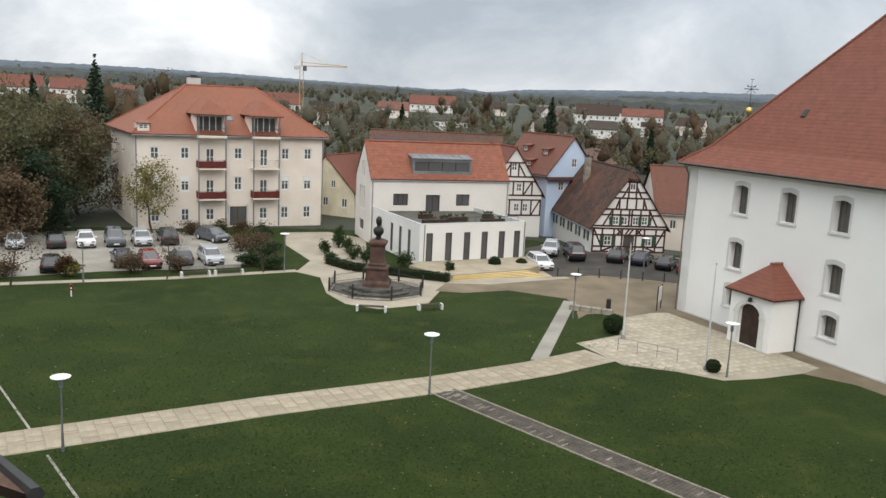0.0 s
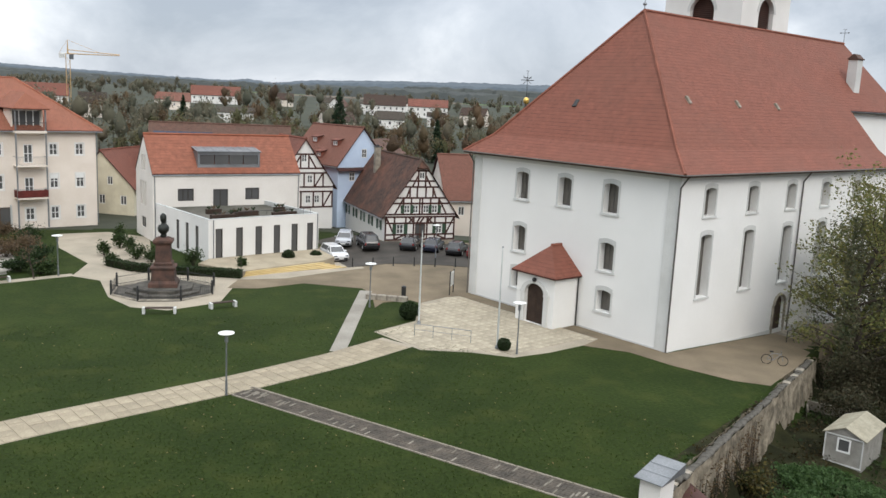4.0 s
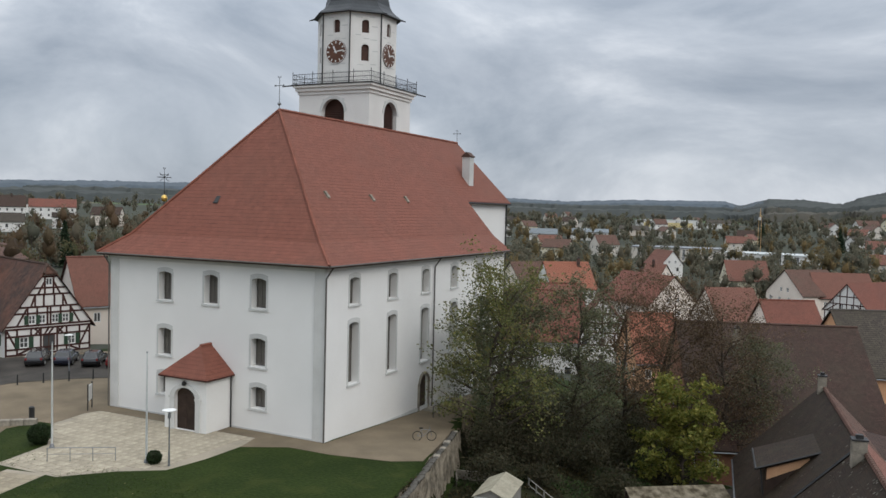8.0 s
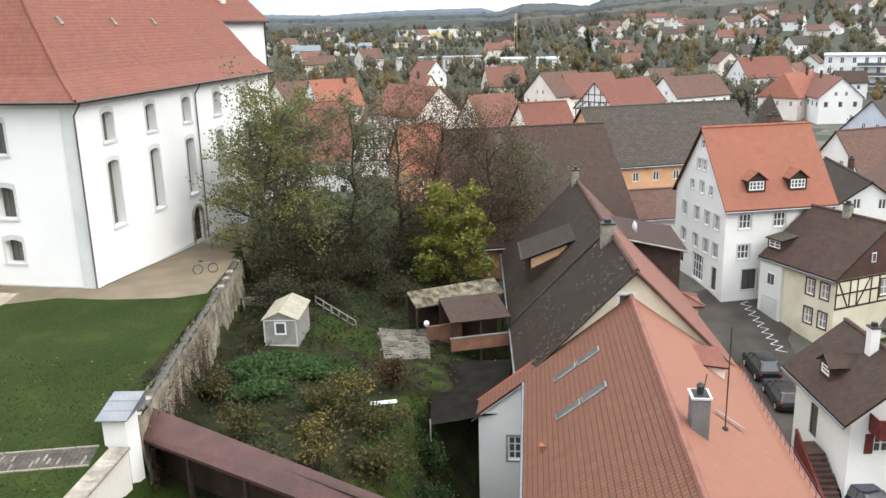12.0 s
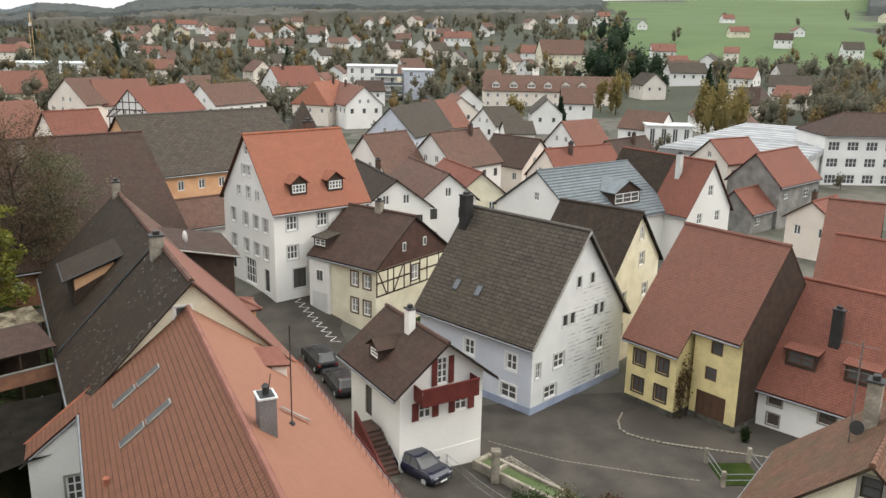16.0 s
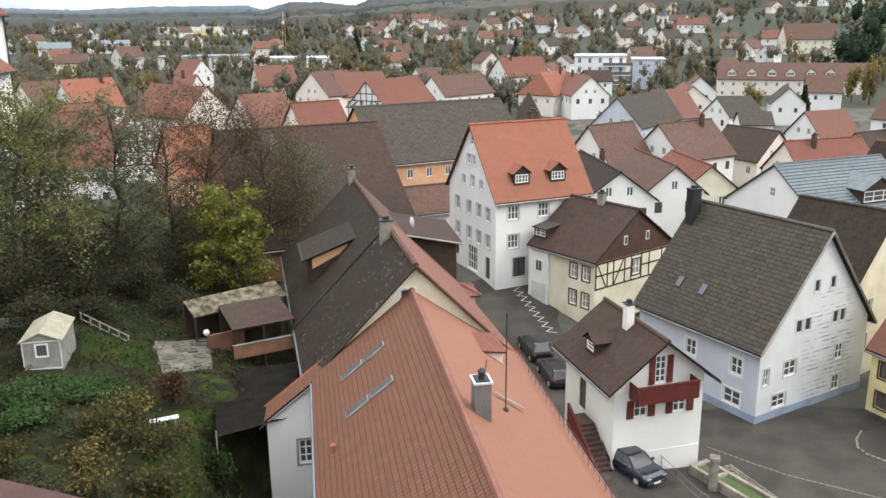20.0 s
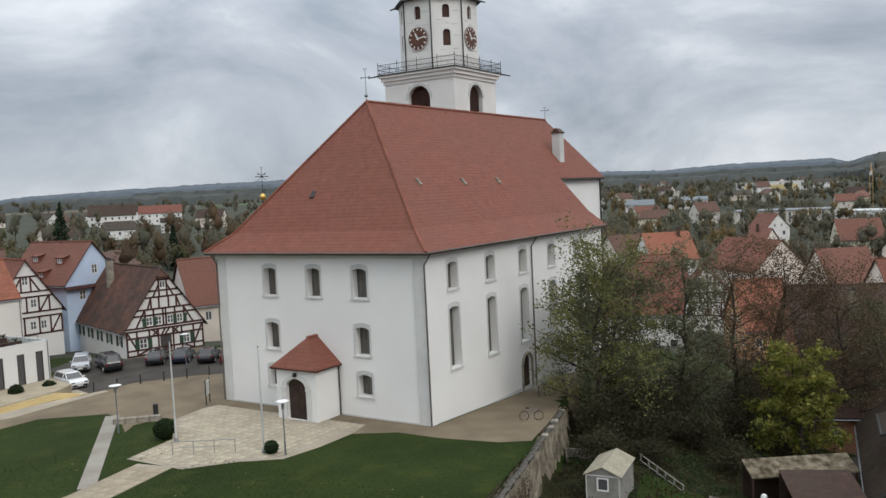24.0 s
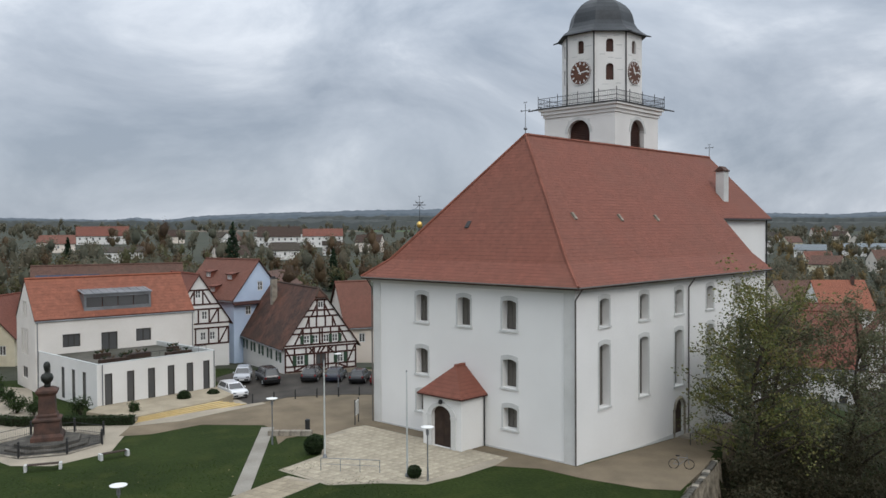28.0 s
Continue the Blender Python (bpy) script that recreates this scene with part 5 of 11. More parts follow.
            part("pointer", h, M["frame_white"], ck)
for i in (4, 5, 3):
    c = corner(i, oct_r + 0.08, 0)
    part("downpipe", Mesh().tube((c.x, c.y, OZ0), (c.x, c.y, OZ1), 0.07), M["metal_dark"], tower)
dome = Mesh()
prof = [(OR + 0.55, OZ1 - 0.1), (OR + 0.45, OZ1 + 0.05), (OR, OZ1 + 0.4), (OR - 0.45, OZ1 + 0.85), (OR - 0.72, OZ1 + 1.35), (OR - 0.82, OZ1 + 1.9), (OR - 0.95, OZ1 + 2.4), (OR - 1.2, OZ1 + 2.9), (OR - 1.6, OZ1 + 3.4), (OR - 2.1, OZ1 + 3.8), (OR - 2.6, OZ1 + 4.1), (OR - 3.1, OZ1 + 4.4), (0.75, OZ1 + 4.8), (0.6, OZ1 + 5.6), (0.6, OZ1 + 6.2), (0.9, OZ1 + 6.9), (0.7, OZ1 + 7.6), (0.15, OZ1 + 8.6)]
dome.loft([[corner(i, r / math.cos(math.pi / 8), z) for i in range(8)] for r, z in prof])
part("dome", dome, M["slate"], tower)
for i in (2, 4, 5, 6, 7):
    a, b = corner(i, oct_r + 0.45, OZ1 - 0.05), corner(i, oct_r + 1.0, OZ1 - 0.2)
    part("gargoyle", Mesh().tube(a, b, 0.1, 0.06), M["metal_dark"], tower)
cross(tower, "spire_cross", OC, OC, OZ1 + 8.5, 3.0, "gold", 0.7, 2)


# ---- paving of the square ----
def inside(p, poly):
    c = False
    for (x0, y0), (x1, y1) in zip(poly, poly[1:] + poly[:1]):
        if (y0 > p[1]) != (y1 > p[1]) and p[0] < (x1 - x0) * (p[1] - y0) / (y1 - y0) + x0:
            c = not c
    return c


def drape(name, poly, dz, material, label, category, cell=1.2):
    """A sheet of the given outline that follows the ground."""
    bm = bmesh.new()
    f = bm.faces.new([bm.verts.new((x, y, 0)) for x, y in poly])
    xs, ys = [p[0] for p in poly], [p[1] for p in poly]
    for ax, lo, hi in ((0, min(xs), max(xs)), (1, min(ys), max(ys))):
        n = max(1, int((hi - lo) / cell))
        for i in range(1, n):
            co, no = [0, 0, 0], [0, 0, 0]
            co[ax], no[ax] = lo + (hi - lo) * i / n, 1
            bmesh.ops.bisect_plane(bm, geom=bm.verts[:] + bm.edges[:] + bm.faces[:], plane_co=co, plane_no=no)
    for v in bm.verts:
        v.co.z = height(v.co.x, v.co.y) + dz
    bmesh.ops.recalc_face_normals(bm, faces=bm.faces[:])
    if sum(f.normal.z for f in bm.faces) < 0:
        bmesh.ops.reverse_faces(bm, faces=bm.faces[:])
    rim = bmesh.ops.extrude_edge_only(bm, edges=[e for e in bm.edges if e.is_boundary])
    for v in rim["geom"]:
        if isinstance(v, bmesh.types.BMVert):
            v.co.z -= 0.12
    me = bpy.data.meshes.new(name)
    bm.to_mesh(me)
    bm.free()
    me.materials.append(material)
    return tagged(new(name, me), label, category, kind="structure")


SLAB_CACHE = {}


def slab_mesh(w, d, material):
    key = (round(w, 2), round(d, 2), material)
    if key not in SLAB_CACHE:
        SLAB_CACHE[key] = Mesh().box(-w / 2, -d / 2, -0.05, w / 2, d / 2, 0.03, None, 0.012).data("slab", M[material])
    return SLAB_CACHE[key]


rs = random.Random(5)
path_main = ribbon("path_main", [(-27.5, 31.4), (-10.0, 42.3), (-0.7, 47.5), (5.2, 51.4), (9.6, 55.0)], (1.42, 1.42), 0.012, M["gravel"], "pale sandstone footpath of large slabs across the lawn", "footpath")
plaza_poly = [(10.8, 53.1), (14.1, 52.3), (16.7, 51.0), (19.5, 51.9), (22.5, 53.4), (24.3, 54.8), (17.1, 68.3), (15.8, 67.9), (13.2, 65.9), (11.8, 60.4), (8.3, 57.6)]
plaza = drape("plaza", plaza_poly, 0.014, M["gravel"], "pale stone paving in front of the church door", "paving")
square = drape("forecourt", [(9.7, 69.4), (9.3, 64.5), (10.2, 66.2), (12.6, 67.0), (13.2, 65.95), (15.8, 67.95), (17.1, 68.4), (24.3, 54.9), (22.5, 53.35), (25.2, 51.6), (26.8, 48.6), (29.4, 45.3), (31.25, 44.25), (38.85, 50.85), (56, 61.5), (54.5, 65.2), (27.8, 51.2), (18.4, 69.5), (46, 83.8),
                                 (44, 100), (26, 97), (10, 102), (6.6, 92), (9.5, 84), (8.6, 80.2), (-1.5, 74.8), (-2.3, 71.6), (0.2, 71.4), (4.2, 73.4), (9.1, 71.3)], 0.016, M["gravel_dull"], "grey-brown rolled gravel forecourt around the church", "gravel forecourt", 1.0)
street_up = drape("street_upper", [(8.9, 81.2), (13, 83.0), (19, 81.4), (23.2, 79.5), (30, 82), (28, 96.2), (24.6, 94.6), (14.4, 96.6), (11.5, 103), (6.8, 96), (8.4, 88)], 0.05, M["asphalt"], "dark asphalt lane and parking by the old houses", "street", 1.0)
for (xa, ya), (xb, yb), n0 in (((-27.0, 31.7), (-10.0, 42.3), 26), ((-10.0, 42.3), (-0.7, 47.5), 14), ((-0.7, 47.5), (5.2, 51.4), 9), ((5.2, 51.4), (9.2, 54.7), 7)):
    an = math.degrees(math.atan2(yb - ya, xb - xa))
    ln = math.hypot(xb - xa, yb - ya) / n0
    for i in range(n0):
        c = Vector((xa, ya)).lerp(Vector((xb, yb)), (i + 0.5) / n0)
        cuts = sorted(rs.sample((-0.7, -0.35, 0.0, 0.35, 0.7), 2))
        edges = [-1.38] + cuts + [1.38]
        for a, b in zip(edges, edges[1:]):
            s = part("slab", slab_mesh(ln - 0.025, b - a - 0.025, "slab_pale"), None, path_main)
            off = Vector((-math.sin(radians(an)), math.cos(radians(an)))) * (a + b) / 2
            s.matrix_basis = pose(c.x + off.x, c.y + off.y, height(c.x, c.y) + 0.008 + rs.uniform(-0.006, 0.006), rs.uniform(-0.2, 0.2), rs.uniform(-0.2, 0.2), an)
placed = 0
for j in range(-14, 22):
    off = rs.random()
    for i in range(-3, 22):
        c = CH_MID - CH_D * (1.9 + 0.68 * (i + off * 0.5)) * 1.0 + CH_U * (j * 0.66)
        if placed < 300 and all(inside((c + CH_D * a + CH_U * b)[:], plaza_poly) for a in (-0.33, 0.33) for b in (-0.32, 0.32)):
            s = part("slab", slab_mesh(0.655, 0.635, "plaza_slab"), None, plaza)
            s.matrix_basis = pose(c.x, c.y, height(c.x, c.y) + 0.012 + rs.uniform(-0.004, 0.004), 0, 0, CH_ANG)
            placed += 1
ribbon("path_side", [(5.3, 53.0), (9.35, 70.4)], (0.55, 0.5), 0.03, M["gravel_grey"], "narrow grey concrete footpath over the lawn", "footpath")
path_sett = ribbon("path_cobbled", [(-0.65, 46.05), (15.25, 30.25)], (0.78, 0.78), 0.015, M["sett"], "dark cobbled path with pale stone edging", "cobbled path")
st = Mesh()
dv, nv = Vector((15.9, -15.8)).normalized(), Vector((15.8, 15.9)).normalized()
ln = Vector((15.9, -15.8)).length
an = math.degrees(math.atan2(dv.y, dv.x))
for i in range(int(ln / 0.2)):
    for k in range(7):
        if rs.random() < 0.03:
            continue
        c = Vector((-0.65, 46.05)) + dv * (0.2 * i + 0.1) + nv * (-0.6 + 0.2 * k + rs.uniform(-0.02, 0.02))
        q = 0.08 + rs.uniform(0, 0.016)
        st.box(-q, -q, -0.03, q, q, 0.03 + rs.uniform(-0.008, 0.012), pose(c.x, c.y, height(c.x, c.y) + 0.01, 0, 0, an + rs.uniform(-6, 6)), 0.02)
setts = part("setts", st, M["sett"], path_sett)
setts["kind"] = "stuff"
pl = Mesh()
for i in range(46):   # paler, worn rows
    c = Vector((-0.65, 46.05)) + dv * (ln * (0.16 * rs.random() if i < 14 else rs.random())) + nv * rs.uniform(-0.5, 0.5)
    pl.box(-0.24, -0.05, -0.03, 0.24, 0.05, 0.045, pose(c.x, c.y, height(c.x, c.y) + 0.01, 0, 0, an + 90), 0.015)
w_ = part("worn_blocks", pl, M["stone_worn"], path_sett)
w_["kind"] = "stuff"
for s in (-0.8, 0.8):
    for i in range(24):
        c = Vector((-0.65, 46.05)) + dv * (ln * (i + 0.5) / 24) + nv * s
        k = part("edge_stone", slab_mesh(ln / 24 - 0.03, 0.09, "stone"), None, path_sett)
        k.matrix_basis = pose(c.x, c.y, height(c.x, c.y) + 0.03, 0, 0, an)
ribbon("path_worn", [(-27.5, 46.2), (-24.68, 42.78), (-20.14, 37.35)], (0.06, 0.06), 0.01, M["gravel_grey"], "narrow worn gravel line in the lawn", "footpath")
ribbon("path_worn_2", [(-18.1, 34.84), (-14.95, 31.07), (-11.0, 26.4)], (0.06, 0.06), 0.01, M["gravel_grey"], "narrow worn gravel line in the lawn", "footpath")
ribbon("path_upper", [(-52, 58.5), (-37, 65.6), (-25.1, 71.0), (-15.4, 76.8)], (0.75, 0.3), 0.012, M["gravel"], "pale gravel walk along the upper edge of the lawn", "footpath")
drape("gravel_walk", [(-12.9, 74.6), (-11.3, 68.6), (-9.2, 65.3), (-6.4, 64.2), (-2.7, 66.6), (-1.8, 72), (-1.4, 76.4), (-6, 77.4), (-8.9, 80.5), (-10.3, 88), (-11.5, 97), (-16.5, 101), (-21.5, 99), (-19.4, 90), (-15.2, 82), (-15.5, 76.4)], 0.014, M["gravel"], "pale gravel walk and round place at the monument", "gravel walk")
drape("car_park", [(-58, 72), (-40, 66.9), (-32, 72.2), (-22.4, 76.2), (-20.2, 80), (-23.8, 88.5), (-25, 93.5), (-36, 96), (-46, 91), (-62, 84)], 0.012, M["gravel_grey"], "grey gravel car park beside the apartment house", "car park", 3.0)


# ---- street lamps, flagpoles, small fittings ----
def lamp_post():
    L = thing("street_lamp", "slim grey street lamp with a flat round disc head", "street lamp", group="square lamps")
    part("pole", Mesh().lathe([(0.075, -0.1), (0.075, 0.0), (0.06, 0.9), (0.045, 0.95), (0.04, 3.0)], 10), M["metal_zinc"], L)
    h = part("lamp_head", Mesh().lathe([(0.06, 3.0), (0.1, 3.05), (0.1, 3.3), (0.06, 3.36), (0.05, 3.5)], 10), M["metal_zinc"], L)
    part("disc", Mesh().lathe([(0.22, 3.5), (0.42, 3.51), (0.44, 3.55), (0.25, 3.59), (0.05, 3.61)], 24), M["frame_white"], L, "white enamelled disc")
    for i in range(3):
        a = 2.1 * i
        part("strut", Mesh().tube((0.09 * math.cos(a), 0.09 * math.sin(a), 3.3), (0.25 * math.cos(a), 0.25 * math.sin(a), 3.51), 0.012, None, 4), M["metal_zinc"], L)
    return L


lp = lamp_post()
spots = [(-17.6, 35.3), (-1.5, 45.45), (8.9, 64.7), (17.1, 51.7), (-31.6, 67.8), (-16.6, 76.5), (18.6, 85.5)]
lp.matrix_basis = pose(*spots[0], height(*spots[0]))
for sx, sy in spots[1:]:
    copy_thing(lp, pose(sx, sy, height(sx, sy)))
fp = thing("flagpole", "tall slim pale flagpole without a flag", "flagpole", 16.1, 53.0, 0, group="flagpoles")
part("pole", Mesh().lathe([(0.07, -0.1), (0.065, 2.0), (0.05, 5.5), (0.035, 7.0)], 10), M["metal_pale"], fp)
part("base", Mesh().lathe([(0.16, -0.1), (0.16, 0.12), (0.09, 0.3)], 10), M["metal_zinc"], fp)
part("cap", Mesh().lathe([(0.04, 7.0), (0.06, 7.04), (0.03, 7.1)], 8), M["metal_zinc"], fp)
copy_thing(fp, pose(11.9, 59.5, 0.0))
for k, (ax, ay, bx, by) in enumerate(((11.0, 56.4, 14.6, 54.4),)):
    hr_ = thing("handrail", "slim steel handrail beside the church paving", "handrail", ax, ay, 0)
    d = Vector((bx - ax, by - ay))
    for i in range(4):
        q = d * i / 3
        part("post", Mesh().tube((q.x, q.y, 0), (q.x, q.y, 0.9), 0.025), M["metal_zinc"], hr_)
    part("rail", Mesh().tube((0, 0, 0.9), (d.x, d.y, 0.9), 0.025).tube((0, 0, 0.5), (d.x, d.y, 0.5), 0.015), M["metal_zinc"], hr_)
bl_ = thing("bollard", "short dark metal bollard at the edge of the square", "bollard", group="bollards")
part("post", Mesh().lathe([(0.06, -0.1), (0.06, 0.8), (0.045, 0.84), (0.06, 0.88), (0.02, 0.95)], 10), M["metal_dark"], bl_)
part("base", Mesh().lathe([(0.1, -0.1), (0.1, 0.05)], 10), M["metal_dark"], bl_)
bpos = [(9.4 + 2.05 * i, 81.6 - 0.10 * i + 0.35 * math.sin(i)) for i in range(7)]
bl_.matrix_basis = pose(*bpos[0], height(*bpos[0]))
for q in bpos[1:]:
    copy_thing(bl_, pose(*q, height(*q)))
# low gabion-like stone seat and post by the small lawn
seat = thing("stone_bench", "low weathered stone block bench at the lawn's corner", "bench", 10.6, 67.0, 0, -22)
for i in range(4):
    part("block", Mesh().box(-0.42, -0.25, -0.05, 0.42, 0.25, 0.42, None, 0.03), M["stone"], seat).matrix_basis = pose(-1.3 + 0.88 * i, 0.02 * i, 0)
bin_ = thing("litter_bin", "dark cylindrical litter bin on the square", "litter bin", 12.2, 68.0, 0)
part("body", Mesh().lathe([(0.2, 0), (0.2, 0.85)], 12), M["metal_dark"], bin_)
part("lid", Mesh().lathe([(0.22, 0.855), (0.22, 0.92), (0.1, 1.0)], 12), M["metal_dark"], bin_)
for bx, by, rz, w in ((-23.6, 72.3, 29, 2.4), (-21.0, 73.7, 29, 2.4), (-6.9, 63.4, 0, 2.2), (-2.4, 65.0, 22, 1.9)):
    b = thing("park_bench", "dark wooden park bench on pale concrete feet", "bench", bx, by, 0, rz, "park benches")
    for s in (-1, 1):
        part("foot", Mesh().box(s * w / 2 - 0.09, -0.25, -0.02, s * w / 2 + 0.09, 0.25, 0.46, None, 0.02), M["plaster_grey"], b)
    for k in range(3):
        part("seat_slat", Mesh().box(-w / 2 + 0.1, -0.22 + 0.15 * k, 0.40, w / 2 - 0.1, -0.09 + 0.15 * k, 0.45), M["wood_dark"], b)
    if bx < -20:
        for k in range(2):
            part("back_slat", Mesh().box(-w / 2 + 0.1, 0.24, 0.58 + 0.16 * k, w / 2 - 0.1, 0.28, 0.70 + 0.16 * k), M["wood_grey"], b)
hyd = thing("hydrant", "small red and white hydrant marker on the lawn", "hydrant", -30.3, 62.9, 0)
part("post", Mesh().lathe([(0.05, -0.05), (0.05, 0.75)], 8), M["frame_white"], hyd)
part("cap", Mesh().box(-0.16, -0.06, 0.5, 0.16, 0.06, 0.62).lathe([(0.09, 0.75), (0.09, 0.95), (0.03, 1.05)], 8), M["car_red"], hyd)
sg = thing("notice_board", "dark framed notice board beside the church wall", "notice board", 16.6, 69.2, 0, 62)
for s in (-1, 1):
    part("post", Mesh().box(s * 0.6 - 0.04, -0.04, -0.1, s * 0.6 + 0.04, 0.04, 2.1), M["metal_dark"], sg)
part("board", Mesh().box(-0.55, -0.03, 0.75, 0.55, 0.03, 1.95), M["plaster_grey"], sg)

# ---- the monument ----
mo = thing("monument", "bronze bust on a broad red sandstone pedestal with stepped base", "monument", -7.3, 70.7, 0)
part("kerbed_bed", Mesh().lathe([(4.05, -0.05), (4.05, 0.06)], 8, None, True, 0.39), M["stone_dark"], mo)
part("step", Mesh().lathe([(3.1, 0.064), (3.1, 0.2), (3.04, 0.24)], 8, None, True, 0.39), M["stone_dark"], mo)
part("step", Mesh().lathe([(2.45, 0.244), (2.45, 0.46), (2.4, 0.5)], 8, None, True, 0.39), M["stone_dark"], mo)
part("base", Mesh().lathe([(1.6, 0.504), (1.6, 0.8), (1.42, 0.95), (1.3, 1.02), (1.24, 1.9), (1.4, 2.0), (1.4, 2.12), (1.1, 2.22)], 4, None, True, 0.785), M["stone_red"], mo)
part("shaft", Mesh().lathe([(1.0, 2.224), (1.04, 2.4), (0.86, 2.52), (0.8, 3.85), (0.9, 3.98), (1.08, 4.1), (1.08, 4.28), (0.8, 4.4), (0.55, 4.5)], 4, None, True, 0.785), M["stone_red"], mo)
part("bust", Mesh().lathe([(0.3, 4.504), (0.32, 4.62), (0.24, 4.72), (0.34, 4.82), (0.54, 5.0), (0.6, 5.24), (0.5, 5.44), (0.24, 5.56), (0.19, 5.68), (0.27, 5.8), (0.33, 6.02), (0.31, 6.24), (0.18, 6.4), (0.03, 6.45)], 14, Matrix.Diagonal((0.78, 1.15, 1, 1))), M["bronze"], mo, smooth=True)
fe = thing("monument_fence", "low dark iron railing around the monument", "fence", -7.3, 70.7, 0)
ring = [(4.2 * math.cos(math.pi / 8 + i * math.pi / 4), 3.8 * math.sin(math.pi / 8 + i * math.pi / 4)) for i in range(8)]
for a, b in zip(ring, ring[1:] + ring[:1]):
    part("post", Mesh().lathe([(0.09, 0), (0.09, 1.0), (0.05, 1.05), (0.1, 1.15), (0.02, 1.25)], 8, pose(*a, 0)), M["metal_dark"], fe)
    rl = Mesh()
    for z in (0.25, 0.85):
        rl.tube((*a, z), (*b, z), 0.022, None, 4)
    for k in range(1, 16):
        x, y = a[0] + (b[0] - a[0]) * k / 16, a[1] + (b[1] - a[1]) * k / 16
        rl.tube((x, y, 0.12), (x, y, 1.0), 0.012, 0.004, 4)
    part("railing_panel", rl, M["metal_dark"], fe)
    part("kerb", Mesh().tube((*a, 0.05), (*b, 0.05), 0.1, None, 4), M["stone"], fe)


# ---- apartment house ----
aw = []
for cx in (2.0, 5.45, 11.8, 17.75, 20.7):
    aw += [("s0", cx, 8.15, 0.95, 1.35, {"fmat": "frame_white", "surround": "plaster_white"}), ("s0", cx, 4.35, 0.95, 1.65, {"surround": "plaster_white"})]
    if cx != 11.8:
        aw.append(("s0", cx, 0.75, 0.95, 1.45, {"surround": "plaster_white"}))
for cx in (8.4, 15.0):
    aw += [("s0", cx, 7.3, 1.0, 2.1, {}), ("s0", cx, 3.55, 1.0, 2.1, {}), ("s0", cx, 0.75, 1.0, 1.4, {"surround": "plaster_white"})]
aw.append(("s0", 11.8, 0.0, 2.4, 2.35, {"nx": 2, "ny": 1, "fmat": "frame_brown"}))
for cx in (3.5, 9.3, 15.2):
    aw += [("g0", cx, z, 0.95, 1.4, {}) for z in (8.15, 4.5, 0.75)]
apt = house("apartment_house", "large cream plastered apartment house with a hipped red tile roof", -43.39, 103.34, 31.3, 23.83, 19.95, 0, 11.03, 16.75, "plaster_cream", "roof_orange", "apartment house",
            hip=(8.3, 6.6), oe=0.6, og=0.6, wins=aw, depth=0.1, chimneys=((9.4, 0.5, 17.7, 1.6, 0.9, "plaster_grey"),))
aroof = next(c for c in apt.children if c.name.startswith("roof"))
awall = next(c for c in apt.children if c.name.startswith("wall"))
for cx, levels in ((8.4, ((3.45, "wood_red"), (7.1, "wood_red"))), (15.0, ((3.45, "wood_red"), (7.1, "metal_zinc")))):
    bx = 0.6 + cx
    yf = -9.975 + 0.6
    for zb, mt in levels:
        b = part("balcony", Mesh().box(bx - 1.65, yf - 1.25, zb - 0.18, bx + 1.65, yf - 0.004, zb, None, 0.01), M["plaster_cream"], apt)
        pan = Mesh()
        if mt == "wood_red":
            pan.box(bx - 1.65, yf - 1.27, zb + 0.05, bx + 1.65, yf - 1.21, zb + 0.85)
            for s in (-1, 1):
                pan.box(bx + s * 1.62 - 0.03, yf - 1.2, zb + 0.05, bx + s * 1.62 + 0.03, yf - 0.02, zb + 0.85)
        else:
            for i in range(24):
                x = bx - 1.6 + 3.2 * i / 23
                pan.tube((x, yf - 1.22, zb), (x, yf - 1.22, zb + 0.85), 0.012, None, 4)
        part("parapet", pan, M[mt], b)
        part("rail", Mesh().tube((bx - 1.65, yf - 1.24, zb + 0.95), (bx + 1.65, yf - 1.24, zb + 0.95), 0.03).tube((bx - 1.63, yf - 1.24, zb + 0.95), (bx - 1.63, yf, zb + 0.95), 0.03).tube((bx + 1.63, yf - 1.24, zb + 0.95), (bx + 1.63, yf, zb + 0.95), 0.03), M["metal_zinc"], b)
    for s in (-1, 1):
        part("balcony_post", Mesh().box(bx + s * 1.6 - 0.07, yf - 1.24, 0, bx + s * 1.6 + 0.07, yf - 1.1, 13.45), M["metal_zinc"], apt)
    # roofed loggia that breaks the eaves
    lo = part("loggia", Mesh().box(bx - 1.7, yf - 1.3, 10.7, bx + 1.7, yf + 2.4, 10.95).box(bx - 1.7, yf - 0.02, 10.95, bx - 1.55, yf + 2.4, 13.4).box(bx + 1.55, yf - 0.02, 10.95, bx + 1.7, yf + 2.4, 13.4), M["plaster_cream"], apt)
    part("glazing", Mesh().box(bx - 1.55, yf + 0.3, 10.95, bx + 1.55, yf + 0.36, 13.3), M["glass"], lo)
    fr = Mesh()
    for i in range(5):
        x = bx - 1.5 + 0.75 * i
        fr.box(x - 0.05, yf + 0.22, 10.95, x + 0.05, yf + 0.3, 13.3)
    fr.box(bx - 1.55, yf + 0.22, 13.15, bx + 1.55, yf + 0.3, 13.35)
    part("frame", fr, M["frame_white"], lo)
    rl = Mesh().tube((bx - 1.65, yf - 1.25, 11.9), (bx + 1.65, yf - 1.25, 11.9), 0.03)
    for i in range(26):
        x = bx - 1.65 + 3.3 * i / 25
        rl.tube((x, yf - 1.25, 10.9), (x, yf - 1.25, 11.9), 0.014, None, 4)
    part("railing", rl, M["metal_dark"], lo)
    e0, e1, zz = yf - 1.5, yf + 4.5, 13.45
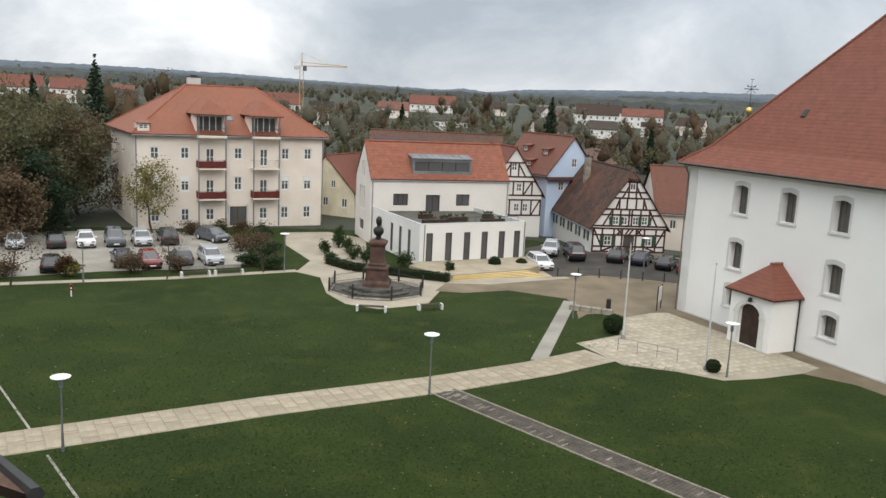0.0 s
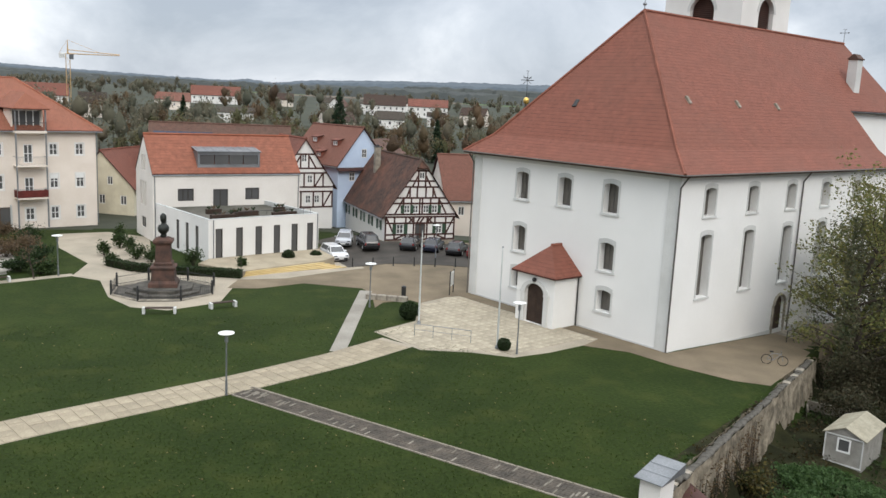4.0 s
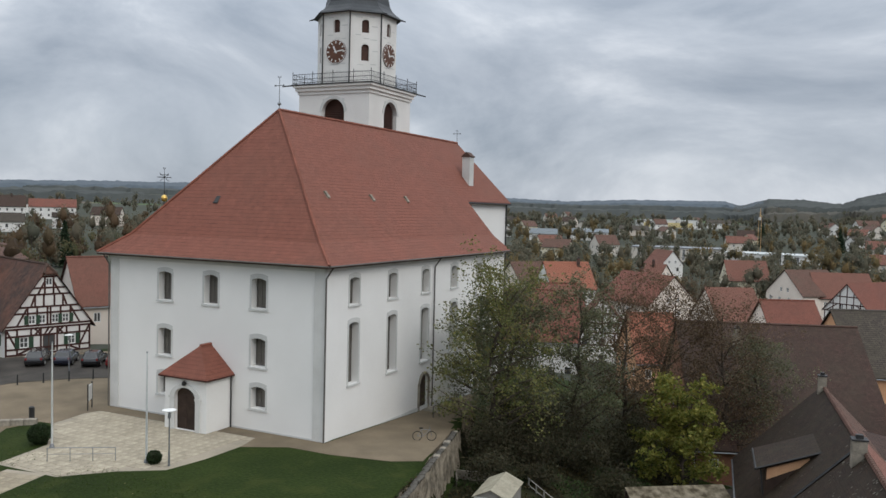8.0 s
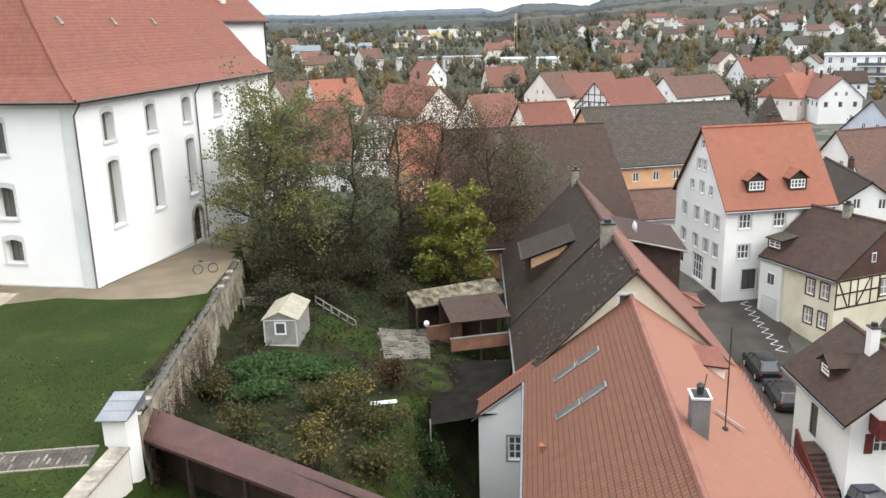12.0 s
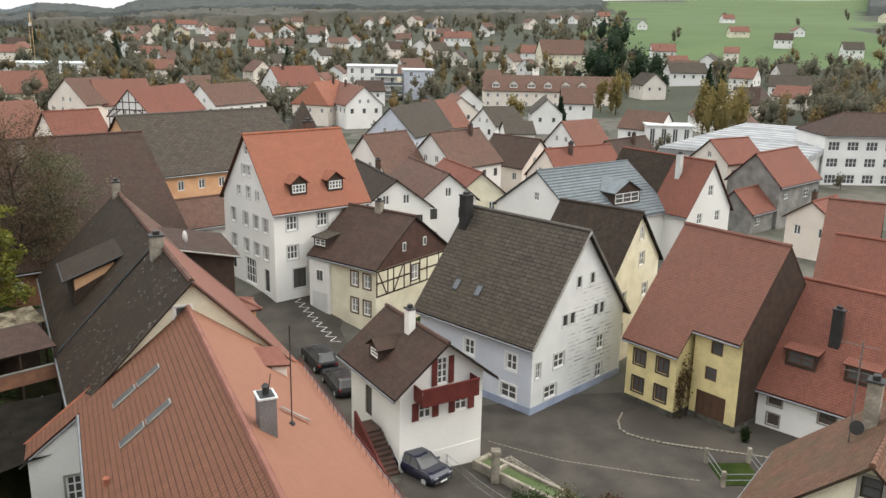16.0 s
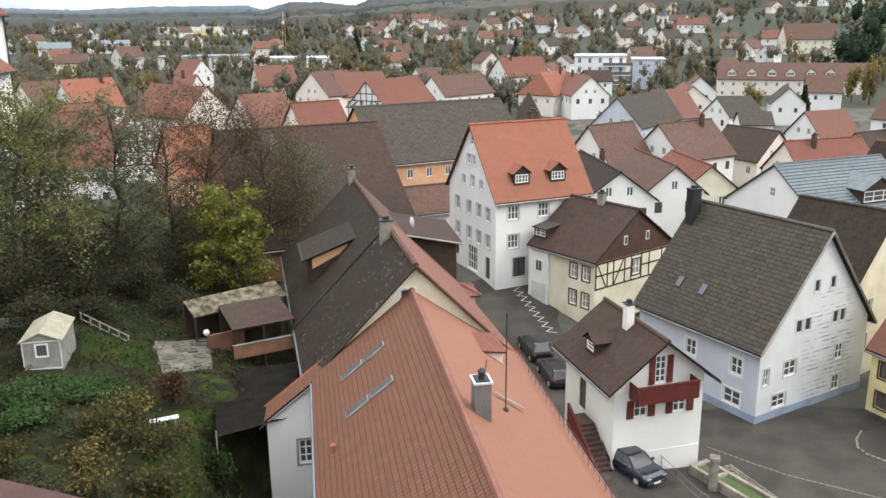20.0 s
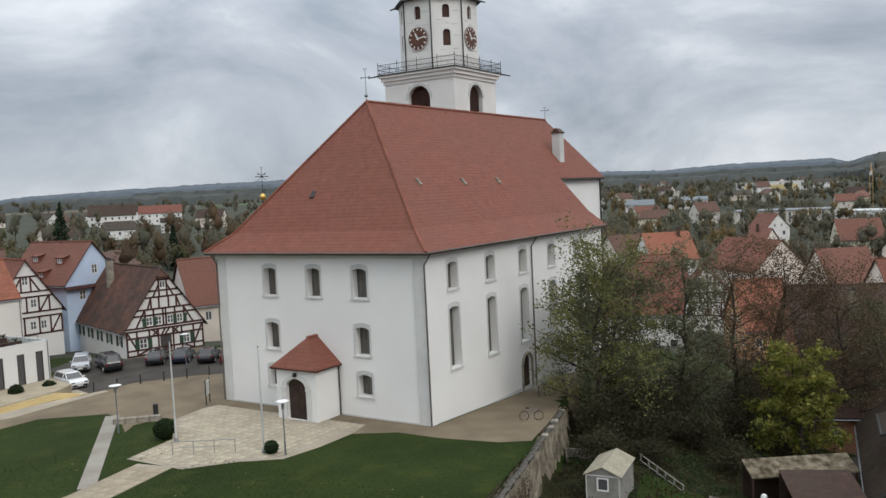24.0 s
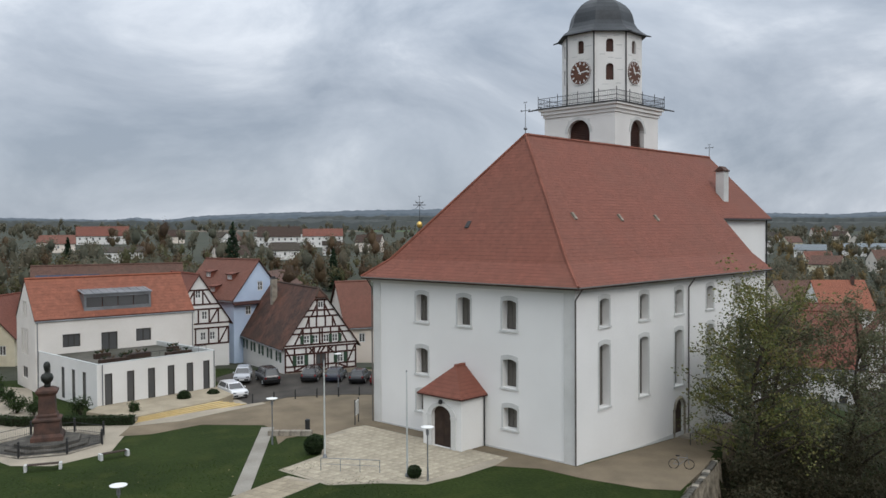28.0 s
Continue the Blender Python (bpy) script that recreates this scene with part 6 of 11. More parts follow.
    q = [Vector(p) for p in ((bx - 2.0, e0, zz), (bx + 2.0, e0, zz), (bx + 2.0, e1, zz), (bx - 2.0, e1, zz))]
    t0, t1 = Vector((bx, e0 + 1.8, zz + 1.75)), Vector((bx, e1 + 1.0, zz + 1.75))
    part("loggia_roof", roof_shell([[q[0], q[1], t0], [q[1], q[2], t1, t0], [q[3], q[0], t0, t1]], 0.12), M["roof_orange"], lo)
part("porch_reveal", Mesh().box(11.2, -9.6, 0, 11.35, -9.35, 2.6).box(13.45, -9.6, 0, 13.6, -9.35, 2.6), M["plaster_grey"], apt)
skylight(aroof, 12.0, -1, 19.95, 11.03, 16.6, 12.6, 0.9, 1.3)
skylight(aroof, 11.6, -1, 19.95, 11.03, 16.6, 14.6, 0.5, 0.6)
dormer(aroof, 1.4, -1, 19.95, 11.03, 16.6, 11.3, 1.3, 0.9, 2.0, "roof_orange", "plaster_cream", shed=True)
part("downpipe", Mesh().tube((0.55, -9.45, 0), (0.55, -9.45, 10.9), 0.06), M["metal_zinc"], apt)
part("downpipe", Mesh().tube((23.3, -9.45, 0), (23.3, -9.45, 10.9), 0.06), M["metal_zinc"], apt)

for cx in (2.0, 5.45, 17.75, 20.7):
    part("roller_shutter", Mesh().box(0.6 + cx - 0.46, -9.40, 5.2 if cx < 3 else 5.45, 0.6 + cx + 0.46, -9.35, 5.98), M["frame_white"], apt)
# ---- community hall: gabled block and its flat-roofed hall ----
ww = [("s0", 3.5, 4.75, 1.75, 1.35, {"nx": 3, "ny": 1, "fmat": "frame_dark"}), ("s0", 7.35, 4.0, 1.7, 2.0, {"nx": 2, "ny": 1, "fmat": "frame_dark"}), ("s0", 11.0, 4.75, 1.65, 1.35, {"nx": 2, "ny": 1, "fmat": "frame_dark"}),
      ("g0", 3.3, 1.4, 2.2, 1.2, {"nx": 2, "ny": 1, "fmat": "frame_dark"}), ("g0", 2.4, 3.9, 0.6, 2.7, {"nx": 1, "ny": 1, "fmat": "frame_dark"}), ("g0", 3.4, 3.9, 0.6, 2.7, {"nx": 1, "ny": 1, "fmat": "frame_dark"}), ("g0", 4.4, 3.9, 0.6, 2.7, {"nx": 1, "ny": 1, "fmat": "frame_dark"}),
      ("g0", 3.1, 7.8, 0.55, 1.7, {"nx": 1, "ny": 1, "fmat": "frame_dark"}), ("g0", 4.1, 7.8, 0.55, 1.7, {"nx": 1, "ny": 1, "fmat": "frame_dark"})]
hall = house("community_hall", "modern beige gabled building with a new orange tiled roof", -12.08, 97.4, 20, 16.85, 7.75, -0.4, 7.75, 11.8, "plaster_warm", "roof_new", "building", oe=0.06, og=0.06, wins=ww, depth=0.18)
hroof = next(c for c in hall.children if c.name.startswith("roof"))
# broad metal-clad dormer
dd = part("dormer", Mesh().box(5.0, -3.3, 8.3, 12.1, -3.1, 8.7).box(5.0, -3.3, 9.75, 12.1, -3.1, 10.05).box(5.0, -3.3, 8.7, 5.25, -3.1, 9.75).box(11.85, -3.3, 8.7, 12.1, -3.1, 9.75).box(5.0, -3.1, 8.3, 5.1, -0.6, 10.05).box(12.0, -3.1, 8.3, 12.1, -0.6, 10.05), M["metal_zinc"], hroof, "zinc-clad shed dormer")
part("dormer_roof", Mesh().loft([[(4.9, -3.5, 10.05), (12.2, -3.5, 10.05), (12.2, -0.7, 10.5), (4.9, -0.7, 10.5)], [(4.9, -3.5, 10.15), (12.2, -3.5, 10.15), (12.2, -0.7, 10.6), (4.9, -0.7, 10.6)]]), M["metal_zinc"], dd)
for i in range(4):
    part("pane", Mesh().box(5.3 + 1.65 * i, -3.17, 8.72, 6.87 + 1.65 * i, -3.13, 9.73), M["glass"], dd)
for i in range(9):
    x_ = 5.2 + i * 0.83
    part("seam", Mesh().loft([[(x_, -3.5, 10.15), (x_ + 0.05, -3.5, 10.15), (x_ + 0.05, -0.7, 10.6), (x_, -0.7, 10.6)], [(x_, -3.5, 10.2), (x_ + 0.05, -3.5, 10.2), (x_ + 0.05, -0.7, 10.65), (x_, -0.7, 10.65)]]), M["metal_zinc"], dd)
for px in (0.25, 16.6):
    part("downpipe", Mesh().tube((px, -3.9, 0), (px, -3.9, 7.6), 0.05), M["metal_zinc"], hall)

ann = thing("hall_annex", "low white flat-roofed hall with dark slot windows and roof terrace", "building", -4.4, 82.5, -0.5, 28)
AW, AD, AT = 12.3, 13.4, 4.65
slots = [1.1, 3.25, 5.35, 7.4, 9.45, 11.3]
for o_, r_, n_, w, hs in (((0, 0, 0), (1, 0, 0), (0, -1, 0), AW, [(s - 0.37, 0.72, s + 0.37, 3.75) for s in slots]),
                          ((0, AD, 0), (0, -1, 0), (-1, 0, 0), AD, [(AD - s - 0.37, 0.72, AD - s + 0.37, 3.75) for s in (2.6, 4.9, 7.2, 10.4)]),
                          ((AW, 0, 0), (0, 1, 0), (1, 0, 0), AD, [])):
    ms = Mesh()
    wall_panel(ms, o_, r_, n_, w, AT, hs, 0.14, -1.2)
    wo = part("wall", ms, M["plaster_white"], ann)
    for h in hs:
        add_window(wo, o_, r_, n_, (h[0] + h[2]) / 2, h[1], h[2] - h[0], h[3] - h[1], 1, 1, "frame_dark", 0.09)
part("roof", Mesh().box(0.28, 0.28, AT - 0.55, AW - 0.28, AD, AT - 0.42), M["yard"], ann)
for i, (px, py, w, d, h) in enumerate(((2.6, 2.2, 2.6, 0.6, 0.55), (4.4, 3.4, 0.7, 0.7, 0.5), (6.2, 4.2, 2.4, 0.6, 0.5), (9.6, 2.4, 2.8, 0.5, 0.45), (10.8, 5.6, 1.2, 0.5, 0.5), (3.6, 6.5, 1.6, 0.5, 0.5))):
    pt = thing("roof_planter", "dark planter box with wilted plants on the roof terrace", "planter", 0, 0, 0, 0, "roof planters")
    pt.matrix_basis = pose(-4.4, 82.5, -0.5, 0, 0, 28) @ pose(px, py, AT - 0.42)
    part("box", Mesh().box(-w / 2, -d / 2, 0, w / 2, d / 2, h, None, 0.02), M["wood_dark"], pt)
    for j in range(3):
        pm_ = Mesh()
        for k in range(14):
            an_ = rs.uniform(0, 6.28)
            pm_.face([(rs.uniform(-0.08, 0.08), rs.uniform(-0.08, 0.08), h - 0.02), (0.12 * math.cos(an_), 0.12 * math.sin(an_), h + 0.1), (0.3 * math.cos(an_), 0.3 * math.sin(an_), h + rs.uniform(0.15, 0.5)), (0.1 * math.cos(an_ + 0.5), 0.1 * math.sin(an_ + 0.5), h + 0.2)])
        part("plant", pm_, M["tree_brown" if j % 2 else "hedge"], pt).matrix_basis = pose((j - 1) * w / 3.2, 0, 0)
gr = thing("terrace_railing", "slim dark metal railing round the roof terrace", "railing", -4.4, 82.5, -0.5, 28)
for i in range(14):
    part("post", Mesh().tube((0.6 + 0.85 * i, 0.6, AT - 0.42), (0.6 + 0.85 * i, 0.6, AT + 0.55), 0.02, None, 4), M["metal_dark"], gr)
part("rail", Mesh().tube((0.6, 0.6, AT + 0.55), (11.65, 0.6, AT + 0.55), 0.025, None, 4), M["metal_dark"], gr)
for q in ((0.0, 0.001, AT + 0.002, AW, 0.28, AT + 0.06), (0.0, 0.28, AT + 0.002, 0.28, AD, AT + 0.06), (AW - 0.28, 0.28, AT + 0.002, AW, AD, AT + 0.06), (0.26, 0.28, AT - 0.42, 0.28, AD, AT), (AW - 0.28, 0.28, AT - 0.42, AW - 0.26, AD, AT), (0.28, 0.26, AT - 0.42, AW - 0.28, 0.28, AT)):
    part("parapet", Mesh().box(*q), M["metal_pale"], ann)
part("downpipe", Mesh().tube((0.5, -0.07, -0.5), (0.5, -0.07, AT), 0.05), M["metal_zinc"], ann)
part("downpipe", Mesh().tube((AW - 0.15, -0.07, -0.5), (AW - 0.15, -0.07, AT), 0.05), M["metal_zinc"], ann)
drape("hall_forecourt", [(-5.2, 80.2), (-2.6, 74.8), (2.6, 75.4), (10.5, 80.6), (9.4, 87.6), (6.6, 88.2)], 0.02, M["gravel"], "pale gravel forecourt before the low hall", "forecourt", 1.0)
# terrace steps of sandstone
stp = thing("terrace_steps", "broad yellow sandstone steps along the hall", "steps", -4.4, 82.5, 0.0, 28, kind="structure")
stp.matrix_basis = pose(0, 0, 0)
T0, T1, B0, B1 = Vector((-1.31, 76.62)), Vector((6.1, 81.4)), Vector((-1.67, 75.6)), Vector((8.7, 81.0))
for i in range(5):
    a0, a1, b0, b1 = T0.lerp(B0, i / 5), T1.lerp(B1, i / 5), T0.lerp(B0, (i + 1) / 5), T1.lerp(B1, (i + 1) / 5)
    zt = 0.40 - 0.09 * (i + 1)
    lp_ = [b0, b1, a1, a0]
    part("step", Mesh().loft([[(p.x, p.y, -1.2) for p in lp_], [(p.x, p.y, zt) for p in lp_]]), M["sand_slab"], stp)
    d_ = (b1 - b0).normalized()
    n_ = Vector((d_.y, -d_.x)) * 0.05
    part("nosing", Mesh().loft([[(p.x, p.y, zt - 0.03) for p in (b0 + n_, b1 + n_, b1, b0)], [(p.x, p.y, zt + 0.012) for p in (b0 + n_, b1 + n_, b1, b0)]]), M["sand_dark"], stp)
tp_ = [(-1.31, 76.62), (6.1, 81.4), (7.8, 83.8), (6.5, 88.3), (-4.4, 82.49), (-5.2, 80.3)]
part("terrace", Mesh().loft([[(x, y, -1.2) for x, y in tp_], [(x, y, 0.40) for x, y in tp_]]), M["slab_pale"], stp)


# ---- half-timbered houses ----
def beams(parent, o, r, n, lines, material, w=0.2):
    o, r, n = Vector(o), Vector(r), Vector(n)
    for x0, z0, x1, z1 in lines:
        a, b = o + r * x0 + Vector((0, 0, z0)), o + r * x1 + Vector((0, 0, z1))
        d = (b - a).normalized()
        s = d.cross(n).normalized() * (w / 2)
        lp0 = [a - s + n * 0.003, a + s + n * 0.003, b + s + n * 0.003, b - s + n * 0.003]
        k = 0.035 if abs(z1 - z0) < 0.01 else (0.03 if abs(x1 - x0) < 0.01 else 0.024)
        part("beam", Mesh().loft([lp0, [p + n * k for p in lp0]]), M[material], parent)


f2w = [("g0", 2.7, 3.2, 0.75, 0.95, {"shutters": "shutter_green"}), ("g0", 3.75, 3.2, 0.75, 0.95, {}), ("g0", 5.1, 3.2, 0.75, 0.95, {}), ("g0", 6.2, 3.2, 0.75, 0.95, {"shutters": "shutter_green"}), ("g0", 4.45, 7.25, 0.7, 0.8, {"ny": 1}),
       ("g0", 1.9, 0.75, 0.9, 1.15, {"shutters": "shutter_green"}), ("g0", 6.85, 0.75, 0.8, 1.15, {"shutters": "shutter_green"}),
       ("g0", 4.45, 0.2, 1.3, 1.9, {"nx": 2, "ny": 1, "fmat": "frame_brown"})]
for i in range(5):
    f2w.append(("s1", 2.0 + 3.3 * i, 1.05, 0.9, 1.15, {"shutters": "shutter_green"}))
f2 = house("timbered_house", "half-timbered gabled house with dark beams, green shutters and mossy roof", 19.14, 96.75, 100.2, 17.8, 9.7, 0, 2.71, 9.49, "plaster_white", "roof_rust", wins=f2w, depth=0.08, chimneys=((12.5, 1.6, 10.1, 0.7, 0.7, "stone"),), hip=(0.9, 0), hipf=(0.86, 0))
fw = next(c for c in f2.children if c.name.startswith("wall") and len(c.children) == 8)
W2 = 9.7 - 0.8
ap2 = lambda x: 3.1 + (9.3 - 3.1) * (1 - abs(2 * x / W2 - 1))
ln2 = [(0, z, W2, z) for z in (0.05, 0.65, 2.0, 2.75)]
for z in (3.05, 4.35, 5.0, 6.3, 7.0, 8.2):
    k = (z - 3.1) / 6.2 * W2 / 2
    ln2.append((max(0, k), z, W2 - max(0, k), z))
for x in (0.1, 1.2, 2.6, 3.6, 5.3, 6.3, 7.7, 8.8):
    ln2.append((x, 0.05, x, min(2.75, ap2(x))))
for x in (2.25, 3.22, 4.28, 4.6, 5.65, 6.7):
    ln2.append((x, 3.05, x, min(4.95, ap2(x))))
for x in (3.0, 3.9, 5.0, 5.9):
    ln2.append((x, 5.0, x, min(6.3, ap2(x))))
for x in (4.0, 4.9):
    ln2.append((x, 6.3, x, 8.2))
ln2 += [(0.15, 2.7, 1.15, 0.7), (8.75, 2.7, 7.75, 0.7), (1.25, 0.1, 2.5, 0.62), (7.65, 0.1, 6.4, 0.62), (1.2, 3.1, 2.2, 4.9), (7.7, 3.1, 6.7, 4.9), (2.3, 3.1, 1.9, 4.0), (6.6, 3.1, 7.0, 4.0), (2.6, 5.05, 3.0, 6.2), (6.3, 5.05, 5.9, 6.2), (3.3, 6.35, 3.95, 7.6), (5.6, 6.35, 4.95, 7.6), (3.0, 2.05, 3.6, 2.7), (3.6, 2.05, 3.0, 2.7), (5.3, 2.05, 5.9, 2.7), (5.9, 2.05, 5.3, 2.7), (4.0, 2.05, 4.4, 2.7), (4.4, 2.05, 4.9, 2.7)]
beams(fw, (0.3, W2 / 2, 0), (0, -1, 0), (-1, 0, 0), ln2, "timber_red", 0.2)
part("plinth", Mesh().box(0.2, -W2 / 2 - 0.06, -1.2, 0.29, W2 / 2 + 0.06, -0.05), M["stone"], f2)
f1w = [("g0", x, z, 0.75, 1.05, {}) for x, z in ((2.6, 2.6), (4.4, 2.6), (5.6, 2.6), (3.0, 5.2), (4.6, 5.2), (3.8, 7.9), (2.4, 0.4))]
f1 = house("timbered_house", "narrow half-timbered gabled house with red-brown beams and red roof", 6.2, 108.5, 108, 10, 8.6, 0, 4.6, 10.9, "plaster_white", "roof_red", wins=f1w, depth=0.08)
fw1 = next(c for c in f1.children if c.name.startswith("wall") and len(c.children) == 7)
W1 = 8.6 - 0.8
ln1 = [(0, z, W1, z) for z in (2.1, 4.1, 4.7)]
for z in (6.5, 7.1, 8.9):
    k = (z - 5.1) / 5.6 * W1 / 2
    ln1.append((k, z, W1 - k, z))
ln1 += [(x, 2.1, x, 4.1) for x in (0.1, 1.7, 3.4, 5.1, 6.4, 7.7)] + [(x, 4.7, x, 6.5) for x in (1.4, 2.5, 3.8, 5.2, 6.4)] + [(x, 7.1, x, 8.9) for x in (3.3, 4.4)]
ln1 += [(0.2, 4.1, 1.6, 2.2), (7.6, 4.1, 6.5, 2.2), (1.5, 6.4, 2.4, 4.8), (6.3, 6.4, 5.3, 4.8), (2.4, 7.1, 3.2, 8.6), (5.4, 7.1, 4.5, 8.6)]
beams(fw1, (0.3, W1 / 2, 0), (0, -1, 0), (-1, 0, 0), ln1, "timber_red", 0.2)
bw = [("g0", 4.4, 8.3, 0.9, 1.2, {}), ("g0", 4.3, 5.2, 0.95, 1.2, {}), ("g0", 2.4, 5.2, 0.95, 1.2, {}), ("g0", 3.0, 2.2, 0.95, 1.3, {}), ("g0", 6.0, 2.2, 0.95, 1.3, {})]
blue = house("blue_house", "pale blue gabled house with a red tiled roof and dormers", 14.2, 113.5, 122.4, 11.6, 9, 0, 7.25, 12.4, "plaster_blue", "roof_dull", wins=bw, depth=0.08)
part("jetty_roof", Mesh().loft([[(-0.35, -4.4, 6.6), (0.35, -4.4, 6.9), (0.35, 4.4, 6.9), (-0.35, 4.4, 6.6)], [(-0.35, -4.4, 6.7), (0.35, -4.4, 7.05), (0.35, 4.4, 7.05), (-0.35, 4.4, 6.7)]]), M["roof_red"], blue)
broof = next(c for c in blue.children if c.name.startswith("roof"))
for dx, dz in ((3.2, 9.6), (8.0, 9.8), (5.0, 8.0)):
    dormer(broof, dx, 1, 9, 7.25, 12.4, dz, 1.2, 0.9, 1.3, "roof_red", "cap_roof_red", shed=True)

sol = house("solar_house", "low house with a dark roof carrying solar panels", -14.6, 124.0, 4, 19.5, 9.0, -0.9, 8.3, 12.6, "plaster_white", "roof_umber", "house", gutter=False)
sroof = next(c for c in sol.children if c.name.startswith("roof"))
for i in range(5):
    p_ = part("solar_panel", Mesh().box(-0.75, 0, 0.05, 0.75, 2.6, 0.1), M["solar"], sroof)
    p_.matrix_basis = pose(1.4 + 1.6 * i, -3.2, 12.6 - 3.2 * 4.3 / 4.5, math.degrees(math.atan(4.3 / 4.5)), 0, 0)


# ---- trees and shrubs ----
def leaf_cloud(name, centres, size, material, parent, rng, squash=1.0, rise=0.8):
    """Many small separate leaf quads round the given centres (numpy n x 3)."""
    n = len(centres)
    nrm = rng.normal(size=(n, 3))
    nrm[:, 2] += rise
    nrm /= np.linalg.norm(nrm, axis=1)[:, None]
    ref = rng.normal(size=(n, 3))
    a = np.cross(nrm, ref)
    a /= np.linalg.norm(a, axis=1)[:, None]
    b = np.cross(nrm, a)
    s = size * rng.uniform(0.55, 1.35, (n, 1))
    v = np.stack([centres - a * s, centres - b * s * 0.6 * squash, centres + a * s, centres + b * s * 0.6 * squash], 1).reshape(-1, 3)
    me = bpy.data.meshes.new(name)
    me.vertices.add(4 * n)
    me.vertices.foreach_set("co", v.ravel())
    me.loops.add(4 * n)
    me.loops.foreach_set("vertex_index", np.arange(4 * n, dtype=np.int32))
    me.polygons.add(n)
    me.polygons.foreach_set("loop_start", np.arange(0, 4 * n, 4, dtype=np.int32))
    me.update()
    me.validate()
    me.materials.append(M[material])
    ob = new(name, me)
    ob.parent = parent
    return ob


def tree(x, y, h, r, leaves, n=5000, size=0.16, seed=1, label="tall tree with thin autumn leaves", trunk=0.25, first=0.25, z=None, lean=0.0, name="tree", group="trees", gap=0.9, limbs=9, spread=0.15):
    rng = np.random.default_rng(seed)
    T = thing(name, label, "tree", x, y, (height(x, y) if z is None else z) - 0.1, 0, group)
    wood = Mesh()
    p, pts = Vector((0, 0, 0)), [Vector((0, 0, 0))]
    segs = 6
    for i in range(segs):
        p = p + Vector((rng.uniform(-0.05, 0.05) * h + lean * h / segs, rng.uniform(-0.04, 0.04) * h, h * 0.9 / segs))
        pts.append(p.copy())
    rad = [trunk * (1 - 0.85 * i / segs) for i in range(segs + 1)]
    for i in range(segs):
        wood.tube(pts[i], pts[i + 1], rad[i], rad[i + 1], 7, False)
    tips = []
    for k in range(limbs):
        f = first + (0.95 - first) * (k + rng.uniform(0, 0.8)) / limbs
        i = min(segs - 1, int(f * segs))
        a0 = pts[i].lerp(pts[i + 1], f * segs - i)
        an = k * 2.4 + rng.uniform(-0.4, 0.4)
        reach = r * (1.05 - 0.75 * max(0, f - 0.35)) * rng.uniform(0.75, 1.1)
        b0 = a0 + Vector((math.cos(an) * reach * 0.6, math.sin(an) * reach * 0.6, h * rng.uniform(0.05, 0.13)))
        c0 = b0 + Vector((math.cos(an + 0.4) * reach * 0.4, math.sin(an + 0.4) * reach * 0.4, h * rng.uniform(0.02, 0.08)))
        rr = rad[i] * 0.5
        wood.tube(a0, b0, rr, rr * 0.55, 5, False)
        wood.tube(b0, c0, rr * 0.55, rr * 0.2, 5, False)
        for q0, q1, m in ((a0, b0, 3), (b0, c0, 4)):
            for s in range(m):
                st = q0.lerp(q1, (s + 0.7) / m)
                d = Vector(rng.normal(size=3) * (0.55, 0.55, 0.45) + (math.cos(an) * 0.4, math.sin(an) * 0.4, 0.35)) * r * 0.36
                wood.tube(st, st + d, rr * 0.22, rr * 0.07, 4, False)
                tips += [st + d, st + d * 0.55]
        tips += [c0, b0]
    tips += [pts[-1], pts[-2]]
    part("trunk", wood, M["bark"], T)
    base = np.array([tuple(t) for t in tips])
    keep = base[rng.random(len(base)) < gap]
    idx = rng.integers(0, len(keep), n)
    ctr = keep[idx] + rng.normal(size=(n, 3)) * (r * spread, r * spread, r * spread * 0.85)
    leaf_cloud("crown", ctr, size, leaves, T, rng)
    return T


def conifer(x, y, h, r, seed=1, z=None, n=2500, size=0.3, label="tall dark green spruce"):
    rng = np.random.default_rng(seed)
    T = thing("conifer", label, "tree", x, y, height(x, y) if z is None else z, 0, "conifers")
    part("trunk", Mesh().tube((0, 0, 0), (0, 0, h * 0.95), 0.02 * h, 0.02, 6), M["bark"], T)
    f = 1 - np.sqrt(rng.random(n))
    lay = np.floor(f * 16) / 16
    an = rng.random(n) * 6.283
    rad = r * (1 - f) * (0.35 + 0.65 * np.sqrt(rng.random(n))) * (0.75 + 0.35 * np.sin(an * 5 + lay * 40))
    ctr = np.stack([np.cos(an) * rad, np.sin(an) * rad, h * (0.08 + 0.92 * f) - rad * 0.18], 1)
    leaf_cloud("crown", ctr, size, "conifer", T, rng)
    return T


